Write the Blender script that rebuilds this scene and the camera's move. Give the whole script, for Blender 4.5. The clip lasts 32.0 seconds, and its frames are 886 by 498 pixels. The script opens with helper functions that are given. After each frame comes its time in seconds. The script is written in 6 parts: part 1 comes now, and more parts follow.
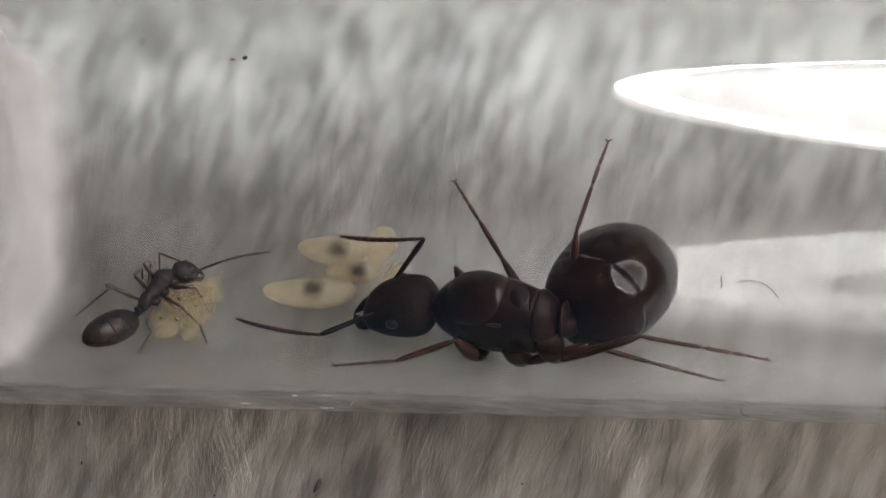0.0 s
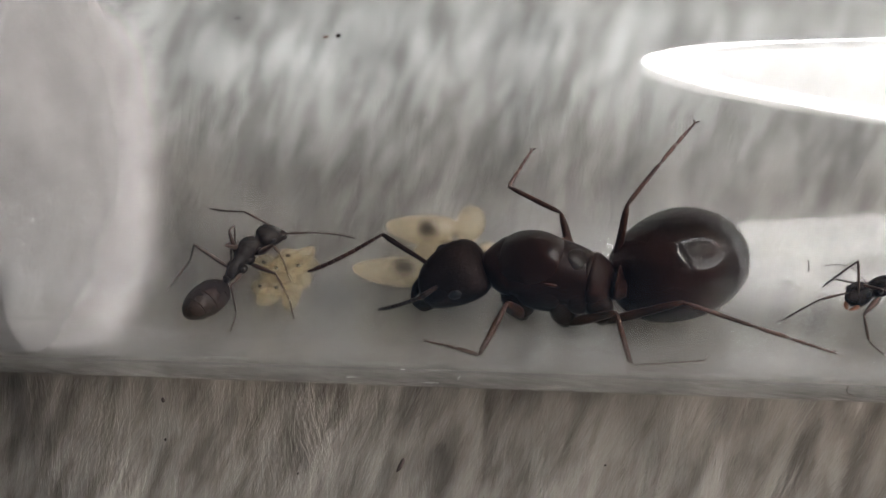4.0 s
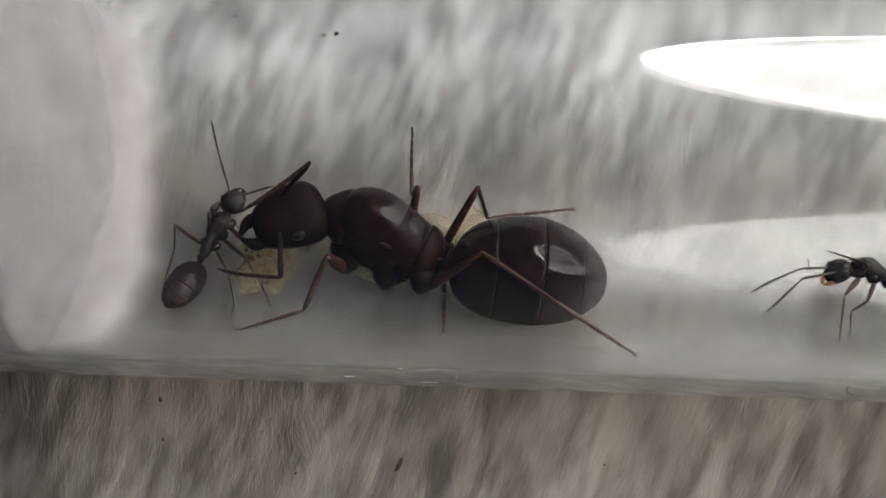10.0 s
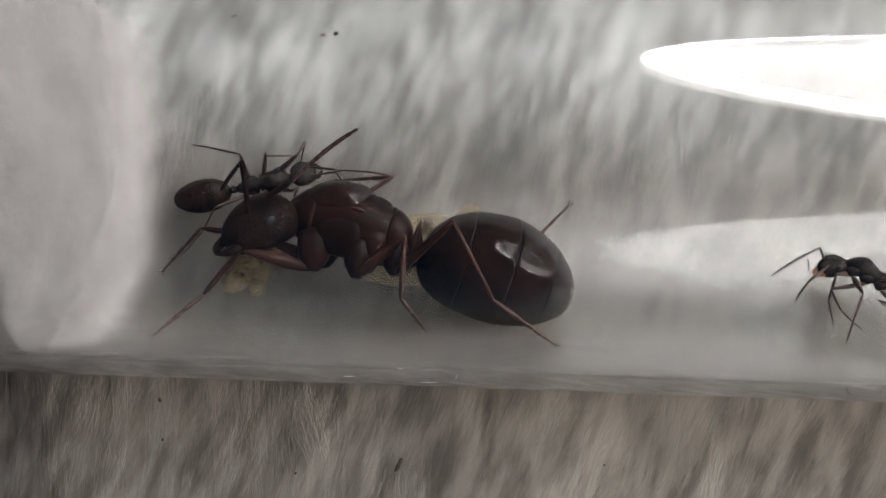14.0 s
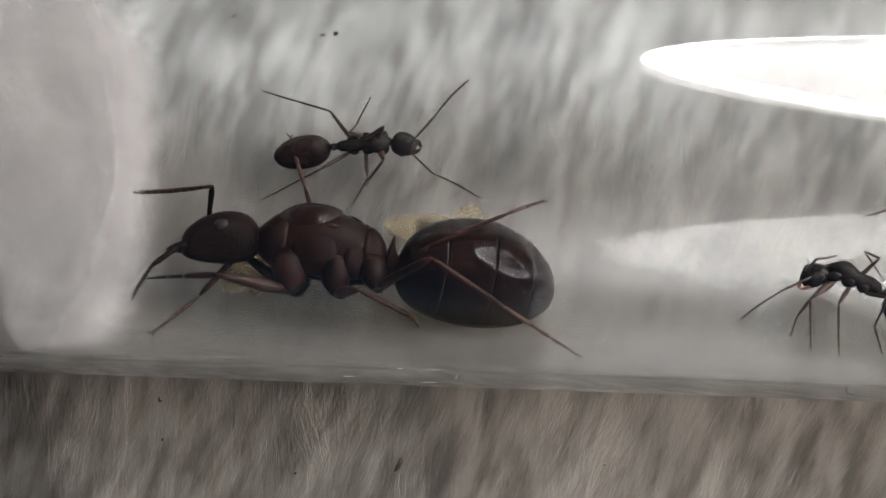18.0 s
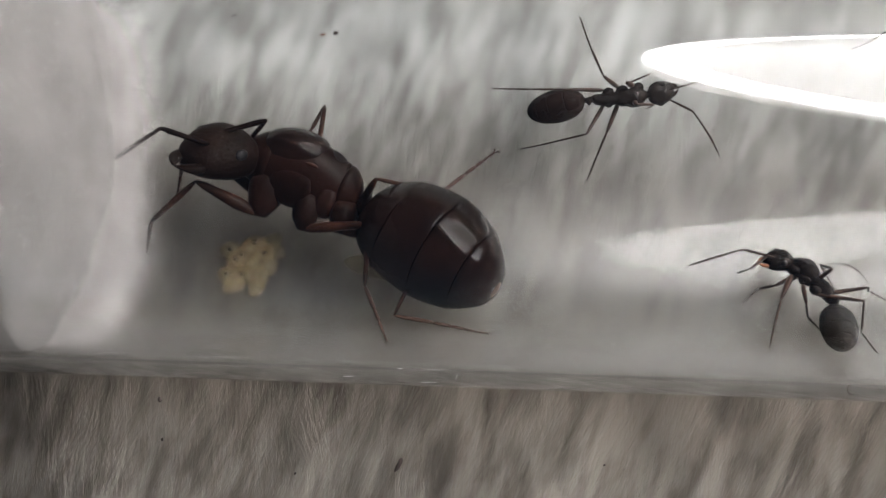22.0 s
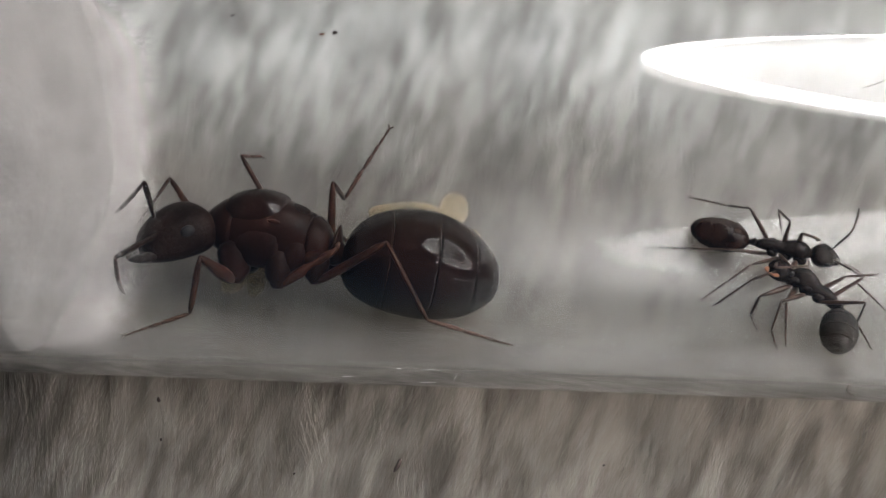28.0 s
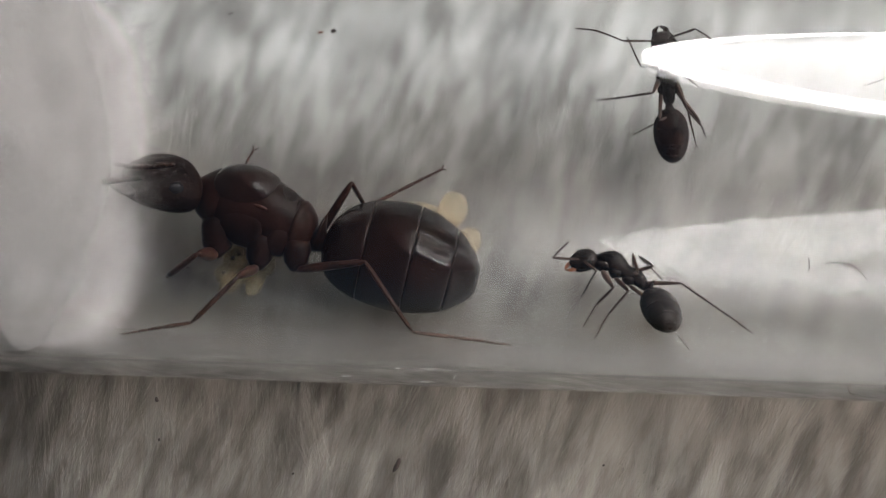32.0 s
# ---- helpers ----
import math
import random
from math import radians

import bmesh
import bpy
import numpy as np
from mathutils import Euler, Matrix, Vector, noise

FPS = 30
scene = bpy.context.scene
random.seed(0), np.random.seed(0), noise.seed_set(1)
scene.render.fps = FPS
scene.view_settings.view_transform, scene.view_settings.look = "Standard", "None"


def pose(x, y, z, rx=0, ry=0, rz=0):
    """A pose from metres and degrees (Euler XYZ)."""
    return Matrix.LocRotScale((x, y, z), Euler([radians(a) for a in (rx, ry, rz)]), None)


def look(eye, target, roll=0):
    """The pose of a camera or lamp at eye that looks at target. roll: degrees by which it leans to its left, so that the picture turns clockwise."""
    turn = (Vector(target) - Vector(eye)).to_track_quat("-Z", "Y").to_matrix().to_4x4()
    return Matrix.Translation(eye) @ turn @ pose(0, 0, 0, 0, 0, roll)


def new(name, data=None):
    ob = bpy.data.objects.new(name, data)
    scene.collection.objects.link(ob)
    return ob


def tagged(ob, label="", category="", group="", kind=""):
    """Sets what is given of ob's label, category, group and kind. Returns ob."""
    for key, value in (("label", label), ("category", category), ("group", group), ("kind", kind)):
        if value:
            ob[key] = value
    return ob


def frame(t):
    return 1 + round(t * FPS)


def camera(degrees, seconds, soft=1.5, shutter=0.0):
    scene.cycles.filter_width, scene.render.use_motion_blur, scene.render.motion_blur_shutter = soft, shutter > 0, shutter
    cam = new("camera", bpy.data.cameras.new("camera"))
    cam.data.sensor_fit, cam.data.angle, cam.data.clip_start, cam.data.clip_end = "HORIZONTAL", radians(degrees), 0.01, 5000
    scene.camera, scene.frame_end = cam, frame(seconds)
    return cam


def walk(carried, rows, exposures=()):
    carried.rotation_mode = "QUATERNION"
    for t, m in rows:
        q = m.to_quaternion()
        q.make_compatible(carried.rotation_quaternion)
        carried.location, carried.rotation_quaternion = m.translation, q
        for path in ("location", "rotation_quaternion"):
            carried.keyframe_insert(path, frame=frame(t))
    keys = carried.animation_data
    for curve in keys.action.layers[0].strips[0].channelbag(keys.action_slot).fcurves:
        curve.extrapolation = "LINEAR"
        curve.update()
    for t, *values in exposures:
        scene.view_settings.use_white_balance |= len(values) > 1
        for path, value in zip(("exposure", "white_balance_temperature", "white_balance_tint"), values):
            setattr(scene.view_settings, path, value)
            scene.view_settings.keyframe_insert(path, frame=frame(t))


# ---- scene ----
MM = 0.001
CLIP = 32.0
AXIS_Z, R_OUT, R_IN = 7.1, 7.1, 6.4     # test tube, millimetres

# camera: seconds, x, y, z (millimetres), roll
PATH = [
    (0, 3.128, -1.878, 46.128, 1.339),
    (0.5, 3.256, -1.844, 46.699, 1.099),
    (1, 2.404, -2.026, 46.974, 1.301),
    (1.5, -0.539, -2.346, 46.903, 1.999),
    (2, -0.347, -2.459, 46.343, 1.956),
    (2.5, -0.144, -2.627, 46.230, 1.987),
    (3, -0.100, -2.667, 46.226, 1.950),
    (3.5, -0.082, -2.687, 46.199, 1.964),
    (5.5, 0.009, -2.722, 46.130, 1.971),
    (7, 0.046, -2.725, 46.047, 1.905),
    (10, 0.000, -2.740, 46.000, 1.970),
    (14, 0.011, -2.742, 45.978, 1.946),
    (18, 0.015, -2.742, 45.976, 1.955),
    (23, 0.014, -2.750, 45.903, 1.953),
    (25.5, 0.043, -2.748, 45.866, 1.929),
    (28, 0.041, -2.752, 45.868, 1.954),
    (29, 0.041, -2.752, 45.868, 1.954),
    (30, 0.069, -2.735, 45.943, 1.943),
    (31, 0.087, -2.796, 45.688, 1.947),
    (32, 0.072, -2.781, 45.701, 1.943),
]
cam = camera(40, CLIP, soft=1.25, shutter=0.5)
walk(cam, [(t, look((x * MM, y * MM, z * MM), (x * MM, y * MM, 0.0), roll)) for t, x, y, z, roll in PATH])

# ---- light ----
world = bpy.data.worlds.new("world")
scene.world = world
world.use_nodes = True
wn = world.node_tree.nodes
sky = wn.new("ShaderNodeTexSky")
sky.sky_type = "NISHITA"
sky.sun_disc = False
sky.sun_elevation = radians(30)
sky.sun_rotation = radians(44)
sky.dust_density = 4.0
world.node_tree.links.new(sky.outputs[0], wn["Background"].inputs[0])
wn["Background"].inputs[1].default_value = 0.03
scene.view_settings.exposure = 0.0

sun_data = bpy.data.lights.new("sun", "SUN")
sun_data.energy = 0.5
sun_data.angle = radians(28)
sun_data.color = (1.0, 0.94, 0.86)
sun = new("sun", sun_data)
sun.matrix_world = look((0.6, 0.62, 0.5), (0, 0, 0))


# ---- materials ----
def material(name, base, rough=0.5, metal=0.0, spec=0.5):
    m = bpy.data.materials.new(name)
    m.use_nodes = True
    b = m.node_tree.nodes["Principled BSDF"]
    b.inputs["Base Color"].default_value = (*base, 1)
    b.inputs["Roughness"].default_value = rough
    b.inputs["Metallic"].default_value = metal
    b.inputs["Specular IOR Level"].default_value = spec
    return m


def node(m, kind, **values):
    n = m.node_tree.nodes.new(kind)
    for key, v in values.items():
        n.inputs[key].default_value = v
    return n


def wire(m, a, b):
    m.node_tree.links.new(a, b)


def mottled(name, dark, light, scale, rough=(0.4, 0.6), bump=0.0, fine=6.0, spec=0.5, bump_scale=8.0):
    """Two scales of noise between two colours, a roughness range and a fine bump."""
    m = material(name, light, 0.5, 0.0, spec)
    p = m.node_tree.nodes["Principled BSDF"]
    co = node(m, "ShaderNodeTexCoord")
    a = node(m, "ShaderNodeTexNoise", Scale=scale, Detail=4.0)
    b = node(m, "ShaderNodeTexNoise", Scale=scale * fine, Detail=3.0)
    for n in (a, b):
        wire(m, co.outputs["Object"], n.inputs["Vector"])
    mix = node(m, "ShaderNodeMath")
    mix.operation = "MULTIPLY_ADD"
    mix.inputs[1].default_value = 0.45
    wire(m, b.outputs[0], mix.inputs[0])
    wire(m, a.outputs[0], mix.inputs[2])
    ramp = node(m, "ShaderNodeValToRGB")
    ramp.color_ramp.elements[0].position, ramp.color_ramp.elements[1].position = 0.45, 0.95
    ramp.color_ramp.elements[0].color, ramp.color_ramp.elements[1].color = (*dark, 1), (*light, 1)
    wire(m, mix.outputs[0], ramp.inputs[0])
    wire(m, ramp.outputs[0], p.inputs["Base Color"])
    rr = node(m, "ShaderNodeMapRange")
    rr.inputs["To Min"].default_value, rr.inputs["To Max"].default_value = rough
    wire(m, b.outputs[0], rr.inputs["Value"])
    wire(m, rr.outputs[0], p.inputs["Roughness"])
    if bump:
        c = node(m, "ShaderNodeTexNoise", Scale=scale * bump_scale, Detail=2.0)
        wire(m, co.outputs["Object"], c.inputs["Vector"])
        bp = node(m, "ShaderNodeBump", Strength=bump, Distance=0.00005)
        wire(m, c.outputs[0], bp.inputs["Height"])
        wire(m, bp.outputs[0], p.inputs["Normal"])
    return m


GASTER = mottled("black_brown_chitin", (0.0012, 0.0009, 0.0008), (0.0066, 0.0031, 0.0022), 700, (0.02, 0.03), spec=0.15)
RIM = mottled("amber_tergite_rim", (0.012, 0.007, 0.0045), (0.04, 0.019, 0.011), 1500, (0.3, 0.4), spec=0.2)
THORAX = mottled("dark_red_brown_chitin", (0.0016, 0.001, 0.0008), (0.0088, 0.0036, 0.0024), 800, (0.24, 0.4), 0.2, spec=0.05)
HEAD = mottled("dull_black_chitin", (0.0014, 0.001, 0.0008), (0.007, 0.0038, 0.0028), 1100, (0.4, 0.55), 0.6, spec=0.025)
LEG = mottled("red_brown_leg_chitin", (0.004, 0.0021, 0.0015), (0.022, 0.0085, 0.0052), 1200, (0.3, 0.45), 0.1, spec=0.1)
TARSUS = mottled("brown_tarsus_chitin", (0.014, 0.007, 0.0048), (0.034, 0.015, 0.01), 1800, (0.4, 0.55), spec=0.2)
EYE = material("compound_eye", (0.004, 0.004, 0.0045), 0.4, 0.0, 0.15)
SMALL = mottled("black_worker_chitin", (0.0022, 0.0019, 0.0018), (0.013, 0.0098, 0.0085), 2400, (0.12, 0.3), 0.5, spec=0.13)
SMALL_RED = mottled("brown_worker_chitin", (0.002, 0.0015, 0.0012), (0.0115, 0.0058, 0.0042), 1900, (0.1, 0.25), 0.2, spec=0.13)
SMALL_LEG = mottled("thin_leg_chitin", (0.008, 0.005, 0.004), (0.03, 0.016, 0.011), 2000, (0.35, 0.5), spec=0.2)
JAW = mottled("amber_jaw_chitin", (0.05, 0.02, 0.01), (0.16, 0.065, 0.032), 2500, (0.3, 0.4), spec=0.2)


def glass(name, rough):
    m = bpy.data.materials.new(name)
    m.use_nodes = True
    nt = m.node_tree
    nt.nodes.remove(nt.nodes["Principled BSDF"])
    g = node(m, "ShaderNodeBsdfGlass", Roughness=rough, IOR=1.47)
    g.inputs["Color"].default_value = (0.97, 0.98, 0.98, 1)
    wire(m, g.outputs[0], nt.nodes["Material Output"].inputs[0])
    return m


GLASS = glass("clear_tube_glass", 0.0)


def misted(name, low, high, film_low, film_high, ior, tone, beads=0.0):
    """Glass with patches of breath and dried drops on it."""
    m = glass(name, low)
    g = [n for n in m.node_tree.nodes if n.type == "BSDF_GLASS"][0]
    co = node(m, "ShaderNodeTexCoord")
    a = node(m, "ShaderNodeTexNoise", Scale=420.0, Detail=5.0, Roughness=0.65)
    wire(m, co.outputs["Object"], a.inputs["Vector"])
    r = node(m, "ShaderNodeMapRange")
    r.inputs["From Min"].default_value, r.inputs["From Max"].default_value = 0.4, 0.6
    r.inputs["To Min"].default_value, r.inputs["To Max"].default_value = low, high
    wire(m, a.outputs[0], r.inputs["Value"])
    # the mist, with its painted haze, runs out up the wall
    axes_of = node(m, "ShaderNodeSeparateXYZ")
    wire(m, co.outputs["Object"], axes_of.inputs[0])

    def fade(value, socket, end):
        e = node(m, "ShaderNodeMapRange")
        e.inputs["From Min"].default_value, e.inputs["From Max"].default_value = 0.0055, 0.0108
        e.inputs["To Max"].default_value = end
        wire(m, axes_of.outputs[2], e.inputs["Value"])
        if isinstance(value, float):
            e.inputs["To Min"].default_value = value
        else:
            wire(m, value, e.inputs["To Min"])
        wire(m, e.outputs[0], socket)

    # and stands in beads on the lower slope of the wall
    slope = node(m, "ShaderNodeMapRange")
    slope.inputs["From Min"].default_value, slope.inputs["From Max"].default_value = 0.0009, 0.0019
    slope.inputs["To Max"].default_value = beads
    wire(m, axes_of.outputs[2], slope.inputs["Value"])
    rough = node(m, "ShaderNodeMath")
    wire(m, r.outputs[0], rough.inputs[0])
    wire(m, slope.outputs[0], rough.inputs[1])
    fade(rough.outputs[0], g.inputs["Roughness"], 0.0)
    fade(ior, g.inputs["IOR"], 1.47)
    # a thin dull film of mist, its colour also painting haze into the glass
    film = node(m, "ShaderNodeBsdfDiffuse")
    film.inputs[0].default_value = (tone, 0.99 * tone, 0.975 * tone, 1)
    b = node(m, "ShaderNodeTexNoise", Scale=150.0, Detail=6.0, Roughness=0.6)
    wire(m, co.outputs["Object"], b.inputs["Vector"])
    f = node(m, "ShaderNodeMapRange")
    f.inputs["From Min"].default_value, f.inputs["From Max"].default_value = 0.3, 0.7
    f.inputs["To Min"].default_value, f.inputs["To Max"].default_value = film_low, film_high
    wire(m, b.outputs[0], f.inputs["Value"])
    mix = node(m, "ShaderNodeMixShader")
    fade(f.outputs[0], mix.inputs[0], 0.0)
    wire(m, g.outputs[0], mix.inputs[1])
    wire(m, film.outputs[0], mix.inputs[2])
    wire(m, mix.outputs[0], m.node_tree.nodes["Material Output"].inputs[0])
    return m


MISTED = misted("misted_tube_glass", 0.02, 0.09, 0.0, 0.03, 1.31, 0.75, 0.07)    # wet inside; low IOR set to dim the lamp's reflection
FOGGED = misted("fogged_tube_glass", 0.18, 0.25, 0.06, 0.16, 1.47, 0.11)


def wet_haze_material():
    """Water streaks along the tube with the wall's grey haze painted in; clear between."""
    m = bpy.data.materials.new("water_haze")
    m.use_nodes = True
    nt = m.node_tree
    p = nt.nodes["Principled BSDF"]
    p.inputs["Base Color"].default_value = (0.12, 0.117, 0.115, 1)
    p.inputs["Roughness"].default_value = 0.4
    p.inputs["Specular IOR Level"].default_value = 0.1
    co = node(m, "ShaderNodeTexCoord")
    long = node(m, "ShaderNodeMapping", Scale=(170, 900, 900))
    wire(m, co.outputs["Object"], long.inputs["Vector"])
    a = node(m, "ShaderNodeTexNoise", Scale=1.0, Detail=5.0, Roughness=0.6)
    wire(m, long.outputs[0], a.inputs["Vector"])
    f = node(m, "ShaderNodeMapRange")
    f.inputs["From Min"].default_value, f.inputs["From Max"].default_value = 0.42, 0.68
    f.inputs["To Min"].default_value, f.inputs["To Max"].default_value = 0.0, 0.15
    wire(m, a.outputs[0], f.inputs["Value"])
    # the painted haze fades out down the wall, towards the tube floor
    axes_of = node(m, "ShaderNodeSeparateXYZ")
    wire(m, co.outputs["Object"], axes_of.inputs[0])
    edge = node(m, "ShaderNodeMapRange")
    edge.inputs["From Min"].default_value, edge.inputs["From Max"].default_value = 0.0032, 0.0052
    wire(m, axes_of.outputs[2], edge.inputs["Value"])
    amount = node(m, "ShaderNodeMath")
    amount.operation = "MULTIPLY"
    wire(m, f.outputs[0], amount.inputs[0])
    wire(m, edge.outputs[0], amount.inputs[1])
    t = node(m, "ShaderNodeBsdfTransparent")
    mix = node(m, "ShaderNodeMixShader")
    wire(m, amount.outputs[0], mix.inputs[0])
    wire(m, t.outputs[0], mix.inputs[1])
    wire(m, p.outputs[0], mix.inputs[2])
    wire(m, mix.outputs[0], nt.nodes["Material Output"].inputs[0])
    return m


WET_HAZE = wet_haze_material()


def fibre_material(name, dark, light, rough=0.6, gloss=0.3):
    m = material(name, light, rough, 0.0, gloss)
    p = m.node_tree.nodes["Principled BSDF"]
    geo = node(m, "ShaderNodeNewGeometry")
    ramp = node(m, "ShaderNodeValToRGB")
    ramp.color_ramp.elements[0].color, ramp.color_ramp.elements[1].color = (*dark, 1), (*light, 1)
    wire(m, geo.outputs["Random Per Island"], ramp.inputs[0])
    wire(m, ramp.outputs[0], p.inputs["Base Color"])
    return m




def pile_material():
    """Fleece dyed in streaks of white and grey that run with the nap."""
    m = fibre_material("fleece_pile", (0.83, 0.79, 0.765), (0.95, 0.985, 0.985))
    p = m.node_tree.nodes["Principled BSDF"]
    shade = p.inputs["Base Color"].links[0].from_socket
    co = node(m, "ShaderNodeTexCoord")
    nap = node(m, "ShaderNodeMapping", Rotation=(0, 0, radians(-73)))
    wire(m, co.outputs["Object"], nap.inputs["Vector"])
    turn = node(m, "ShaderNodeMapping", Scale=(420, 1500, 400))
    wire(m, nap.outputs[0], turn.inputs["Vector"])
    a = node(m, "ShaderNodeTexNoise", Scale=1.0, Detail=3.0)
    wire(m, turn.outputs[0], a.inputs["Vector"])
    ramp = node(m, "ShaderNodeValToRGB")
    ramp.color_ramp.elements[0].position, ramp.color_ramp.elements[1].position = 0.36, 0.6
    ramp.color_ramp.elements[0].color, ramp.color_ramp.elements[1].color = (0.52, 0.505, 0.49, 1), (1, 1, 1, 1)
    wire(m, a.outputs[0], ramp.inputs[0])
    mix = node(m, "ShaderNodeMix")
    mix.data_type, mix.blend_type = "RGBA", "MULTIPLY"
    mix.inputs[0].default_value = 1.0
    wire(m, shade, mix.inputs[6])
    wire(m, ramp.outputs[0], mix.inputs[7])
    # light's fall-off across the cloth painted as tone: darkest under and beside the tube
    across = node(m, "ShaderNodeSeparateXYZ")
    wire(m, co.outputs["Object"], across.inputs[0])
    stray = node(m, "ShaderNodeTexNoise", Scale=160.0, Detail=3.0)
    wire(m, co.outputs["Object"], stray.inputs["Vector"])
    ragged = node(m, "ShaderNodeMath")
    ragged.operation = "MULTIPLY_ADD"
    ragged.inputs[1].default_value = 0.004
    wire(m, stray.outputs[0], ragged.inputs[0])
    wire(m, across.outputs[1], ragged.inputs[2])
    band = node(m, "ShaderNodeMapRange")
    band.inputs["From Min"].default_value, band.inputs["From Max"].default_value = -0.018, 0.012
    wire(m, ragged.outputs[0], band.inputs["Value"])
    fall_off = node(m, "ShaderNodeValToRGB")
    fall_off.color_ramp.elements[0].color, fall_off.color_ramp.elements[1].color = (0.56, 0.545, 0.52, 1), (0.93, 0.95, 0.95, 1)
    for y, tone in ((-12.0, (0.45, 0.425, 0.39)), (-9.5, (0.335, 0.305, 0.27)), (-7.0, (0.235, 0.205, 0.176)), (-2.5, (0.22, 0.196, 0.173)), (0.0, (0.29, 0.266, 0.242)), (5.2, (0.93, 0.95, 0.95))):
        stop = fall_off.color_ramp.elements.new((y + 20.0) / 30.0)
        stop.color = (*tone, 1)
    wire(m, band.outputs[0], fall_off.inputs[0])
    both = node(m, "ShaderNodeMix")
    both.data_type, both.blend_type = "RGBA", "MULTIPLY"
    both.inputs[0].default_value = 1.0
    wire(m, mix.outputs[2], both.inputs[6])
    wire(m, fall_off.outputs[0], both.inputs[7])
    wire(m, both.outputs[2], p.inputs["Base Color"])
    # thin fibres let light through to those below
    glowing = node(m, "ShaderNodeBsdfTranslucent")
    wire(m, both.outputs[2], glowing.inputs[0])
    thin = node(m, "ShaderNodeMixShader", Fac=0.25)
    wire(m, p.outputs[0], thin.inputs[1])
    wire(m, glowing.outputs[0], thin.inputs[2])
    wire(m, thin.outputs[0], m.node_tree.nodes["Material Output"].inputs[0])
    return m


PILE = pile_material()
BACKING = mottled("fleece_backing", (0.12, 0.11, 0.1), (0.24, 0.225, 0.21), 260, (0.8, 0.95), 0.6)
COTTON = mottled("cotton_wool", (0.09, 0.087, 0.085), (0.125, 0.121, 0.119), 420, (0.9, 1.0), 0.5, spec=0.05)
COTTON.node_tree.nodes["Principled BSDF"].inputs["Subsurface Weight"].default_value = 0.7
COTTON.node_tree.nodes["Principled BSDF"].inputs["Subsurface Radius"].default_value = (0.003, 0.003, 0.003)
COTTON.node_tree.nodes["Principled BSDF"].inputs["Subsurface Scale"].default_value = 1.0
# fibres lighter than the plug: the face's lit edge is put in their colour
COTTON_HAIR = fibre_material("cotton_fibre", (0.3, 0.288, 0.282), (0.42, 0.404, 0.396), 0.85, 0.05)


def sheer(m, clear):
    """Lets part of the light straight through, as a single cotton hair does."""
    nt = m.node_tree
    t = node(m, "ShaderNodeBsdfTransparent")
    mix = node(m, "ShaderNodeMixShader", Fac=clear)
    wire(m, nt.nodes["Principled BSDF"].outputs[0], mix.inputs[1])
    wire(m, t.outputs[0], mix.inputs[2])
    wire(m, mix.outputs[0], nt.nodes["Material Output"].inputs[0])


sheer(COTTON_HAIR, 0.74)


def wax(name, dark, light, clear=0.72):
    """Translucent larva skin: the dark gut inside shows through it."""
    m = mottled(name, dark, light, 900, (0.3, 0.45), 0.1)
    nt = m.node_tree
    p = nt.nodes["Principled BSDF"]
    p.inputs["Subsurface Weight"].default_value = 0.3
    p.inputs["Subsurface Radius"].default_value = (0.0006, 0.0004, 0.0003)
    p.inputs["Subsurface Scale"].default_value = 1.0
    t = node(m, "ShaderNodeBsdfTransparent")
    t.inputs[0].default_value = (0.97, 0.93, 0.84, 1)
    mix = node(m, "ShaderNodeMixShader", Fac=clear)
    wire(m, p.outputs[0], mix.inputs[1])
    wire(m, t.outputs[0], mix.inputs[2])
    wire(m, mix.outputs[0], nt.nodes["Material Output"].inputs[0])
    return m


LARVA = wax("pale_larva_skin", (0.2, 0.168, 0.116), (0.29, 0.247, 0.178), 0.8)
FED_LARVA = wax("fed_larva_skin", (0.2, 0.168, 0.116), (0.29, 0.247, 0.178), 0.8)


def blotch(m, x, across):
    """The dark gut seen as a soft blotch through the back of a larva."""
    nt = m.node_tree
    p = nt.nodes["Principled BSDF"]
    skin = p.inputs["Base Color"].links[0].from_socket
    co = node(m, "ShaderNodeTexCoord")
    rag = node(m, "ShaderNodeTexNoise", Scale=2600.0, Detail=3.0)
    wire(m, co.outputs["Object"], rag.inputs["Vector"])
    spot_at = node(m, "ShaderNodeVectorMath")
    spot_at.operation = "DISTANCE"
    spot_at.inputs[1].default_value = (x * MM, -0.16 * MM, 0.42 * MM)
    wire(m, co.outputs["Object"], spot_at.inputs[0])
    shift = node(m, "ShaderNodeMath")
    shift.operation = "MULTIPLY_ADD"
    shift.inputs[1].default_value = 0.35 * across * MM
    wire(m, rag.outputs[0], shift.inputs[0])
    wire(m, spot_at.outputs["Value"], shift.inputs[2])
    r = node(m, "ShaderNodeMapRange")
    r.interpolation_type = "SMOOTHSTEP"
    r.inputs["From Min"].default_value, r.inputs["From Max"].default_value = 0.25 * across * MM, 1.2 * across * MM
    wire(m, shift.outputs[0], r.inputs["Value"])
    mix = node(m, "ShaderNodeMix")
    mix.data_type = "RGBA"
    mix.inputs[6].default_value = (0.012, 0.009, 0.007, 1)
    wire(m, r.outputs[0], mix.inputs[0])
    wire(m, skin, mix.inputs[7])
    wire(m, mix.outputs[2], p.inputs["Base Color"])
    tint = node(m, "ShaderNodeMix")
    tint.data_type = "RGBA"
    tint.inputs[6].default_value, tint.inputs[7].default_value = (0.26, 0.215, 0.18, 1), (0.97, 0.93, 0.84, 1)
    wire(m, r.outputs[0], tint.inputs[0])
    through_skin = [n for n in nt.nodes if n.type == "BSDF_TRANSPARENT"][0]
    wire(m, tint.outputs[2], through_skin.inputs[0])


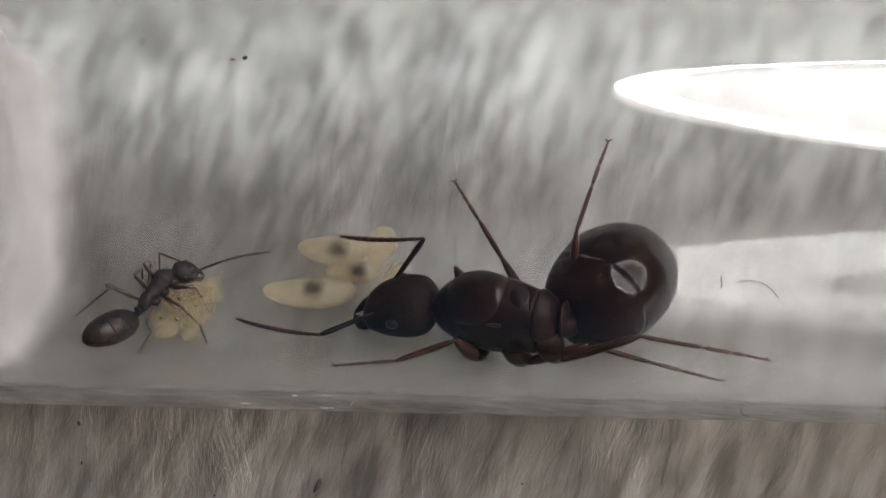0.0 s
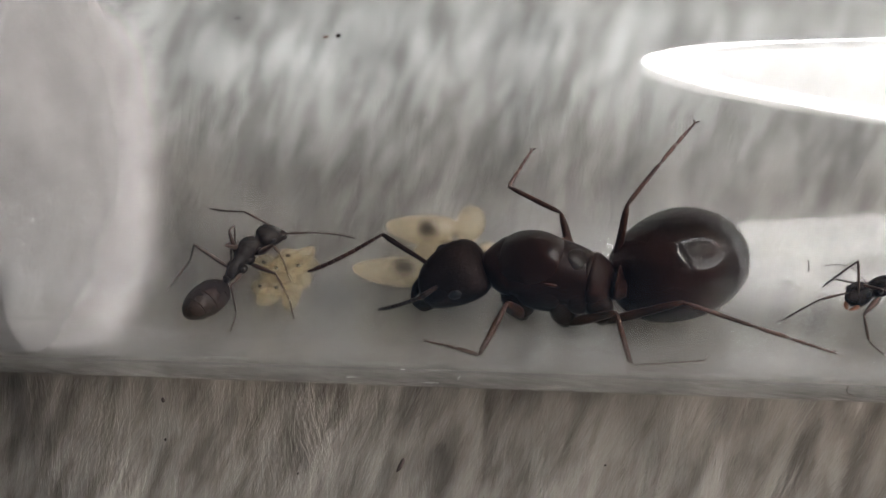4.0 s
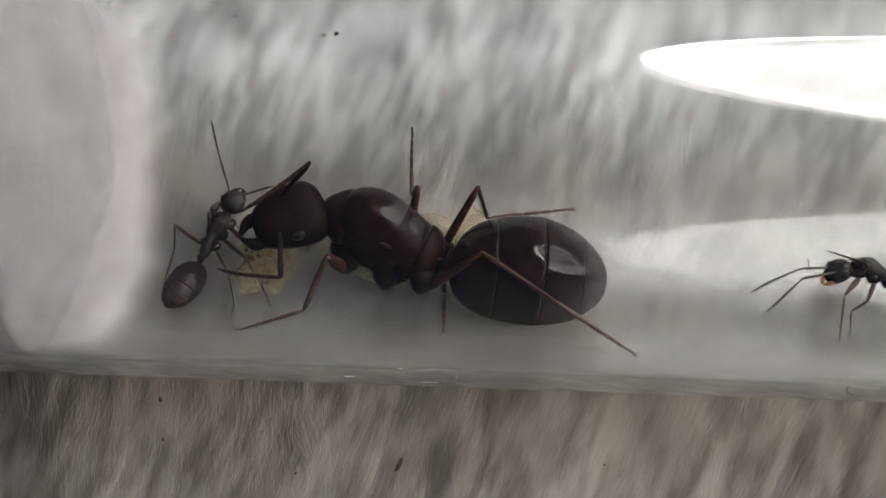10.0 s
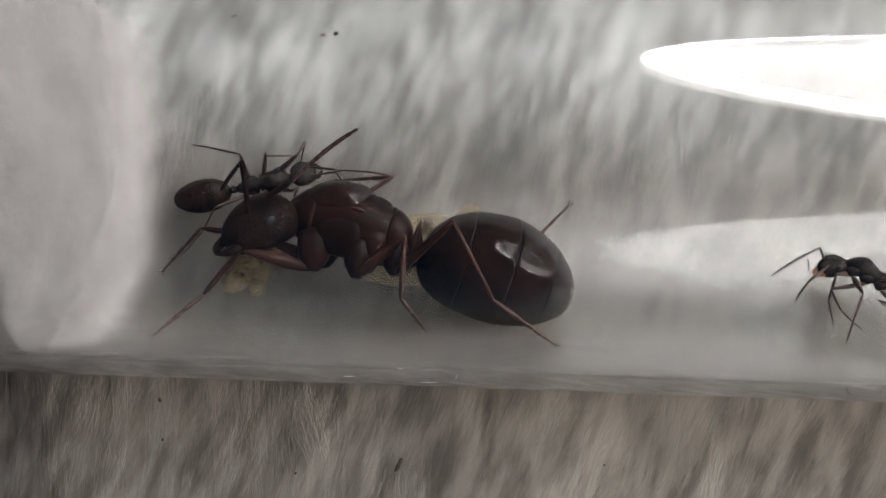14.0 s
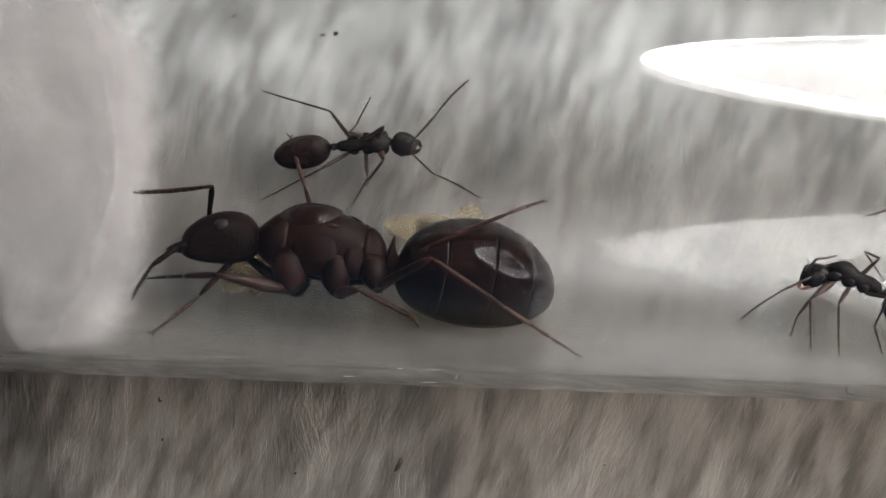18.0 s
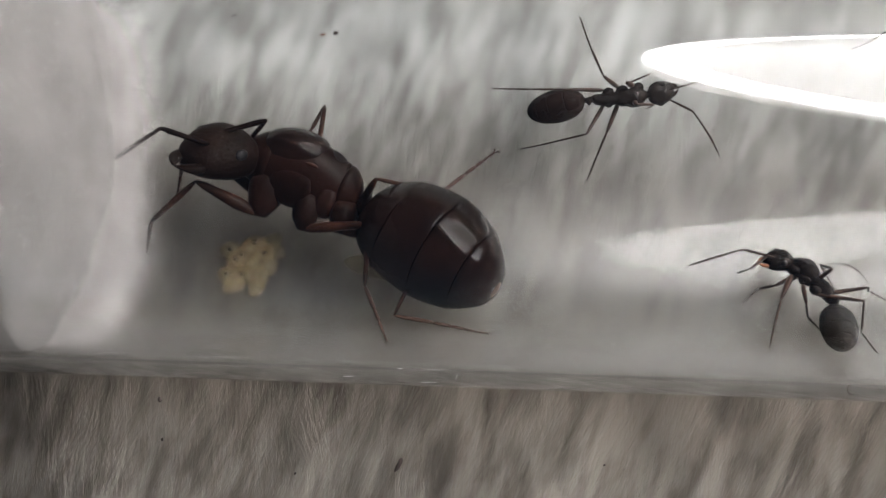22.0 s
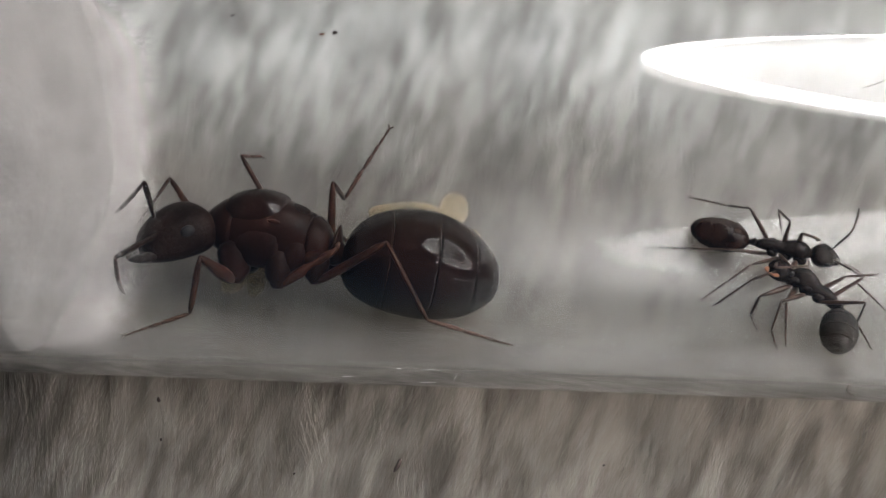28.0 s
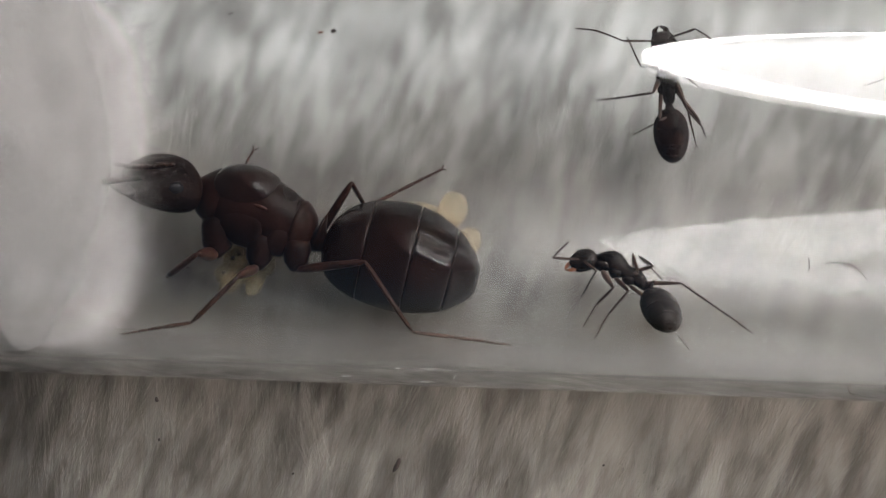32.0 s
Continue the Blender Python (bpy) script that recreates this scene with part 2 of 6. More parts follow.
blotch(FED_LARVA, 0.2, 0.55)
GRUB = wax("yellow_larva_skin", (0.17, 0.142, 0.092), (0.285, 0.243, 0.165), 0.87)
GUT = mottled("dark_gut", (0.004, 0.0035, 0.003), (0.012, 0.01, 0.008), 2500, (0.8, 0.9), spec=0.0)
SPECK = mottled("dark_crumb", (0.008, 0.006, 0.005), (0.035, 0.02, 0.016), 4000, (0.7, 0.9), 0.4)
SCRATCH = material("glass_scratch", (0.42, 0.42, 0.41), 0.6)


# ---- mesh tools (all lengths in millimetres) ----
def to_mesh(name, verts, faces, mats, smooth=True, picks=None):
    me = bpy.data.meshes.new(name)
    me.from_pydata([(x * MM, y * MM, z * MM) for x, y, z in verts], [], faces)
    for m in (mats if isinstance(mats, (list, tuple)) else [mats]):
        me.materials.append(m)
    if smooth:
        me.polygons.foreach_set("use_smooth", [True] * len(faces))
    if picks:
        me.polygons.foreach_set("material_index", picks)
    me.update()
    return me


def loft(secs, n=20, sq=2.0):
    """Rings round the x axis: (x, y0, z0, half width, half height). Closed at both ends."""
    v, f = [], []
    for x, y0, z0, ry, rz in secs:
        for k in range(n):
            a = 2 * math.pi * k / n
            c, s = math.cos(a), math.sin(a)
            e = 2.0 / sq
            v.append((x, y0 + ry * math.copysign(abs(c) ** e, c), z0 + rz * math.copysign(abs(s) ** e, s)))
    for i in range(len(secs) - 1):
        for k in range(n):
            k2 = (k + 1) % n
            f.append((i * n + k, i * n + k2, (i + 1) * n + k2, (i + 1) * n + k))
    f.append(tuple(range(n - 1, -1, -1)))
    f.append(tuple(range((len(secs) - 1) * n, len(secs) * n)))
    return v, f


def fine(secs, steps=3):
    """Smooth Catmull-Rom resampling of loft sections."""
    out = []
    for i in range(len(secs) - 1):
        p = [np.array(secs[max(0, min(len(secs) - 1, i + d))], float) for d in (-1, 0, 1, 2)]
        for s in range(steps):
            u = s / steps
            q = 0.5 * (2 * p[1] + (p[2] - p[0]) * u + (2 * p[0] - 5 * p[1] + 4 * p[2] - p[3]) * u * u + (3 * p[1] - p[0] - 3 * p[2] + p[3]) * u ** 3)
            q[3:] = np.maximum(q[3:], 0.004)
            out.append(tuple(q))
    out.append(tuple(secs[-1]))
    return out


def joined(*bits):
    v, f = [], []
    for bv, bf in bits:
        o = len(v)
        v += list(bv)
        f += [tuple(i + o for i in q) for q in bf]
    return v, f


def moved(bit, m):
    v, f = bit
    return [tuple(m @ Vector(p)) for p in v], f


def ball(cx, cy, cz, rx, ry, rz, n=14, rings=9):
    secs = []
    for i in range(rings + 1):
        a = math.pi * (i + 0.02) / (rings + 0.04)
        secs.append((cx - rx * math.cos(a), cy, cz, max(ry * math.sin(a), 0.003), max(rz * math.sin(a), 0.003)))
    return loft(secs, n)


def rod(points, radii, n=8):
    """A tube through points."""
    v, f = [], []
    for i, p in enumerate(points):
        p = Vector(p)
        d = (Vector(points[min(i + 1, len(points) - 1)]) - Vector(points[max(i - 1, 0)])).normalized()
        side = d.cross(Vector((0, 0, 1)))
        if side.length < 0.05:
            side = d.cross(Vector((0, 1, 0)))
        side.normalize()
        up = side.cross(d)
        for k in range(n):
            a = 2 * math.pi * k / n
            v.append(tuple(p + radii[i] * (math.cos(a) * side + math.sin(a) * up)))
    m = len(points)
    for i in range(m - 1):
        for k in range(n):
            k2 = (k + 1) % n
            f.append((i * n + k, i * n + k2, (i + 1) * n + k2, (i + 1) * n + k))
    f.append(tuple(range(n - 1, -1, -1)))
    f.append(tuple(range((m - 1) * n, m * n)))
    return v, f


def part(name, bit, mat, parent=None, label="", m=None, smooth=True):
    ob = new(name, to_mesh(name, bit[0], bit[1], mat, smooth))
    if parent:
        ob.parent = parent
    if m is not None:
        ob.matrix_basis = m
    if label:
        ob["label"] = label
    return ob


def at(x, y, z, rx=0, ry=0, rz=0):
    return pose(x * MM, y * MM, z * MM, rx, ry, rz)


def floor_z(y, h=0.0):
    """Height over the cloth of a point h above the inner floor of the tube."""
    r = R_IN - h
    return AXIS_Z - math.sqrt(max(r * r - y * y, 0.02))


# ---- cloth ----
def strands(rng, count, spot, clump_r, lean, spread, length, width, bend=0.3, bits=2, curl=0.0, twist=0.35):
    """Flat fibres in clumps, as arrays of vertices and quads."""
    verts = np.zeros((count, 2 * bits + 2, 3))
    phase, turns = rng.uniform(0, 6.28, (count, 1)), rng.uniform(2.0, 6.0, (count, 1))
    base = spot + rng.normal(0, clump_r, (count, 3)) * (1, 1, 0.15)
    d = lean + rng.normal(0, spread, (count, 3))
    d /= np.linalg.norm(d, axis=1)[:, None]
    ln = length[:, None] * rng.uniform(0.6, 1.25, (count, 1))
    side = np.cross(d, (0, 0, 1.0)) + rng.normal(0, twist, (count, 3))
    side /= np.linalg.norm(side, axis=1)[:, None]
    sag = rng.normal(0, bend, (count, 3)) * (1, 1, 0.4)
    w = width * rng.uniform(0.6, 1.4, (count, 1))
    other = np.cross(d, side)
    for i in range(bits + 1):
        u = i / bits
        taper = 1.0 - 0.8 * u * u
        p = base + d * ln * u + sag * u * (1 - u) * 2
        if curl:
            p = p + curl * u * ln * (side * np.sin(turns * u * 2 + phase) + other * np.cos(turns * u * 1.7 + 2 * phase))
        verts[:, 2 * i] = p - side * w * taper
        verts[:, 2 * i + 1] = p + side * w * taper
    n = np.arange(count)[:, None] * (2 * bits + 2)
    faces = np.concatenate([n + np.array((0, 1, 3, 2)) + 2 * k for k in range(bits)])
    return verts.reshape(-1, 3), faces


def quads(name, verts, faces, mat):
    me = bpy.data.meshes.new(name)
    me.vertices.add(len(verts))
    me.vertices.foreach_set("co", (verts * MM).ravel())
    me.loops.add(len(faces) * 4)
    me.loops.foreach_set("vertex_index", faces.ravel())
    me.polygons.add(len(faces))
    me.polygons.foreach_set("loop_start", np.arange(len(faces)) * 4)
    me.polygons.foreach_set("loop_total", np.full(len(faces), 4))
    me.materials.append(mat)
    me.update(calc_edges=True)
    return me


def build_cloth():
    n, half = 90, 150.0
    v, f = [], []
    for i in range(n + 1):
        for j in range(n + 1):
            x, y = -half + 2 * half * i / n, -half + 2 * half * j / n
            v.append((x, y, -2.4 + 0.25 * noise.noise((x * 0.12, y * 0.12, 3.0))))
    for i in range(n):
        for j in range(n):
            a = i * (n + 1) + j
            f.append((a, a + n + 1, a + n + 2, a + 1))
    ground = part("ground", (v, f), BACKING)
    tagged(ground, "grey-white long-pile fleece cloth under the tube", "cloth", kind="structure")
    rng = np.random.default_rng(5)
    clumps = 5600
    per = 68
    cx = rng.uniform(-25, 25, clumps)
    cy = rng.uniform(-19, 15, clumps)
    turn = np.array([noise.noise((x * 0.09, y * 0.09, 0.0)) for x, y in zip(cx, cy)])
    tall = np.array([noise.noise((x * 0.35, y * 0.2, 9.0)) for x, y in zip(cx, cy)])
    ang = radians(75) + 0.22 * turn + rng.normal(0, 0.16, clumps)
    lean = np.stack([np.cos(ang), np.sin(ang), rng.uniform(0.22, 0.5, clumps)], 1)
    spot = np.stack([cx, cy, -1.45 + 0.85 * tall + rng.normal(0, 0.14, clumps)], 1)
    rep = np.repeat(np.arange(clumps), per)
    verts, faces = strands(rng, clumps * per, spot[rep], 0.28, lean[rep], 0.08, np.repeat(rng.uniform(1.4, 3.1, clumps), per), 0.0085, 0.22, 2, 0.0, 0.25)
    verts[:, 2] = np.minimum(verts[:, 2], np.where(np.abs(verts[:, 1]) < 7.1, AXIS_Z - np.sqrt(np.maximum(52.5 - verts[:, 1] ** 2, 0)) - 0.05, 9))
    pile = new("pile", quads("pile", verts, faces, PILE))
    pile.parent = ground
    pile["kind"] = "stuff"
    pile["label"] = "soft brushed white and grey fibres"


build_cloth()


# ---- test tube ----
def build_tube():
    n, x0, x1 = 160, -70.0, 70.0
    prof = [(x0, R_IN), (x0 - 0.2, R_IN + 0.4), (x0, R_OUT), (x0 + 1, R_OUT), (x1 - 1, R_OUT), (x1, R_OUT), (x1 + 0.2, R_IN + 0.4), (x1, R_IN), (x1 - 1, R_IN), (x0 + 1, R_IN)]
    v, f = [], []
    for x, r in prof:
        for k in range(n):
            a = 2 * math.pi * k / n
            v.append((x, r * math.cos(a), AXIS_Z + r * math.sin(a)))
    m = len(prof)
    for i in range(m):
        for k in range(n):
            k2, j = (k + 1) % n, (i + 1) % m
            f.append((i * n + k, i * n + k2, j * n + k2, j * n + k))
    low = []
    for q in f:
        rr = min(math.hypot(v[i][1], v[i][2] - AXIS_Z) for i in q)
        under = sum(v[i][2] for i in q) / len(q) < AXIS_Z + 3.9
        low.append((1 if rr > R_OUT - 0.1 else 2) if under else 0)
    tube = new("test_tube", to_mesh("test_tube", v, f, [GLASS, FOGGED, MISTED], True, low))
    tube.visible_shadow = False
    tagged(tube, "clear round test tube lying on the fleece", "tube")
    # a thin film of water on the lower side of the inner wall, painting its haze
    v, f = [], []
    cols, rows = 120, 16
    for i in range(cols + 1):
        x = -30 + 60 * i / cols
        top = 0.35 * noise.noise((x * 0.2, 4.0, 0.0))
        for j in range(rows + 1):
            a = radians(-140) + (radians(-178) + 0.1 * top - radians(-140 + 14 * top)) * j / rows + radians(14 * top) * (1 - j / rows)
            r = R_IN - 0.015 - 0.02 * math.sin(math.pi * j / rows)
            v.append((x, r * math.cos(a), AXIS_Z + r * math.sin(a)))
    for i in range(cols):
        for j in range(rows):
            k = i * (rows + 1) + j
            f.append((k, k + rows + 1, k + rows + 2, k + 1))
    film = part("water_haze_film", (v, f), WET_HAZE, tube, "streaky water film with grey haze painted in")
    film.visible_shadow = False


build_tube()


def face_x(y, z):
    """How far the loose face of the plug reaches into the tube at a point of its round section."""
    bulge = 1.25 * (1 - (y * y + z * z) / R_IN ** 2)
    return -12.3 + bulge + 0.3 * noise.noise((y * 0.3, z * 0.3, 2.0)) + 0.05 * noise.noise((y * 1.1, z * 1.1, 5.0)) + 0.03 * y


def build_cotton():
    """A plug that fills the tube, with a loose face of fibres."""
    rng = np.random.default_rng(11)
    rings, n = 60, 96
    v, f = [], []
    for i in range(rings):
        u = i / (rings - 1)
        for k in range(n):
            a = 2 * math.pi * k / n
            if u < 0.4:
                w, r = u / 0.4, R_IN - 0.1
                y, z = r * math.cos(a), r * math.sin(a)
                x = -45 + (face_x(y, z) - 0.12 + 45) * w
            else:
                w = (u - 0.4) / 0.6
                r = (R_IN - 0.1) * (math.cos(w * 1.56) ** 0.55)
                y, z = r * math.cos(a), r * math.sin(a)
                x = face_x(y, z) - 0.12 * (1 - min(1.0, w * 4)) ** 2
            v.append((x, y, AXIS_Z + z))
    for i in range(rings - 1):
        for k in range(n):
            k2 = (k + 1) % n
            f.append((i * n + k, i * n + k2, (i + 1) * n + k2, (i + 1) * n + k))
    f.append(tuple(range(n - 1, -1, -1)))
    f.append(tuple(range((rings - 1) * n, rings * n)))
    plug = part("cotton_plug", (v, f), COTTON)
    tagged(plug, "white cotton wool plug with a frayed fibrous face", "cotton")
    tufts, per = 1250, 80
    a = rng.uniform(0, 2 * math.pi, tufts)
    r = (R_IN - 0.12) * np.sqrt(rng.uniform(0, 1, tufts))
    y, z = r * np.cos(a), r * np.sin(a)
    low = z < rng.uniform(-6.0, 0.5, tufts)     # tufts thinned higher up to fit the camera's blurred view there
    y, z, tufts = y[low], z[low], int(low.sum())
    x = np.array([face_x(q, w) for q, w in zip(y, z)]) - 0.25 + np.abs(rng.normal(0, 0.22, tufts))
    spot = np.stack([x, y, AXIS_Z + z], 1)
    lean = np.stack([rng.uniform(0.35, 1.0, tufts), rng.normal(-0.2, 0.6, tufts), rng.normal(0, 0.5, tufts)], 1)
    lean /= np.linalg.norm(lean, axis=1)[:, None]
    rep = np.repeat(np.arange(tufts), per)
    verts, faces = strands(rng, tufts * per, spot[rep], 0.34, lean[rep], 0.4, np.repeat(rng.uniform(0.6, 1.7, tufts), per), 0.0045, 0.5, 5, 0.2)
    # a felt of short fine hairs over the whole face
    felt = 26000
    a = rng.uniform(0, 2 * math.pi, felt)
    r = (R_IN - 0.2) * np.sqrt(rng.uniform(0, 1, felt))
    y, z = r * np.cos(a), r * np.sin(a)
    x = np.array([face_x(q, w) for q, w in zip(y, z)]) - 0.05
    lean = np.stack([rng.uniform(0.15, 0.5, felt), rng.normal(-0.1, 0.7, felt), rng.normal(0, 0.7, felt)], 1)
    v3, f3 = strands(rng, felt, np.stack([x, y, AXIS_Z + z], 1), 0.05, lean, 0.3, rng.uniform(0.4, 1.0, felt), 0.0028, 0.3, 4, 0.2)
    verts, faces = np.concatenate([verts, v3]), np.concatenate([faces, f3 + len(verts)])
    few = 1500
    y = rng.uniform(-5.6, 4.8, few)
    depth = np.sqrt(R_IN ** 2 - y ** 2)
    z = -depth + rng.uniform(0.03, 0.6, few) * 2 * depth
    x = np.array([face_x(q, w) for q, w in zip(y, z)]) + rng.uniform(-0.2, 0.7, few)
    lean = np.stack([rng.uniform(0.3, 1.0, few), rng.normal(0, 0.7, few), rng.normal(0, 0.4, few)], 1)
    v2, f2 = strands(rng, few, np.stack([x, y, AXIS_Z + z], 1), 0.05, lean, 0.1, rng.uniform(0.8, 2.3, few), 0.008, 0.9, 8, 0.24)
    verts, faces = np.concatenate([verts, v2]), np.concatenate([faces, f2 + len(verts)])
    # wisps drawn out along the lower wall, where the face meets the glass
    wisps, per = 260, 60
    a = rng.uniform(radians(176), radians(245), wisps)
    r = R_IN - rng.uniform(0.1, 1.1, wisps)
    y, z = r * np.cos(a), r * np.sin(a)
    x = np.array([face_x(q, w) for q, w in zip(y, z)]) + rng.uniform(-0.4, 0.3, wisps)
    lean = np.stack([rng.uniform(0.6, 1.0, wisps), rng.normal(-0.05, 0.25, wisps), rng.normal(-0.1, 0.25, wisps)], 1)
    many = np.repeat(np.arange(wisps), per)
    v4, f4 = strands(rng, wisps * per, np.stack([x, y, AXIS_Z + z], 1)[many], 0.22, lean[many], 0.3, np.repeat(rng.uniform(0.7, 2.1, wisps), per), 0.0045, 0.4, 5, 0.2)
    verts, faces = np.concatenate([verts, v4]), np.concatenate([faces, f4 + len(verts)])
    rr = np.hypot(verts[:, 1], verts[:, 2] - AXIS_Z)
    k = np.minimum(1.0, (R_IN - 0.06) / np.maximum(rr, 0.01))
    verts[:, 1] *= k
    verts[:, 2] = AXIS_Z + (verts[:, 2] - AXIS_Z) * k
    hair = new("loose_fibres", quads("loose_fibres", verts, faces, COTTON_HAIR))
    hair.parent = plug
    hair["kind"] = "stuff"


build_cotton()


# ---- lamp seen in the shine of glass and bodies ----
def glow(name, strength):
    m = bpy.data.materials.new(name)
    m.use_nodes = True
    nt = m.node_tree
    nt.nodes.remove(nt.nodes["Principled BSDF"])
    e = node(m, "ShaderNodeEmission", Strength=strength)
    e.inputs[0].default_value = (1.0, 0.938, 0.922, 1)
    wire(m, e.outputs[0], nt.nodes["Material Output"].inputs[0])
    return m


def flat_ring(ri, ro, z0, z1, n=96):
    v, f = [], []
    for r, z in ((ri, z0), (ro, z0), (ro, z1), (ri, z1)):
        for k in range(n):
            a = 2 * math.pi * k / n
            v.append((r * math.cos(a), r * math.sin(a), z))
    for i in range(4):
        for k in range(n):
            k2, j = (k + 1) % n, (i + 1) % 4
            f.append((i * n + k, j * n + k, j * n + k2, i * n + k2))
    return v, f


def build_lamp():
    """A round lamp: a bright outer tube, a dimmer diffuser inside it and an open middle."""
    lamp = new("ring_lamp")
    eye = Vector((111.9, 92.8, 74.3)) * MM
    lamp.matrix_basis = look(eye, eye + Vector((-0.253, 0.009, -0.967)))
    part("glow_ring", flat_ring(84.0, 90.0, 0, 3), glow("lamp_tube_glow", 55.0), lamp, "bright white glowing ring")
    part("diffuser", flat_ring(54.0, 83.9, 0.4, 2.4), glow("lamp_diffuser_glow", 8.5), lamp, "dim glowing diffuser")
    body = mottled("lamp_shell", (0.6, 0.6, 0.6), (0.75, 0.75, 0.75), 60, (0.4, 0.5))
    part("housing", flat_ring(53.5, 91.0, 3.2, 12.0), body, lamp)
    tagged(lamp, "white glowing ring lamp held over the tube", "lamp")


build_lamp()


# ---- brood ----
def lie(x, y, lift, heading, roll=0):
    """A pose on the tube's inner floor: x axis along heading (degrees in plan)."""
    p = Vector((x, y, floor_z(y, lift)))
    nrm = Vector((0, -y, AXIS_Z - p.z)).normalized()
    d = Vector((math.cos(radians(heading)), math.sin(radians(heading)), 0))
    d = (d - nrm * d.dot(nrm)).normalized()
    s = nrm.cross(d)
    m = Matrix((d, s, nrm)).transposed().to_4x4()
    return Matrix.Translation(p * MM) @ m @ pose(0, 0, 0, roll)


def grub(length, width, rng, bend=0.12):
    """A plump legless larva with body rings."""
    secs, n = [], 34
    for i in range(n + 1):
        u = 0.5 - 0.5 * math.cos(math.pi * i / n)
        r = width * (math.sin(math.pi * (0.004 + 0.992 * u)) ** 0.42) * (0.72 + 0.28 * u) * (1 + 0.014 * math.sin(u * 11 * 2 * math.pi))
        secs.append(((u - 0.5) * length, bend * length * (4 * (u - 0.5) ** 2 - 0.3), 0, max(r, 0.01), max(r * 0.92, 0.01)))
    return loft(secs, 18)


PILE_LARVAE = []      # (object, x, y, lift, heading)
LARGE_LARVAE = []


def build_brood():
    rng = random.Random(3)
    spots = ((-0.3, 0.45), (0.4, 0.3), (0.05, -0.2), (-0.75, -0.1), (0.75, -0.2), (-0.25, -0.75), (0.4, -0.75), (-1.0, -0.75), (1.0, 0.45), (-0.95, 0.4), (-0.65, -1.1), (0.1, 0.75), (0.65, 0.9), (-0.5, 0.1), (0.35, -1.2))
    for i, (dx, dy) in enumerate(spots):
        ln, wd, a = rng.uniform(0.72, 1.0), rng.uniform(0.33, 0.42), rng.uniform(0, 180)
        x, y, lift = -6.8 + 0.8 * dx, -3.5 + 0.8 * dy, wd * 0.75
        g = part("larva", grub(ln, wd, rng), GRUB, None, m=lie(x, y, lift, a))
        PILE_LARVAE.append((g, x, y, lift, a))
        if i % 2 == 1:
            part("gut", ball(0.1 * ln, 0, wd * 0.2, 0.1 * ln, wd * 0.18, wd * 0.18, 8, 6), GUT, g, "dark gut showing through the skin")
        tagged(g, "small pale yellow ant larva in a pile", "larva", "larvae in the pile")
    for x, y, ln, wd, a in ((-0.85, -2.05, 2.6, 0.66, 0), (0.9, -1.85, 1.5, 0.62, 78), (-1.6, -3.65, 3.3, 0.7, 2), (-0.1, -2.85, 2.0, 0.5, 6), (1.4, -3.1, 1.5, 0.55, 60)):
        g = part("large_larva", grub(ln, wd, rng, 0.05), FED_LARVA if ln > 1.8 else LARVA, None, m=lie(x, y, wd * 0.9, a))
        LARGE_LARVAE.append((g, x, y, wd * 0.9, a))
        tagged(g, "plump translucent cream ant larva with a dark gut", "larva", "large larvae")


build_brood()


# ---- crumbs, hairs and scratches ----
def crumb(x, y, z, ln, wd, a, mat, label, seed):
    rng = random.Random(seed)
    secs = [((u - 0.5) * ln, 0.25 * wd * math.sin(u * 3 + seed), 0, max(0.01, wd * (1 - (2 * u - 1) ** 2) ** 0.5 * rng.uniform(0.7, 1.1)), max(0.01, 0.7 * wd * (1 - (2 * u - 1) ** 2) ** 0.5)) for u in (0.02, 0.2, 0.4, 0.6, 0.8, 0.98)]
    tagged(part("crumb", loft(fine(secs, 2), 8), mat, None, m=at(x, y, z, 0, 0, a)), label, "crumb", "crumbs")


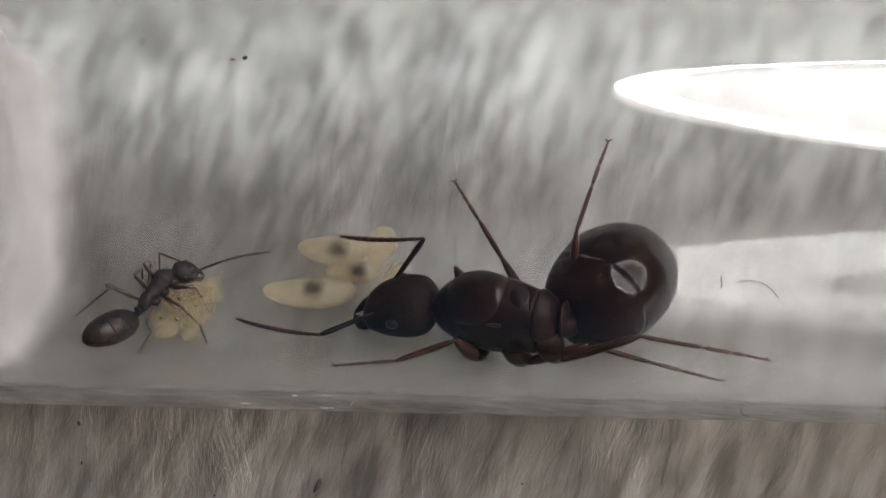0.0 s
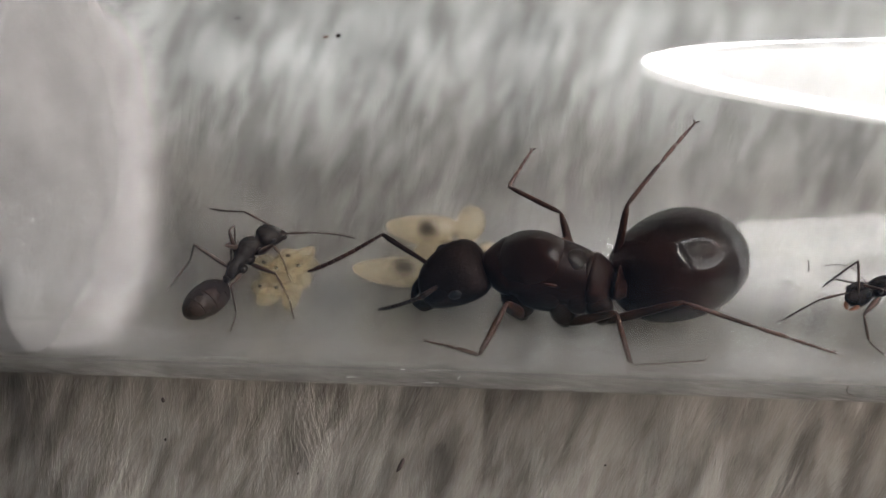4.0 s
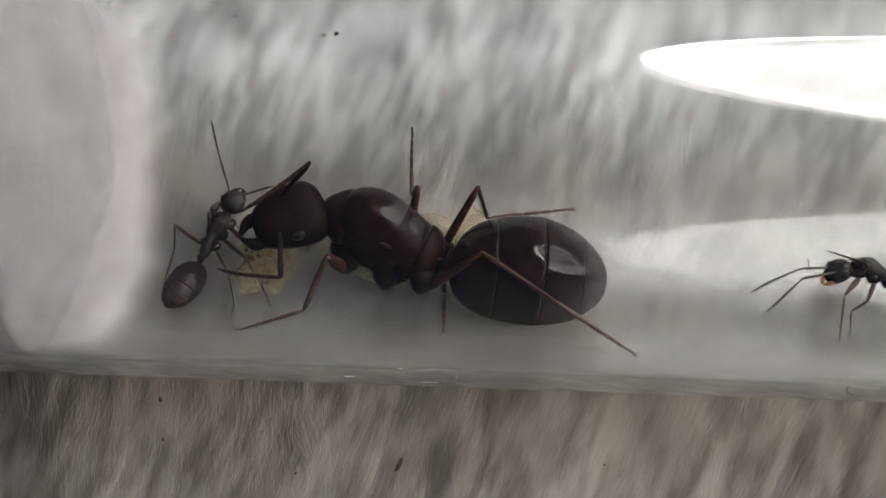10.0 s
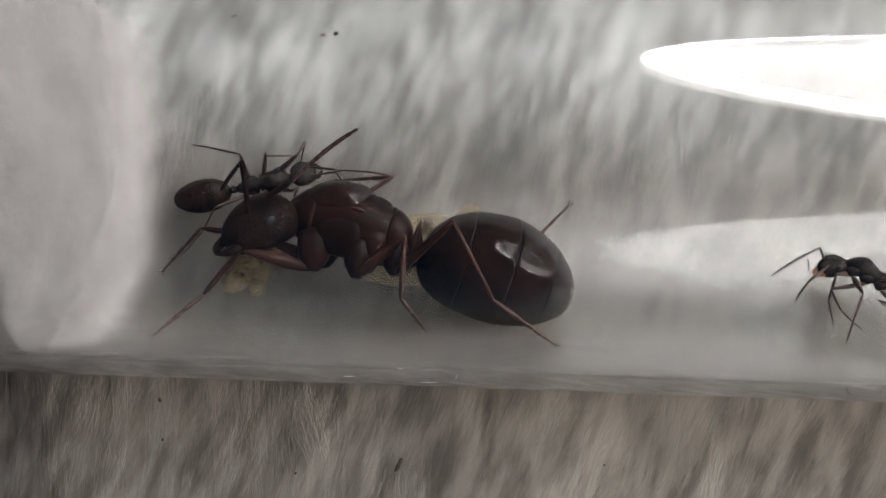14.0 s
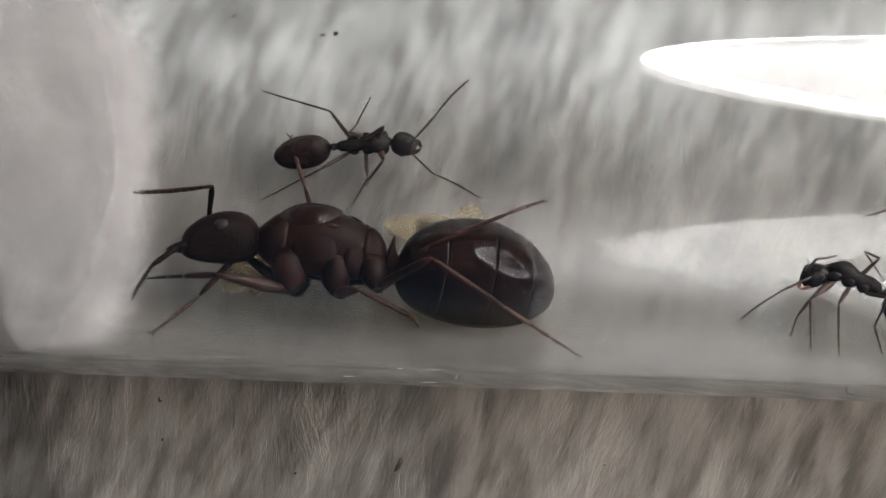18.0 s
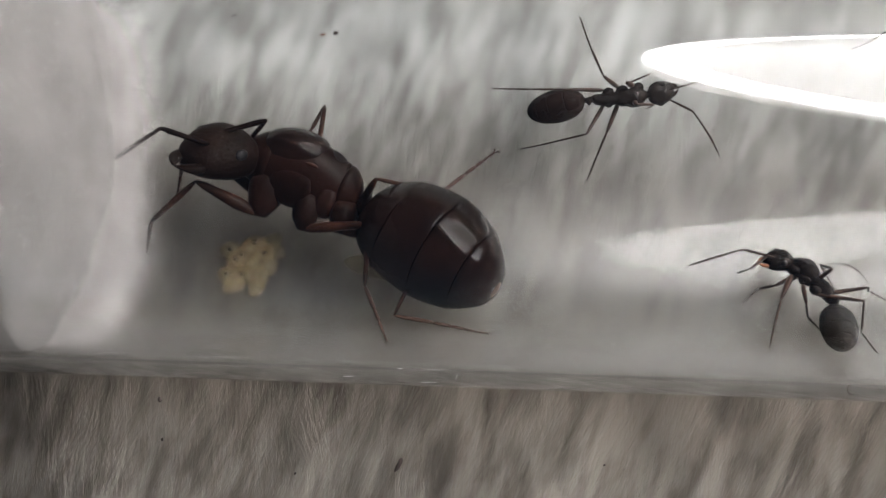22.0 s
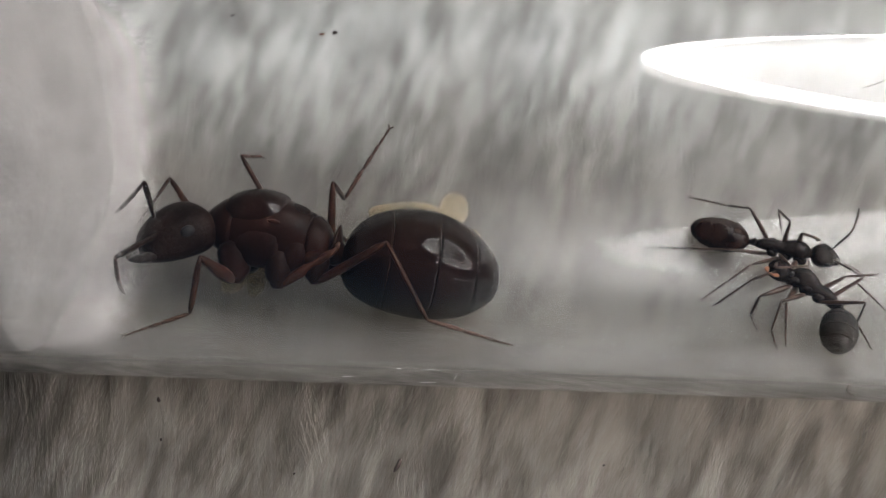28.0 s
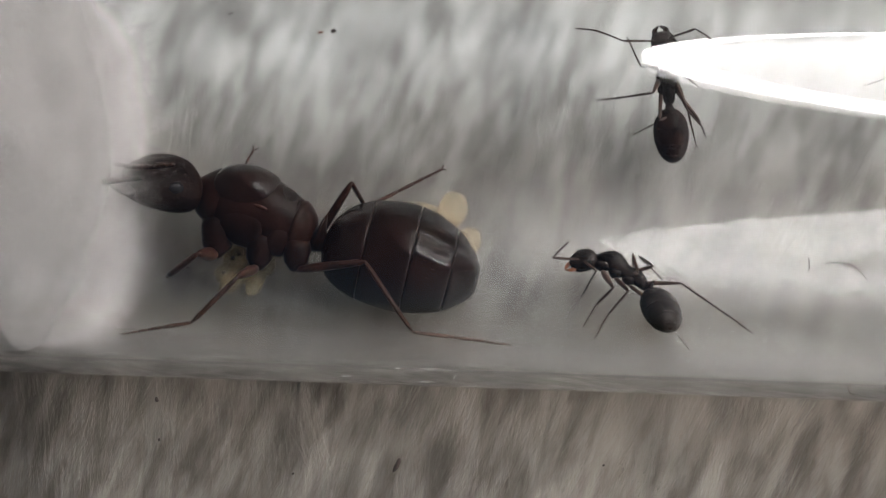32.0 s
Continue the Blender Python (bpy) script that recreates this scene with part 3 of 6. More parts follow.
def build_crumbs():
    dark, red = SPECK, JAW
    for i, (x, y, z, ln, wd, a, m) in enumerate(((-4.0, 4.87, 1.9, 0.2, 0.09, 20, dark), (-4.46, 4.82, 1.9, 0.22, 0.04, 15, red), (-7.5, 5.3, 2.3, 0.24, 0.03, 30, dark))):
        crumb(x, y, floor_z(y, 0.04), ln, wd, a, m, "tiny dark crumb stuck to the tube wall", i)
    for i, (x, y, ln, wd, a) in enumerate(((-1.38, -10.85, 0.6, 0.1, 62), (-10.35, -8.72, 0.2, 0.08, 80), (-10.2, -10.2, 0.14, 0.05, 70), (-5.2, -11.3, 0.12, 0.04, 60), (6.3, -10.6, 0.1, 0.04, 60))):
        crumb(x, y, 0.55, ln, wd, a, dark, "tiny dark crumb caught in the fleece", 10 + i)
    for i, (x, y, z, ln) in enumerate(((-11.6, 2.0, 2.2, 0.12), (-11.3, 0.6, 1.9, 0.1), (-10.9, -1.1, 1.6, 0.12))):
        crumb(x, y, floor_z(y, 0.06), ln, 0.05, 40 * i, dark, "tiny dark crumb beside the cotton", 20 + i)

    def hair(points, r, mat, label):
        tagged(part("hair", rod(points, [r] * len(points), 6), mat), label, "hair", "stray hairs")

    def arc(pts):
        out = []
        for i in range(13):
            u = i / 12
            a, b, c = (np.array(q, float) for q in pts)
            q = a * (1 - u) ** 2 + 2 * b * u * (1 - u) + c * u * u
            out.append((q[0], q[1], floor_z(q[1], 0.05)))
        return out

    hair(arc(((13.9, -2.95), (15.0, -2.65), (15.35, -3.6))), 0.018, TARSUS, "thin curved brown hair on the tube floor")
    hair(arc(((13.3, -2.75), (13.36, -2.9), (13.28, -3.2))), 0.022, TARSUS, "short brown bristle on the tube floor")
    zz = [(12.0, -6.3), (12.08, -6.5), (12.28, -6.66), (12.46, -6.7)]
    hair([(x, y, AXIS_Z + math.sqrt(R_OUT ** 2 - y * y) + 0.03) for x, y in zz], 0.016, TARSUS, "thin brown hair on the outside of the tube")
    for x, y, ln, a in ((-2.65, -6.64, 0.38, 4), (0.55, -6.5, 0.2, 60), (-0.3, -6.78, 0.42, 3), (-1.12, -6.28, 0.16, 0), (-0.1, -6.77, 0.12, 0)):
        up = math.sqrt(R_OUT ** 2 - y * y)
        m = at(x, y, AXIS_Z + up + 0.01, math.degrees(math.atan2(-y, up)), 0, a)
        tagged(part("scratch", ball(0, 0, 0, ln / 2, 0.014, 0.01, 6, 6), SCRATCH, None, m=m), "tiny pale scratch on the tube glass", "scratch", "scratches")


build_crumbs()


# ---- ants ----
def queen_spec():
    s = {"half": 2.25, "head_len": 2.95, "tail_len": 5.593, "scape": 2.3, "whip": 2.9, "knee_up": 2.4,
         "femur": (2.5, 2.5, 3.3), "tibia": (2.1, 2.2, 2.9), "tarsus": (2.4, 2.5, 3.25), "clear": (0.15, 0.9),
         "hip": ((0.7, 0.95, -1.9), (-0.85, 1.05, -1.75), (-2.1, 0.95, -1.35)),
         "socket": (1.75, 0.42, 0.42), "h": {"body": 2.3, "brow": 1.5, "tail": 2.3}}
    return s


def worker_spec():
    return {"half": 1.0, "head_len": 0.98, "tail_len": 2.02, "scape": 1.15, "whip": 1.75, "knee_up": 1.3,
            "femur": (1.25, 1.25, 1.5), "tibia": (1.02, 1.05, 1.3), "tarsus": (1.05, 1.1, 1.4), "clear": (0.45, 0.3),
            "hip": ((0.5, 0.27, -0.3), (0.02, 0.24, -0.3), (-0.45, 0.22, -0.28)),
            "socket": (0.62, 0.17, 0.2), "h": {"body": 0.78, "brow": 0.7, "tail": 0.35}}


def limb(length, r0, r1, r2, n=10, arch=0.0):
    secs = []
    for i in range(9):
        u = i / 8
        r = r0 + (r1 - r0) * min(1, u / 0.35) if u < 0.35 else r1 + (r2 - r1) * (u - 0.35) / 0.65
        if u in (0, 1):
            r *= 0.55
        secs.append((u * length, 0, arch * math.sin(math.pi * u), r, r))
    return loft(secs, n)


def foot(length, r, hooks=0.1):
    """Tarsus: five beads that thin out, with two claws."""
    bits, x = [], 0.0
    for k, share in enumerate((0.42, 0.2, 0.14, 0.1, 0.14)):
        ln = length * share
        z = -0.02 * k * length * 0.3
        q = r * (1 - 0.1 * k)
        bits.append(loft([(x, 0, z, q * 0.5, q * 0.5), (x + ln * 0.15, 0, z, q * 0.85, q * 0.85), (x + ln * 0.8, 0, z - 0.004, q, q), (x + ln, 0, z - 0.006, q * 0.6, q * 0.6)], 8))
        x += ln * 0.985
    for sgn in (-1, 1):
        bits.append(rod([(x, sgn * r * 0.4, z), (x + hooks * 0.7, sgn * (r * 0.4 + hooks * 0.6), z + 0.02), (x + hooks, sgn * (r * 0.4 + hooks * 0.8), z - 0.05)], [r * 0.4, r * 0.3, r * 0.1], 6))
    return joined(*bits)


def whip(length, r):
    """Funiculus: eleven short beads on a slight curve."""
    bits = []
    for k in range(11):
        u0, u1 = k / 11, (k + 1) / 11
        y0 = 0.08 * length * math.sin(u0 * 2.2)
        y1 = 0.08 * length * math.sin(u1 * 2.2)
        q = r * (0.75 + 0.35 * math.sin(u1 * 2.6)) * (0.75 if k == 10 else 1)
        a = [(u0 * length, y0, 0, q * 0.84, q * 0.84), (u0 * length + 0.3 * (u1 - u0) * length, y0 + 0.3 * (y1 - y0), 0, q, q),
             (u0 * length + 0.85 * (u1 - u0) * length, y1, 0, q * 0.96, q * 0.96), (u1 * length, y1, 0, q * 0.8, q * 0.8)]
        bits.append(loft(a, 8))
    return joined(*bits)


def gaster_profile(kind):
    if kind == "queen":
        return [(0.0, 0, -0.2, 0.258, 0.258), (0.227, 0, -0.1, 0.978, 0.927), (0.762, 0, 0, 1.545, 1.473), (1.648, 0, 0.05, 1.916, 1.854), (2.627, 0, 0.06, 2.05, 1.998), (3.656, 0, 0.02, 1.947, 1.895), (4.511, 0, -0.05, 1.586, 1.545), (5.15, 0, -0.12, 1.03, 1.03), (5.459, 0, -0.17, 0.597, 0.618), (5.593, 0, -0.18, 0.154, 0.185)]
    return [(0.0, 0, -0.06, 0.07, 0.07), (0.12, 0, -0.02, 0.3, 0.28), (0.4, 0, 0, 0.5, 0.45), (0.8, 0, 0, 0.59, 0.54), (1.2, 0, 0, 0.57, 0.53), (1.6, 0, 0, 0.46, 0.44), (1.88, 0, 0, 0.28, 0.28), (2.02, 0, -0.02, 0.08, 0.09)]


def profile_at(secs, x):
    for a, b in zip(secs, secs[1:]):
        if a[0] <= x <= b[0]:
            u = (x - a[0]) / (b[0] - a[0])
            return [p + (q - p) * u for p, q in zip(a, b)]
    return list(secs[-1])


def plate(secs, x0, x1, grow, n=44):
    """One body ring of the gaster between x0 and x1, its rear edge lipped over the next."""
    rows = []
    for k in range(15):
        u = k / 14
        x = x0 + (x1 - x0) * u
        p, c0, c1 = profile_at(secs, x), profile_at(secs, x0), profile_at(secs, x1)
        flat = 0.25 if x0 > 0.3 and x1 < 0.9 * secs[-1][0] else 0.0
        p = [v + flat * (a + (b - a) * u - v) for v, a, b in zip(p, c0, c1)]
        g = grow * (0.2 + 0.8 * u)
        rows.append((x, p[1], p[2], p[3] + g, p[4] + g))
    last = profile_at(secs, x1)
    rows.append((x1 + 0.02 * grow, last[1], last[2], last[3] - grow * 2, last[4] - grow * 2))
    return loft(rows, n)


def setae(rng, secs, x0, x1, count, length, r):
    bits = []
    for _ in range(count):
        x = rng.uniform(x0, x1)
        p = profile_at(secs, x)
        a = rng.uniform(0, 2 * math.pi)
        o = Vector((x, p[1] + p[3] * math.cos(a), p[2] + p[4] * math.sin(a)))
        d = Vector((0.7, math.cos(a), math.sin(a))).normalized() * length * rng.uniform(0.6, 1.2)
        bits.append(rod([o - d * 0.1, o + d * 0.6, o + d], [r, r * 0.7, r * 0.2], 4))
    return joined(*bits)


def grown(value, k):
    if isinstance(value, dict):
        return {key: grown(v, k) for key, v in value.items()}
    if isinstance(value, tuple):
        return tuple(grown(v, k) for v in value)
    return value * k


def build_ant(kind, name, label, category, group="", size=1.0):
    q = kind == "queen"
    s = queen_spec() if q else worker_spec()
    rng = random.Random(hash(len(name)) % 97 + 4)
    ant = new(name)
    tagged(ant, label, category, group)
    made = {"root": ant, "spec": s}
    skin, legs, feet = (THORAX, LEG, TARSUS) if q else (SMALL, SMALL_LEG, SMALL_LEG)
    if q:
        body = fine([(-2.2, 0, -0.5, 0.36, 0.4), (-1.95, 0, -0.4, 0.7, 0.8), (-1.4, 0, -0.25, 0.92, 1.08), (-0.6, 0, -0.14, 1.07, 1.25), (0.3, 0, -0.1, 1.13, 1.25), (1.1, 0, -0.12, 1.05, 1.14), (1.75, 0, -0.22, 0.74, 0.8), (2.2, 0, -0.2, 0.36, 0.4)])
        meso = part("mesosoma", loft(body, 28, 2.2), skin, ant)
        part("scutum", loft(fine([(-0.6, 0, 0.45, 0.4, 0.5), (-0.42, 0, 0.48, 0.82, 0.78), (0.3, 0, 0.5, 1.04, 0.86), (1.0, 0, 0.42, 1.0, 0.8), (1.5, 0, 0.2, 0.82, 0.7), (1.72, 0, 0.08, 0.4, 0.45)]), 30, 2.15), GASTER, meso, "glossy black dorsal plate")
        part("scutellum", loft(fine([(-1.42, 0, 0.4, 0.25, 0.3), (-1.25, 0, 0.42, 0.56, 0.52), (-0.92, 0, 0.45, 0.68, 0.62), (-0.64, 0, 0.48, 0.56, 0.58), (-0.52, 0, 0.5, 0.3, 0.4)]), 22), GASTER, meso, "small rounded plate behind the dorsal plate")
        part("pronotum", loft(fine([(0.95, 0, -0.2, 0.5, 0.6), (1.1, 0, -0.12, 1.08, 1.06), (1.55, 0, -0.14, 0.98, 0.98), (1.95, 0, -0.2, 0.68, 0.7), (2.2, 0, -0.22, 0.42, 0.42), (2.3, 0, -0.22, 0.2, 0.2)]), 26, 2.15), skin, meso, "collar plate behind the head")
        part("metanotum", loft(fine([(-1.62, 0, 0.3, 0.25, 0.3), (-1.5, 0, 0.34, 0.62, 0.5), (-1.36, 0, 0.36, 0.5, 0.48), (-1.3, 0, 0.36, 0.2, 0.3)]), 18), skin, meso)
        part("propodeum", loft(fine([(-2.3, 0, -0.5, 0.25, 0.3), (-2.12, 0, -0.3, 0.66, 0.66), (-1.75, 0, -0.14, 0.88, 0.88), (-1.5, 0, -0.1, 0.9, 0.86), (-1.38, 0, -0.1, 0.6, 0.6)]), 24, 2.2), skin, meso)
        for sgn in (-1, 1):
            part("wing_scar", ball(-0.35, sgn * 0.98, 0.52, 0.24, 0.06, 0.08, 10, 6), LEG, meso, "healed wing scar")
            part("side_plate", loft(fine([(-0.72, sgn * 0.7, -0.5, 0.2, 0.35), (-0.52, sgn * 0.78, -0.48, 0.38, 0.72), (0.2, sgn * 0.8, -0.45, 0.4, 0.82), (0.78, sgn * 0.78, -0.48, 0.34, 0.66), (0.92, sgn * 0.72, -0.5, 0.15, 0.35)]), 20, 2.2), skin, meso)
            part("side_plate", loft(fine([(-1.62, sgn * 0.6, -0.62, 0.15, 0.3), (-1.45, sgn * 0.7, -0.58, 0.32, 0.6), (-1.0, sgn * 0.74, -0.58, 0.36, 0.62), (-0.78, sgn * 0.7, -0.58, 0.18, 0.35)]), 18, 2.2), skin, meso)
        part("petiole", loft(fine([(-2.15, 0, -0.55, 0.3, 0.3), (-2.3, 0, -0.3, 0.5, 0.55), (-2.42, 0, -0.1, 0.55, 0.75), (-2.55, 0, -0.35, 0.45, 0.45), (-2.75, 0, -0.45, 0.25, 0.25)]), 18), skin, ant)
        head = part("head", loft(fine([(0.0, 0, -0.05, 0.3, 0.28), (0.12, 0, -0.03, 0.85, 0.55), (0.45, 0, 0, 1.14, 0.82), (1.0, 0, 0.02, 1.2, 0.92), (1.6, 0, 0, 1.1, 0.86), (2.1, 0, -0.06, 0.92, 0.7), (2.45, 0, -0.14, 0.72, 0.5), (2.62, 0, -0.2, 0.4, 0.3)]), 28, 2.25), HEAD, ant, "dull black broad head")
        part("clypeus", loft(fine([(1.75, 0, 0.45, 0.2, 0.2), (2.05, 0, 0.38, 0.45, 0.25), (2.4, 0, 0.16, 0.5, 0.25), (2.6, 0, -0.05, 0.3, 0.15)]), 16), HEAD, head)
        for sgn in (-1, 1):
            part("eye", ball(1.25, sgn * 1.02, 0.34, 0.28, 0.16, 0.24, 14, 8), EYE, head, "small black compound eye")
            part("mandible", loft(fine([(2.3, sgn * 0.5, -0.2, 0.2, 0.2), (2.6, sgn * 0.52, -0.24, 0.26, 0.17), (2.9, sgn * 0.38, -0.28, 0.26, 0.12), (3.1, sgn * 0.16, -0.3, 0.14, 0.06), (3.16, sgn * 0.06, -0.3, 0.04, 0.03)]), 12), HEAD, head)
        cuts = (0.0, 1.55, 3.15, 4.55, 5.593)
    else:
        body = fine([(-0.92, 0, -0.14, 0.1, 0.1), (-0.8, 0, -0.05, 0.18, 0.2), (-0.5, 0, 0.02, 0.21, 0.25), (-0.12, 0, 0.0, 0.22, 0.24), (0.1, 0, 0.05, 0.27, 0.3), (0.45, 0, 0.08, 0.32, 0.33), (0.72, 0, 0.02, 0.24, 0.25), (0.95, 0, -0.06, 0.1, 0.1)])
        meso = part("mesosoma", loft(body, 20, 2.1), skin, ant)
        part("pronotum", loft(fine([(0.12, 0, 0.12, 0.15, 0.2), (0.28, 0, 0.12, 0.31, 0.3), (0.55, 0, 0.1, 0.33, 0.3), (0.8, 0, 0.02, 0.2, 0.2), (0.88, 0, 0.0, 0.08, 0.08)]), 18), skin, meso)
        part("petiole", loft(fine([(-0.9, 0, -0.16, 0.08, 0.08), (-0.98, 0, -0.06, 0.13, 0.16), (-1.04, 0, 0.02, 0.14, 0.22), (-1.1, 0, -0.06, 0.11, 0.13), (-1.18, 0, -0.12, 0.07, 0.07)]), 14), skin, ant)
        head = part("head", loft(fine([(0.0, 0, -0.02, 0.1, 0.09), (0.05, 0, 0, 0.27, 0.2), (0.2, 0, 0, 0.39, 0.3), (0.42, 0, 0, 0.42, 0.33), (0.65, 0, -0.02, 0.37, 0.29), (0.82, 0, -0.05, 0.28, 0.2), (0.88, 0, -0.07, 0.14, 0.1)]), 22, 2.2), skin, ant)
        for sgn in (-1, 1):
            part("eye", ball(0.42, sgn * 0.37, 0.12, 0.11, 0.07, 0.1, 10, 6), EYE, head)
            part("mandible", loft(fine([(0.78, sgn * 0.18, -0.06, 0.07, 0.07), (0.9, sgn * 0.19, -0.09, 0.09, 0.06), (1.02, sgn * 0.12, -0.11, 0.09, 0.04), (1.1, sgn * 0.03, -0.12, 0.03, 0.02)]), 10), JAW if name == "guard_ant" else SMALL_RED, head, "amber toothed jaw" if name == "guard_ant" else "")
        cuts = (0.0, 0.62, 1.2, 1.65, 2.02)
    secs = fine(gaster_profile(kind), 8)
    grow, inset = (0.014, 0.1) if q else (0.008, 0.04)
    shell = GASTER if q else (SMALL_RED if name == "nurse_ant" else SMALL)
    gaster = part("gaster", loft([(a, b, c, max(d - inset, 0.02), max(e - inset, 0.02)) for a, b, c, d, e in secs], 28), RIM if q else SMALL_RED, ant)
    for a, b in zip(cuts, cuts[1:]):
        part("tergite", plate(secs, max(a - 0.02, 0.0), b - (0.06 if q else 0.03), grow), shell, gaster)
    part("setae", setae(rng, secs, cuts[2], cuts[4] - 0.05, 30 if q else 22, 0.22 if q else 0.1, 0.007 if q else 0.005), LEG, gaster, "sparse thin bristles")
    made["head"], made["gaster"] = head, gaster
    k = 1.0 if q else 0.44
    for side, sgn in (("L", 1), ("R", -1)):
        sc = part("scape", limb(s["scape"], 0.06 * k, 0.085 * k, 0.11 * k), HEAD if q else SMALL_LEG, ant)
        wh = part("funiculus", whip(s["whip"], 0.08 * k), LEG if q else SMALL_LEG, ant)
        made["A" + side] = (sc, wh)
        for i, pair in enumerate("FMH"):
            hx, hy, hz = s["hip"][i]
            hip = Vector((hx, sgn * hy, hz))
            top = Vector((hx + 0.12 * s["half"], sgn * hy * 0.55, hz * 0.3))
            fat = (0.64, 0.54, 0.5)[i] * k
            d = (hip - top)
            part("coxa", rod([top, top + d * 0.3, top + d * 0.75, hip + d * 0.05], [fat * 0.85, fat, fat * 0.82, fat * 0.34], 12), skin, ant)
            fe = part("femur", limb(s["femur"][i], 0.14 * k, (0.26, 0.2, 0.17)[i] * k, 0.11 * k), legs, ant)
            ti = part("tibia", limb(s["tibia"][i], 0.08 * k, (0.125, 0.1, 0.085)[i] * k, (0.1, 0.085, 0.075)[i] * k), legs, ant)
            ta = part("tarsus", foot(s["tarsus"][i], 0.085 * k, 0.13 * k), feet, ant)
            made[side + pair] = (fe, ti, ta)
    if size != 1.0:
        for ob in ant.children_recursive:
            ob.data.transform(Matrix.Scale(size, 4))
        made["spec"] = grown(s, size)
    return made


# ---- how the ants move: plan positions on the tube floor, (seconds, x, y) in millimetres ----
QUEEN = {}
QUEEN["brow"] = [(0, 0.17, -4.15), (1, -1.63, -4.61), (2, -1.81, -3.67), (3, -1.36, -4.92), (3.5, -0.93, -4.76), (6, -3.18, -3.47), (7, -4.53, -3.80), (8, -5.77, -4.08), (9, -6.27, -2.89), (10, -7.44, -2.64), (11, -7.29, -4.03), (12, -7.73, -4.14), (13, -7.67, -1.77), (14, -7.63, -2.88), (17, -8.34, -1.69), (18, -9.82, -2.86), (19, -10.19, -3.37), (20, -10.34, -0.60), (21, -10.95, 1.06), (22, -8.80, 0.03), (23, -10.09, -1.66), (24, -10.17, -1.66), (25, -8.86, 0.32), (28, -10.38, -3.19), (29, -10.53, -0.87), (30, -10.97, -0.04), (31, -10.78, -0.32), (32, -10.88, -0.71)]
QUEEN["neck"] = [(0, 2.86, -3.49), (1, 1.03, -3.86), (2, 1.11, -3.45), (3, 1.48, -3.64), (3.5, 1.79, -3.18), (6, -0.15, -2.67), (7, -1.47, -3.10), (8, -2.75, -3.06), (9, -3.06, -1.89), (10, -4.31, -1.26), (11, -4.67, -1.65), (12, -5.23, -1.87), (13, -5.10, -1.00), (14, -5.37, -1.42), (17, -5.57, -1.32), (18, -6.44, -2.45), (19, -7.13, -2.97), (20, -7.92, -1.06), (21, -7.15, 0.33), (22, -6.80, 0.60), (23, -7.80, -0.71), (24, -7.87, -0.91), (25, -6.75, 0.63), (28, -8.14, -1.93), (29, -8.63, -1.04), (30, -8.84, -0.73), (31, -8.67, -0.80), (32, -8.69, -0.78)]
QUEEN["waist"] = [(0, 6.97, -3.75), (1, 5.29, -3.50), (2, 5.21, -3.59), (3, 5.41, -3.70), (3.5, 5.40, -3.62), (6, 4.22, -3.11), (7, 3.06, -3.34), (8, 1.60, -3.20), (9, 1.30, -3.02), (10, 0.13, -3.08), (11, -0.06, -3.07), (12, -0.72, -3.19), (13, -0.63, -3.13), (14, -1.10, -2.37), (17, -1.54, -2.38), (18, -1.80, -2.98), (19, -2.61, -3.48), (20, -3.48, -2.65), (21, -3.47, -1.65), (22, -3.12, -0.83), (23, -3.84, -1.88), (24, -3.92, -1.97), (25, -3.67, -0.97), (28, -3.74, -2.67), (29, -4.17, -2.29), (30, -4.36, -2.08), (31, -4.13, -2.04), (32, -4.21, -2.32)]
QUEEN["tail"] = [(0, 10.55, -1.62), (1, 10.20, -1.83), (2, 10.51, -1.87), (3, 10.54, -2.09), (3.5, 10.55, -2.10), (6, 9.67, -2.77), (7, 8.39, -3.11), (8, 7.16, -3.17), (9, 6.65, -3.45), (10, 5.71, -3.73), (11, 5.27, -4.05), (12, 4.56, -4.33), (13, 4.51, -4.59), (14, 3.75, -4.10), (17, 3.89, -4.06), (18, 3.82, -4.25), (19, 3.41, -3.65), (20, 2.30, -3.59), (21, 2.07, -4.22), (22, 1.97, -4.12), (23, 1.67, -3.62), (24, 1.60, -3.79), (25, 1.55, -3.44), (28, 1.82, -3.80), (29, 1.34, -3.98), (30, 1.15, -3.98), (31, 1.38, -3.93), (32, 1.52, -3.83)]
QUEEN["AR_elbow"] = [(0, 2.64, -1.32), (1, 1.56, -2.03), (2, 0.51, -0.71), (3, -1.90, -1.48), (3.5, -1.92, -2.54), (6, -3.10, -0.73), (7, -2.30, -1.10), (8, -2.47, -1.46), (9, -4.65, -0.36), (10, -4.63, -0.06), (11, -5.89, -1.18), (12, -6.02, -1.45), (13, -4.34, 0.60), (14, -4.04, 0.25), (17, -3.75, 0.82), (18, -7.72, -1.11), (19, -6.63, -1.17), (20, -6.81, 0.90), (21, -8.19, 3.61), (22, -4.73, 1.82), (23, -6.70, 1.37), (24, -9.20, -0.87), (25, -4.98, 1.80), (28, -9.75, -1.10), (29, -8.92, 1.48), (30, -8.33, 0.80), (31, -8.35, 1.34), (32, -8.95, -0.31)]
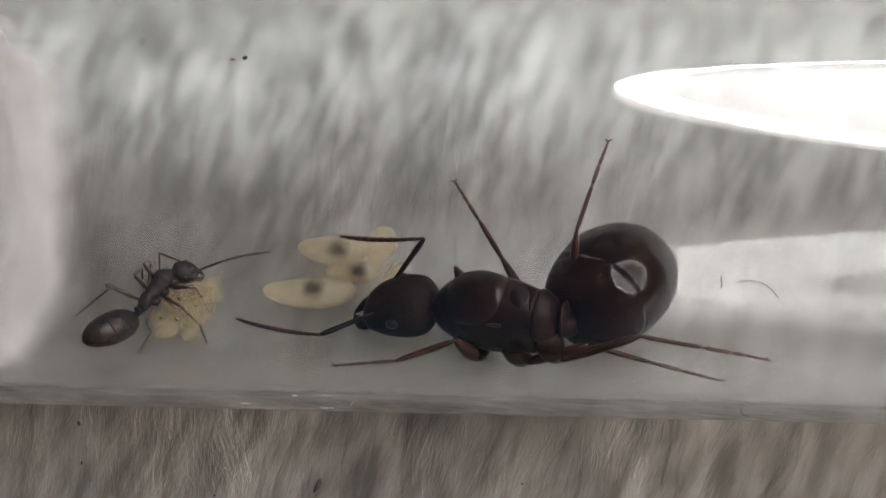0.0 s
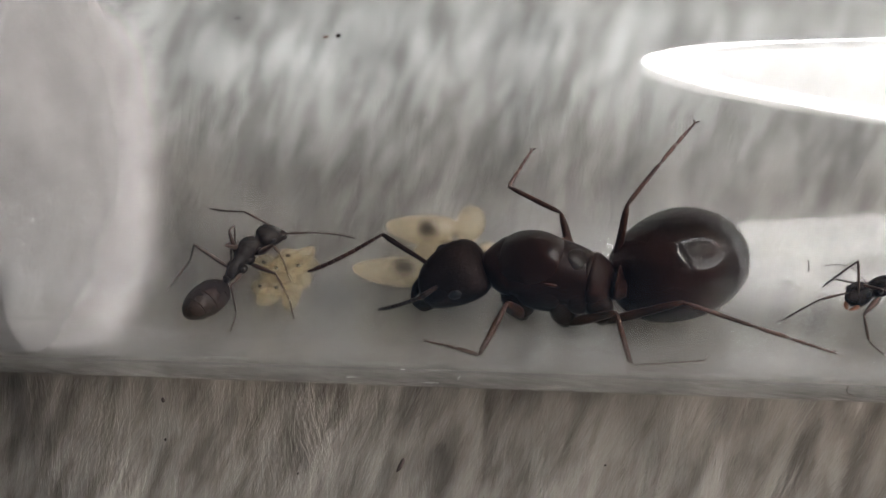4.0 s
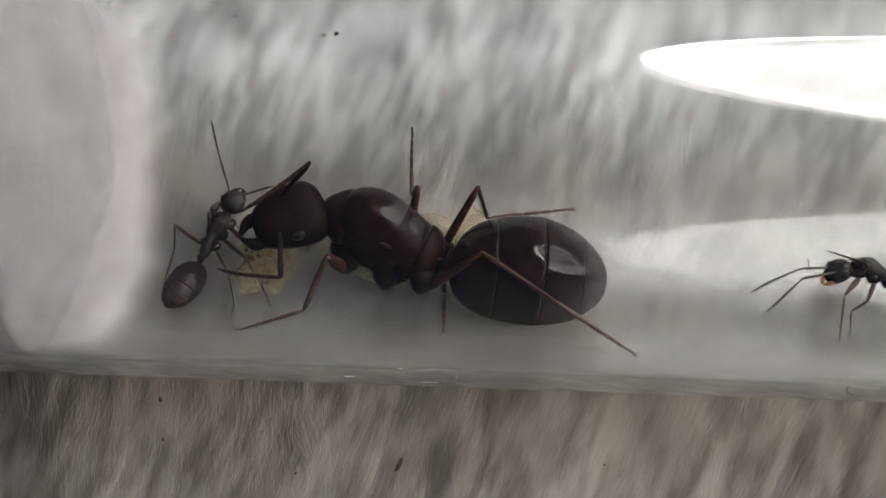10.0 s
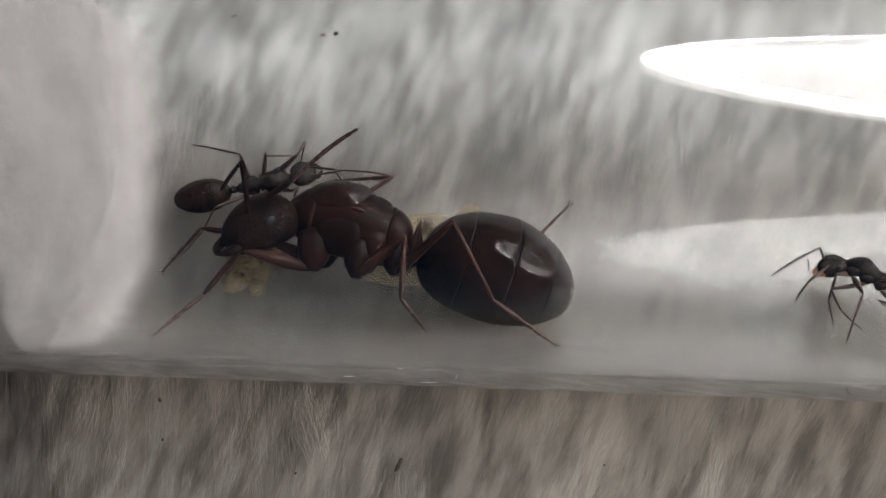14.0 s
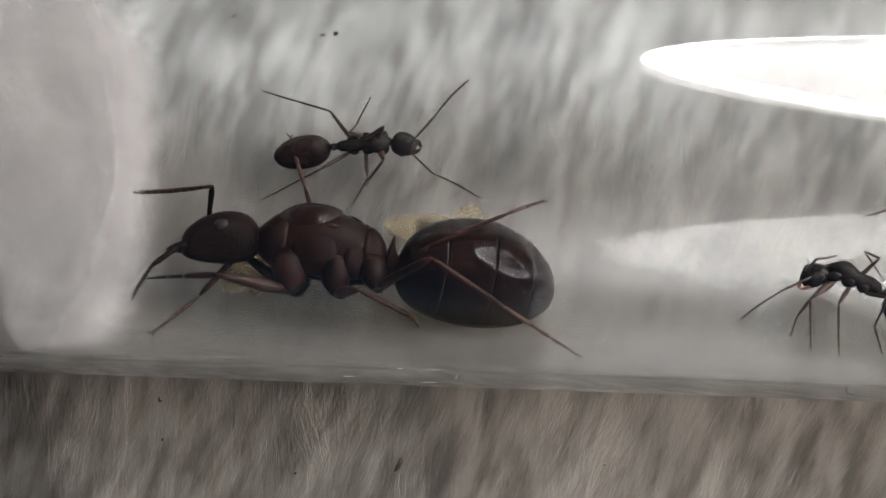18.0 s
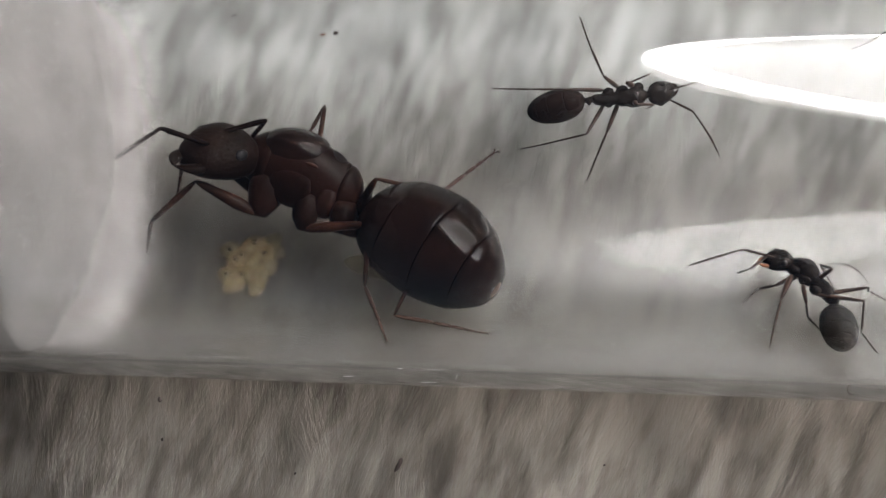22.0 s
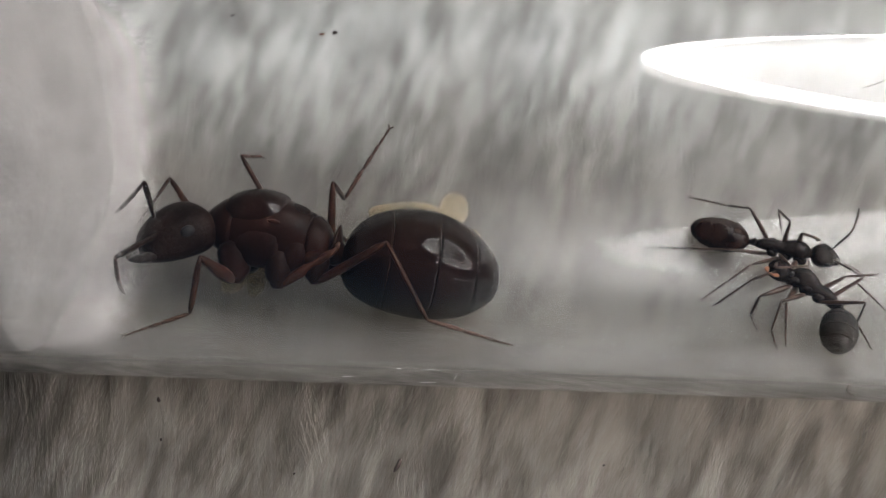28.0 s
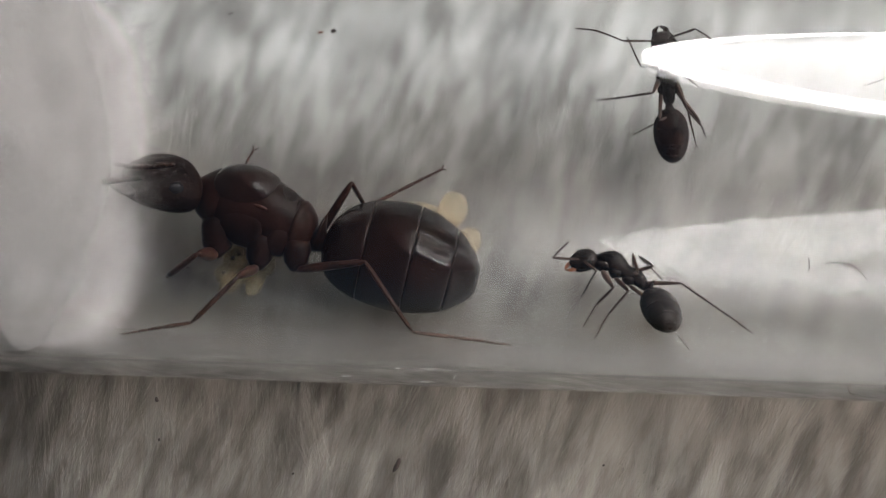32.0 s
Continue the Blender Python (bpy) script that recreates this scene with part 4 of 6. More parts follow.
QUEEN["AR_tip"] = [(0, -0.46, -1.40), (1, -2.07, -3.39), (2, 0.20, 1.39), (3, -3.62, -1.47), (3.5, -4.12, -3.76), (6, -6.07, -1.92), (7, -5.02, -3.36), (8, -5.80, -3.40), (9, -6.57, -2.65), (10, -7.24, -1.88), (11, -7.38, -3.26), (12, -7.52, -2.58), (13, -4.67, 3.82), (14, -1.81, 2.15), (17, -2.29, 3.20), (18, -10.19, -1.08), (19, -7.24, -0.47), (20, -7.09, 3.38), (21, -9.15, 5.06), (22, -6.78, 1.14), (23, -5.86, 4.03), (24, -9.90, -2.28), (25, -6.85, 2.70), (28, -10.79, -1.52), (29, -9.32, 3.75), (30, -10.11, 0.63), (31, -10.92, 2.32), (32, -10.63, -0.14)]
QUEEN["AL_elbow"] = [(0, -0.89, -4.96), (1, -1.54, -5.77), (2, -1.20, -4.08), (3, -0.48, -4.51), (3.5, -0.28, -4.34), (6, -3.50, -4.12), (7, -3.31, -3.74), (8, -3.57, -4.59), (9, -4.17, -3.61), (10, -5.32, -3.73), (11, -4.56, -3.44), (12, -6.50, -3.68), (13, -6.02, 0.64), (14, -6.70, -0.17), (17, -7.70, 0.97), (18, -9.52, -3.61), (19, -10.07, -3.63), (20, -10.37, 0.19), (21, -10.67, 0.87), (22, -9.09, 0.83), (23, -9.99, -2.29), (24, -9.97, -2.29), (25, -9.60, 1.56), (28, -10.32, -3.28), (29, -11.04, -0.94), (30, -11.04, -0.92), (31, -10.95, -0.99), (32, -10.97, -0.98)]
QUEEN["AL_tip"] = [(0, -3.77, -4.33), (1, -3.92, -4.94), (2, -3.05, -3.98), (3, -1.21, -4.91), (3.5, -1.01, -4.64), (6, -6.69, -5.43), (7, -4.20, -3.61), (8, -6.25, -4.59), (9, -6.57, -3.55), (10, -7.06, -3.72), (11, -6.44, -5.70), (12, -6.99, -4.43), (13, -8.01, 3.56), (14, -7.34, -0.57), (17, -10.41, 2.96), (18, -10.30, -4.55), (19, -10.67, -4.56), (20, -11.46, 1.27), (21, -11.77, 0.97), (22, -10.77, 0.15), (23, -10.50, -3.09), (24, -10.48, -3.09), (25, -11.14, 2.03), (28, -10.62, -4.20), (29, -11.92, -1.15), (30, -11.92, -1.13), (31, -11.82, -1.20), (32, -11.84, -1.19)]
QUEEN["RM_knee"] = [(0, 4.79, -1.58), (1, 4.09, -1.46), (2, 3.97, -1.19), (3, 3.96, -1.21), (3.5, 4.03, -1.23), (6, 3.07, -0.81), (7, 1.31, -1.47), (8, -0.08, -0.83), (9, -0.30, -0.64), (10, -0.95, -0.56), (11, -1.20, -0.57), (12, -2.61, -0.78), (17, -4.84, 0.10), (18, -4.80, -0.90), (19, -4.57, -1.29), (20, -4.70, -0.05), (21, -4.32, 0.71), (22, -4.56, 0.90), (23, -5.32, -0.33), (24, -5.62, 0.06), (25, -5.29, -0.12), (28, -6.41, -0.37), (29, -6.28, -0.17), (30, -6.48, 0.15), (31, -6.52, 0.07), (32, -6.62, -0.22)]
QUEEN["RM_ankle"] = [(0, 3.67, -0.28), (1, 3.16, 0.03), (2, 3.15, 0.09), (3, 3.18, -0.02), (3.5, 3.19, -0.05), (6, 3.08, 0.11), (7, 1.02, -0.17), (8, -0.96, 0.48), (9, -1.01, 0.47), (10, -1.23, 0.36), (11, -1.33, 0.35), (12, -3.04, -0.79), (17, -5.59, 0.63), (18, -5.57, -0.10), (19, -5.61, -0.00), (20, -5.69, 0.51), (21, -5.59, 0.72), (22, -5.17, 0.80), (23, -6.00, 0.70), (24, -6.02, 0.70), (25, -5.96, 0.70), (28, -6.78, 0.04), (29, -6.82, 0.15), (30, -6.81, 0.48), (31, -6.88, 0.40), (32, -6.94, 0.31)]
QUEEN["RM_toe"] = [(0, 3.34, 0.95), (1, 3.32, 1.16), (2, 3.08, 1.23), (3, 3.10, 1.21), (3.5, 3.11, 1.19), (6, 3.10, 1.28), (7, 0.05, 1.08), (8, -1.32, 1.59), (9, -1.33, 1.63), (10, -1.34, 1.67), (11, -1.34, 1.67), (12, -3.49, -0.84), (17, -5.69, 1.22), (18, -5.86, 1.43), (19, -5.93, 1.51), (20, -5.93, 1.57), (21, -5.93, 1.57), (22, -5.63, 0.24), (23, -6.00, 1.54), (24, -5.99, 1.50), (25, -5.97, 1.50), (28, -6.79, 0.39), (29, -6.90, 0.63), (30, -6.84, 0.66), (31, -6.89, 0.68), (32, -6.95, 0.69)]
QUEEN["RH_knee"] = [(0, 7.47, -1.20), (1, 6.06, -1.21), (2, 6.13, -0.98), (3, 6.06, -1.04), (3.5, 6.07, -1.06), (6, 4.70, -0.75), (7, 3.19, -0.91), (8, 2.50, -0.80), (9, 2.40, -0.81), (10, 1.14, -0.55), (11, 1.01, -0.60), (12, 0.47, -0.91), (13, 0.37, -1.08), (14, 1.48, -1.69), (17, 1.29, -1.89), (18, 0.30, -1.93), (19, -1.71, -1.09), (20, -1.74, -0.39), (21, -1.59, 0.05), (22, -2.33, -0.45), (23, -3.94, 0.02), (24, -3.93, 0.08), (25, -3.81, 0.12), (28, -3.84, -0.58), (29, -3.90, -0.28), (30, -3.18, -0.34), (31, -3.19, -0.48), (32, -3.15, -0.60)]
QUEEN["RH_ankle"] = [(0, 8.08, 0.45), (1, 7.68, 0.56), (2, 7.54, 0.45), (3, 7.55, 0.44), (3.5, 7.66, 0.52), (6, 6.32, -0.20), (7, 4.26, -0.48), (8, 4.19, -0.28), (9, 4.16, -0.33), (10, 2.46, -1.18), (11, 2.25, -1.15), (12, 1.86, -1.31), (13, 1.74, -1.25), (14, 3.20, -1.85), (17, 2.59, -1.80), (18, 2.38, -1.75), (19, -0.24, -0.82), (20, -0.40, -0.45), (21, -0.32, -0.20), (22, -0.35, -0.44), (23, -3.32, 0.06), (24, -3.27, 0.13), (25, -3.21, 0.17), (28, -3.20, -0.14), (29, -3.21, 0.02), (30, -2.17, -0.51), (31, -2.09, -0.62), (32, -2.04, -0.77)]
QUEEN["RH_toe"] = [(0, 9.13, 2.49), (1, 9.22, 2.46), (2, 9.03, 2.53), (3, 9.04, 2.51), (3.5, 9.15, 2.55), (6, 8.19, 1.56), (7, 5.60, 1.30), (8, 5.96, 1.73), (9, 6.01, 1.73), (10, 4.79, -1.09), (11, 4.79, -1.09), (12, 4.75, -1.09), (13, 4.76, -1.09), (14, 4.65, -0.88), (17, 4.53, -0.67), (18, 4.37, -0.47), (19, 1.65, 0.90), (20, 1.09, 0.26), (21, 1.91, 0.70), (22, 1.86, 1.01), (23, -2.04, 1.69), (24, -2.05, 1.69), (25, -2.03, 1.69), (28, -2.07, 1.74), (29, -2.01, 1.74), (30, -0.01, 0.22), (31, 0.00, 0.25), (32, -0.01, 0.22)]
QUEEN["RF_knee"] = [(0, 3.55, -2.53), (2, 2.53, -2.18), (3, 2.47, -2.26), (3.5, 1.79, -2.80), (6, -0.67, -3.67), (7, -1.43, -2.13), (8, -2.36, -1.81), (9, -2.86, -1.73), (11, -4.48, -1.29), (12, -5.53, -2.52), (13, -4.82, -0.50), (14, -7.55, -2.10), (17, -7.22, -1.58), (18, -7.20, -2.97), (19, -7.49, -2.49), (20, -8.46, -1.93), (21, -6.92, -0.17), (22, -7.72, -0.19), (23, -8.40, -2.23), (24, -7.88, -2.80), (25, -8.76, -0.34), (28, -8.91, -1.86), (29, -9.42, -0.87), (30, -9.41, -0.85), (31, -9.33, -0.93), (32, -9.35, -0.91)]
QUEEN["RF_ankle"] = [(0, 2.92, -3.39), (2, 1.13, -2.9), (3, 1.27, -2.91), (3.5, 1.29, -3.23), (6, -0.84, -4.25), (7, -2.01, -2.26), (8, -3.16, -2.41), (9, -3.38, -2.22), (11, -5.07, -1.76), (12, -6.4, -2.94), (13, -5.28, -1.66), (14, -9.65, -3.05), (17, -8.33, -2.18), (18, -8.21, -4.71), (19, -8.86, -2.82), (20, -9.4, -2.63), (21, -8.03, -0.71), (22, -9.09, -0.33), (23, -10.3, -2.67), (24, -10.42, -3.08), (25, -9.85, -0.78), (28, -10.17, -1.84), (29, -10.45, -1.02), (30, -10.44, -1.0), (31, -10.36, -1.07), (32, -10.38, -1.05)]
QUEEN["RF_toe"] = [(0, 2.26, -3.52), (2, 0.84, -3.02), (3, -0.84, -2.94), (3.5, 0.29, -3.88), (6, -1.75, -4.6), (7, -2.33, -2.58), (8, -3.79, -2.85), (9, -3.82, -2.43), (11, -5.31, -2.07), (12, -7.04, -3.37), (13, -5.2, -3.31), (14, -9.99, -4.04), (17, -9.18, -2.76), (18, -9.54, -6.13), (19, -9.97, -3.06), (20, -10.42, -2.81), (21, -8.95, -0.72), (22, -9.76, -1.16), (23, -10.61, -3.7), (24, -10.68, -3.7), (25, -10.66, -1.03), (28, -11.06, -2.28), (29, -11.36, -1.45), (30, -11.35, -1.43), (31, -11.27, -1.5), (32, -11.29, -1.48)]
QUEEN["LF_knee"] = [(0, 3.60, -4.89), (1, 1.83, -4.85), (2, 1.97, -4.62), (3, 2.21, -4.79), (3.5, 2.22, -4.66), (6, 0.46, -3.85), (7, -0.44, -4.20), (8, -1.10, -4.41), (9, -1.69, -3.89), (10, -3.87, -3.14), (11, -3.80, -3.51), (12, -4.22, -3.44), (13, -4.31, -2.97), (14, -7.11, -2.96), (17, -7.37, -2.62), (18, -7.25, -3.86), (19, -6.22, -5.18), (20, -6.97, -3.71), (21, -7.02, -2.38), (22, -8.73, -0.63), (23, -6.01, -1.75), (24, -6.27, -0.86), (25, -7.35, -1.75), (28, -7.80, -3.29), (29, -8.22, -2.47), (30, -8.32, -2.41), (31, -8.22, -2.58), (32, -7.89, -3.22)]
QUEEN["LF_ankle"] = [(0, 1.44, -5.93), (1, 0.02, -6.04), (2, 0.06, -5.8), (3, 0.31, -5.96), (3.5, 0.32, -5.98), (6, -1.53, -5.37), (7, -1.87, -5.67), (8, -2.27, -5.69), (9, -2.38, -5.61), (10, -5.13, -4.94), (11, -5.47, -5.19), (12, -5.85, -5.2), (13, -5.53, -4.84), (14, -8.12, -4.69), (17, -8.07, -4.45), (18, -9.24, -4.08), (19, -8.52, -5.08), (20, -9.25, -3.54), (21, -9.46, -2.94), (22, -10.17, -2.24), (23, -7.61, -3.6), (24, -8.0, -3.61), (25, -8.44, -2.56), (28, -9.01, -4.86), (29, -9.35, -4.26), (30, -9.51, -4.37), (31, -9.3, -4.09), (32, -8.61, -3.66)]
QUEEN["LF_toe"] = [(0, -0.48, -6.09), (1, -1.11, -6.16), (2, -0.95, -5.84), (3, -0.61, -6.03), (3.5, -0.63, -6.03), (6, -3.25, -5.93), (7, -3.23, -5.93), (8, -3.25, -5.92), (9, -3.3, -5.89), (10, -6.85, -5.95), (11, -7.16, -5.88), (12, -7.36, -6.06), (13, -6.58, -6.2), (14, -9.52, -6.16), (17, -9.5, -6.12), (18, -10.94, -4.29), (19, -10.66, -5.04), (20, -10.86, -4.21), (21, -10.77, -3.7), (22, -10.73, -3.39), (23, -8.41, -4.77), (24, -8.88, -5.28), (25, -9.41, -2.21), (28, -10.4, -6.19), (29, -10.4, -6.19), (30, -10.44, -6.18), (31, -10.39, -6.21), (32, -9.09, -3.88)]
QUEEN["LM_knee"] = [(0, 8.47, -4.91), (1, 6.54, -4.93), (2, 5.86, -4.55), (3, 6.56, -4.92), (3.5, 6.29, -4.67), (6, 2.88, -4.64), (7, 2.77, -3.19), (8, 2.22, -4.58), (9, 0.61, -2.50), (10, -0.06, -3.11), (11, 0.14, -3.29), (12, -0.73, -2.94), (13, -0.77, -2.36), (14, -1.25, -2.37), (17, -1.71, -2.78), (18, -2.59, -4.10), (19, -0.72, -5.05), (20, -3.05, -3.93), (21, -3.47, -2.65), (22, -2.55, -2.02), (23, -3.42, -2.06), (24, -3.08, -2.44), (25, -3.25, -1.26), (28, -3.14, -2.65), (29, -4.78, -3.91), (30, -6.29, -3.31), (31, -6.24, -3.28), (32, -6.54, -3.94)]
QUEEN["LM_ankle"] = [(0, 10.13, -5.96), (1, 8.13, -6.08), (2, 7.55, -5.83), (3, 8.25, -5.82), (3.5, 7.41, -6.25), (6, 2.54, -5.71), (7, 3.15, -4.82), (8, 2.99, -5.86), (9, 0.55, -4.58), (10, 0.09, -4.84), (11, 0.32, -4.34), (12, -0.69, -4.75), (13, -0.71, -4.38), (14, -0.95, -4.88), (17, -1.63, -3.98), (18, -1.28, -4.9), (19, 0.42, -6.16), (20, -1.9, -5.59), (21, -2.7, -5.42), (22, -2.5, -5.41), (23, -2.74, -4.97), (24, -2.58, -4.46), (25, -2.68, -3.02), (28, -2.65, -3.43), (29, -4.37, -5.03), (30, -7.61, -4.92), (31, -7.49, -4.72), (32, -8.51, -5.64)]
QUEEN["LM_toe"] = [(0, 12.5, -6.3), (1, 9.96, -6.3), (2, 9.87, -6.3), (3, 9.74, -6.3), (3.5, 8.72, -6.3), (6, 1.17, -6.24), (7, 3.24, -5.86), (8, 3.6, -5.73), (9, 0.13, -5.84), (10, 0.12, -5.79), (11, 0.34, -5.07), (12, -0.09, -5.09), (13, -0.19, -5.2), (14, -0.46, -5.72), (17, -1.31, -4.66), (18, -0.66, -5.63), (19, 1.1, -6.21), (20, 0.33, -6.2), (21, -1.71, -5.93), (22, -1.68, -6.12), (23, -1.65, -6.28), (24, -1.78, -4.92), (25, -1.83, -4.01), (28, -1.82, -4.01), (29, -3.71, -5.01), (30, -9.54, -6.18), (31, -9.36, -6.18), (32, -10.39, -6.15)]
QUEEN["LH_knee"] = [(0, 9.39, -4.48), (1, 8.51, -4.64), (2, 7.72, -4.48), (3, 7.93, -4.37), (3.5, 7.94, -4.33), (6, 5.73, -3.24), (7, 5.93, -4.63), (8, 2.94, -3.19), (9, 3.02, -3.29), (10, 1.67, -2.57), (11, 1.97, -2.85), (12, 0.72, -2.70), (13, 0.70, -2.11), (14, 0.29, -1.83), (17, 0.31, -2.02), (18, -0.34, -3.02), (19, -0.00, -4.47), (20, -1.10, -4.69), (21, -0.95, -3.87), (22, -0.46, -2.54), (23, -1.25, -2.38), (24, -0.82, -2.94), (25, -0.40, -3.32), (28, -1.79, -2.60), (29, -2.77, -2.44), (30, -2.72, -2.81), (31, -2.66, -3.06), (32, -2.45, -3.32)]
QUEEN["LH_ankle"] = [(0, 12.29, -5.37), (1, 10.51, -5.53), (2, 10.32, -5.45), (3, 10.43, -5.36), (3.5, 10.62, -5.52), (6, 7.99, -5.03), (7, 7.82, -5.46), (8, 5.2, -5.21), (9, 5.08, -5.34), (10, 4.28, -5.37), (11, 4.37, -5.49), (12, 3.31, -5.61), (13, 3.23, -5.19), (14, 2.73, -5.44), (17, 2.99, -4.23), (18, 2.36, -4.98), (19, 2.15, -5.56), (20, 0.22, -5.86), (21, 0.32, -5.78), (22, 0.4, -5.29), (23, 0.4, -5.3), (24, 0.51, -5.29), (25, 0.85, -5.04), (28, 0.43, -5.3), (29, -0.35, -5.11), (30, -0.12, -5.32), (31, -0.2, -5.37), (32, -0.12, -5.46)]
QUEEN["LH_toe"] = [(0, 14.59, -5.63), (1, 13.33, -6.07), (2, 13.16, -6.09), (3, 13.28, -6.07), (3.5, 13.35, -5.98), (6, 10.65, -6.25), (7, 11.29, -5.79), (8, 7.88, -6.22), (9, 8.09, -6.26), (10, 6.61, -6.3), (11, 6.69, -6.25), (12, 5.36, -6.3), (13, 4.74, -6.12), (14, 3.99, -6.04), (17, 5.22, -6.3), (18, 4.66, -6.28), (19, 5.14, -6.06), (20, 1.78, -6.03), (21, 1.74, -5.94), (22, 1.63, -5.74), (23, 1.89, -5.56), (24, 1.9, -5.55), (25, 1.93, -5.52), (28, 2.47, -6.06), (29, 2.12, -6.27), (30, 2.3, -6.17), (31, 2.3, -6.12), (32, 2.39, -6.07)]
# how far the waist is raised over the neck, (seconds, millimetres)
QUEEN["lift"] = [(0, 1.15), (0.5, 0.95), (1, 0.6), (2, 0.5), (3.5, 0.3), (6, 0.0), (32, 0.0)]
NURSE = {}
NURSE["brow"] = [(0, -5.88, -3.05), (1, -6.18, -2.62), (2, -6.37, -2.48), (3, -6.21, -2.24), (3.5, -6.18, -2.36), (6, -6.43, -2.68), (7, -6.80, -2.52), (8, -7.04, -2.34), (9, -8.55, -2.08), (10, -7.59, -1.02), (11, -7.82, -0.25), (12, -4.98, -1.03), (13, -5.73, -0.64), (14, -4.51, 0.02), (17, -3.90, 0.30), (18, -1.02, 0.96), (19, 0.83, 1.23), (20, 3.69, 0.51), (21, 7.12, 3.83), (22, 8.31, 3.32), (23, 10.38, -1.55), (24, 12.13, -1.79), (25, 11.15, 2.82), (25.5, 10.55, 3.27), (27.5, 14.63, -2.54), (27.8, 13.56, -2.88), (28, 14.20, -2.66), (28.5, 14.12, -4.04), (28.8, 14.66, -4.21), (29, 15.69, -3.41)] + [(29.2, 16.51, -2.36), (29.5, 16.65, -0.78), (29.8, 17.89, -0.86), (30, 17.90, -0.45), (30.2, 16.81, -0.30), (30.4, 15.30, -0.06), (30.6, 13.05, -0.46), (30.8, 10.94, -1.06), (31, 8.56, -0.53), (31.3, 8.83, 2.11), (31.6, 7.77, 2.46), (32, 7.27, 5.25)]
NURSE["neck"] = [(0, -6.59, -2.96), (1, -6.99, -2.94), (2, -7.13, -2.83), (3, -6.89, -2.67), (3.5, -6.86, -2.74), (6, -7.21, -2.85), (7, -7.57, -2.75), (8, -7.67, -2.88), (9, -8.27, -3.00), (10, -7.99, -2.07), (11, -8.34, -1.05), (12, -6.13, -0.49), (13, -6.74, -0.78), (14, -5.73, -0.33), (17, -4.92, 0.17), (18, -1.95, 1.13), (19, -0.11, 1.53), (20, 2.80, 0.88), (21, 6.32, 2.97), (22, 7.22, 3.09), (23, 9.55, -0.76), (24, 11.29, -1.51), (25, 10.96, 1.83), (25.5, 10.17, 2.40), (27.5, 13.85, -1.85), (27.8, 12.85, -2.60), (28, 13.36, -2.58), (28.5, 13.40, -3.58), (28.8, 13.73, -3.86), (29, 15.03, -3.42)] + [(29.2, 15.58, -2.79), (29.5, 16.15, -1.73), (29.8, 17.42, -1.29), (30, 17.34, -1.00), (30.2, 16.55, -1.14), (30.4, 15.27, -1.10), (30.6, 13.61, -1.27), (30.8, 11.59, -1.35), (31, 9.47, -0.71), (31.3, 9.17, 1.11), (31.6, 8.10, 1.58), (32, 7.60, 4.26)]
NURSE["waist"] = [(0, -7.38, -4.34), (1, -7.61, -4.35), (2, -7.68, -4.09), (3, -7.54, -3.80), (3.5, -7.44, -3.86), (6, -7.89, -3.97), (7, -7.96, -4.16), (8, -8.10, -4.18), (9, -8.41, -3.90), (10, -8.38, -3.01), (11, -8.52, -2.71), (12, -8.28, -0.90), (13, -7.97, -1.03), (14, -7.47, -0.81), (17, -6.15, -0.14), (18, -4.01, 0.86), (19, -2.17, 1.56), (20, 0.51, 1.31), (21, 4.38, 2.10), (22, 5.03, 2.78), (23, 7.47, 0.04), (24, 9.15, -1.07), (25, 9.74, 0.48), (25.5, 9.58, 1.39), (27.5, 12.35, -0.87), (27.8, 11.40, -1.73), (28, 11.17, -2.15), (28.5, 12.02, -2.79), (28.8, 12.28, -3.12), (29, 13.43, -3.48)] + [(29.2, 14.09, -3.24), (29.5, 15.25, -2.58), (29.8, 16.56, -1.94), (30, 16.47, -1.85), (30.2, 16.09, -1.98), (30.4, 14.99, -2.24), (30.6, 14.09, -2.11), (30.8, 12.47, -2.04), (31, 10.78, -1.80), (31.3, 9.66, -0.40), (31.6, 8.72, -0.12), (32, 7.96, 2.67)]
NURSE["tail"] = [(0, -8.91, -5.46), (1, -9.24, -5.46), (2, -9.03, -5.46), (3, -8.74, -5.45), (3.5, -8.63, -5.44), (6, -9.24, -5.53), (7, -9.46, -5.51), (8, -9.52, -5.45), (9, -9.18, -5.49), (10, -9.14, -4.66), (11, -8.85, -4.50), (12, -10.30, -1.73), (13, -9.81, -1.03), (14, -9.52, -1.29), (17, -8.02, -0.50), (18, -6.43, 0.37), (19, -4.44, 1.46), (20, -1.45, 1.56), (21, 2.40, 1.69), (22, 3.10, 2.40), (23, 5.47, 0.56), (24, 7.11, -0.76), (25, 7.91, -0.92), (25.5, 7.82, 0.22), (27.5, 10.72, 0.11), (27.8, 9.60, -0.75), (28, 9.18, -1.70), (28.5, 10.09, -2.00), (28.8, 10.91, -2.54), (29, 11.89, -3.34)] + [(29.2, 12.44, -3.70), (29.5, 14.06, -3.58), (29.8, 15.46, -2.47), (30, 15.49, -2.70), (30.2, 15.04, -3.23), (30.4, 14.22, -4.24), (30.6, 14.00, -4.55), (30.8, 13.93, -3.94), (31, 12.58, -3.36), (31.3, 10.58, -2.82), (31.6, 9.99, -2.27), (32, 8.34, 0.91)]
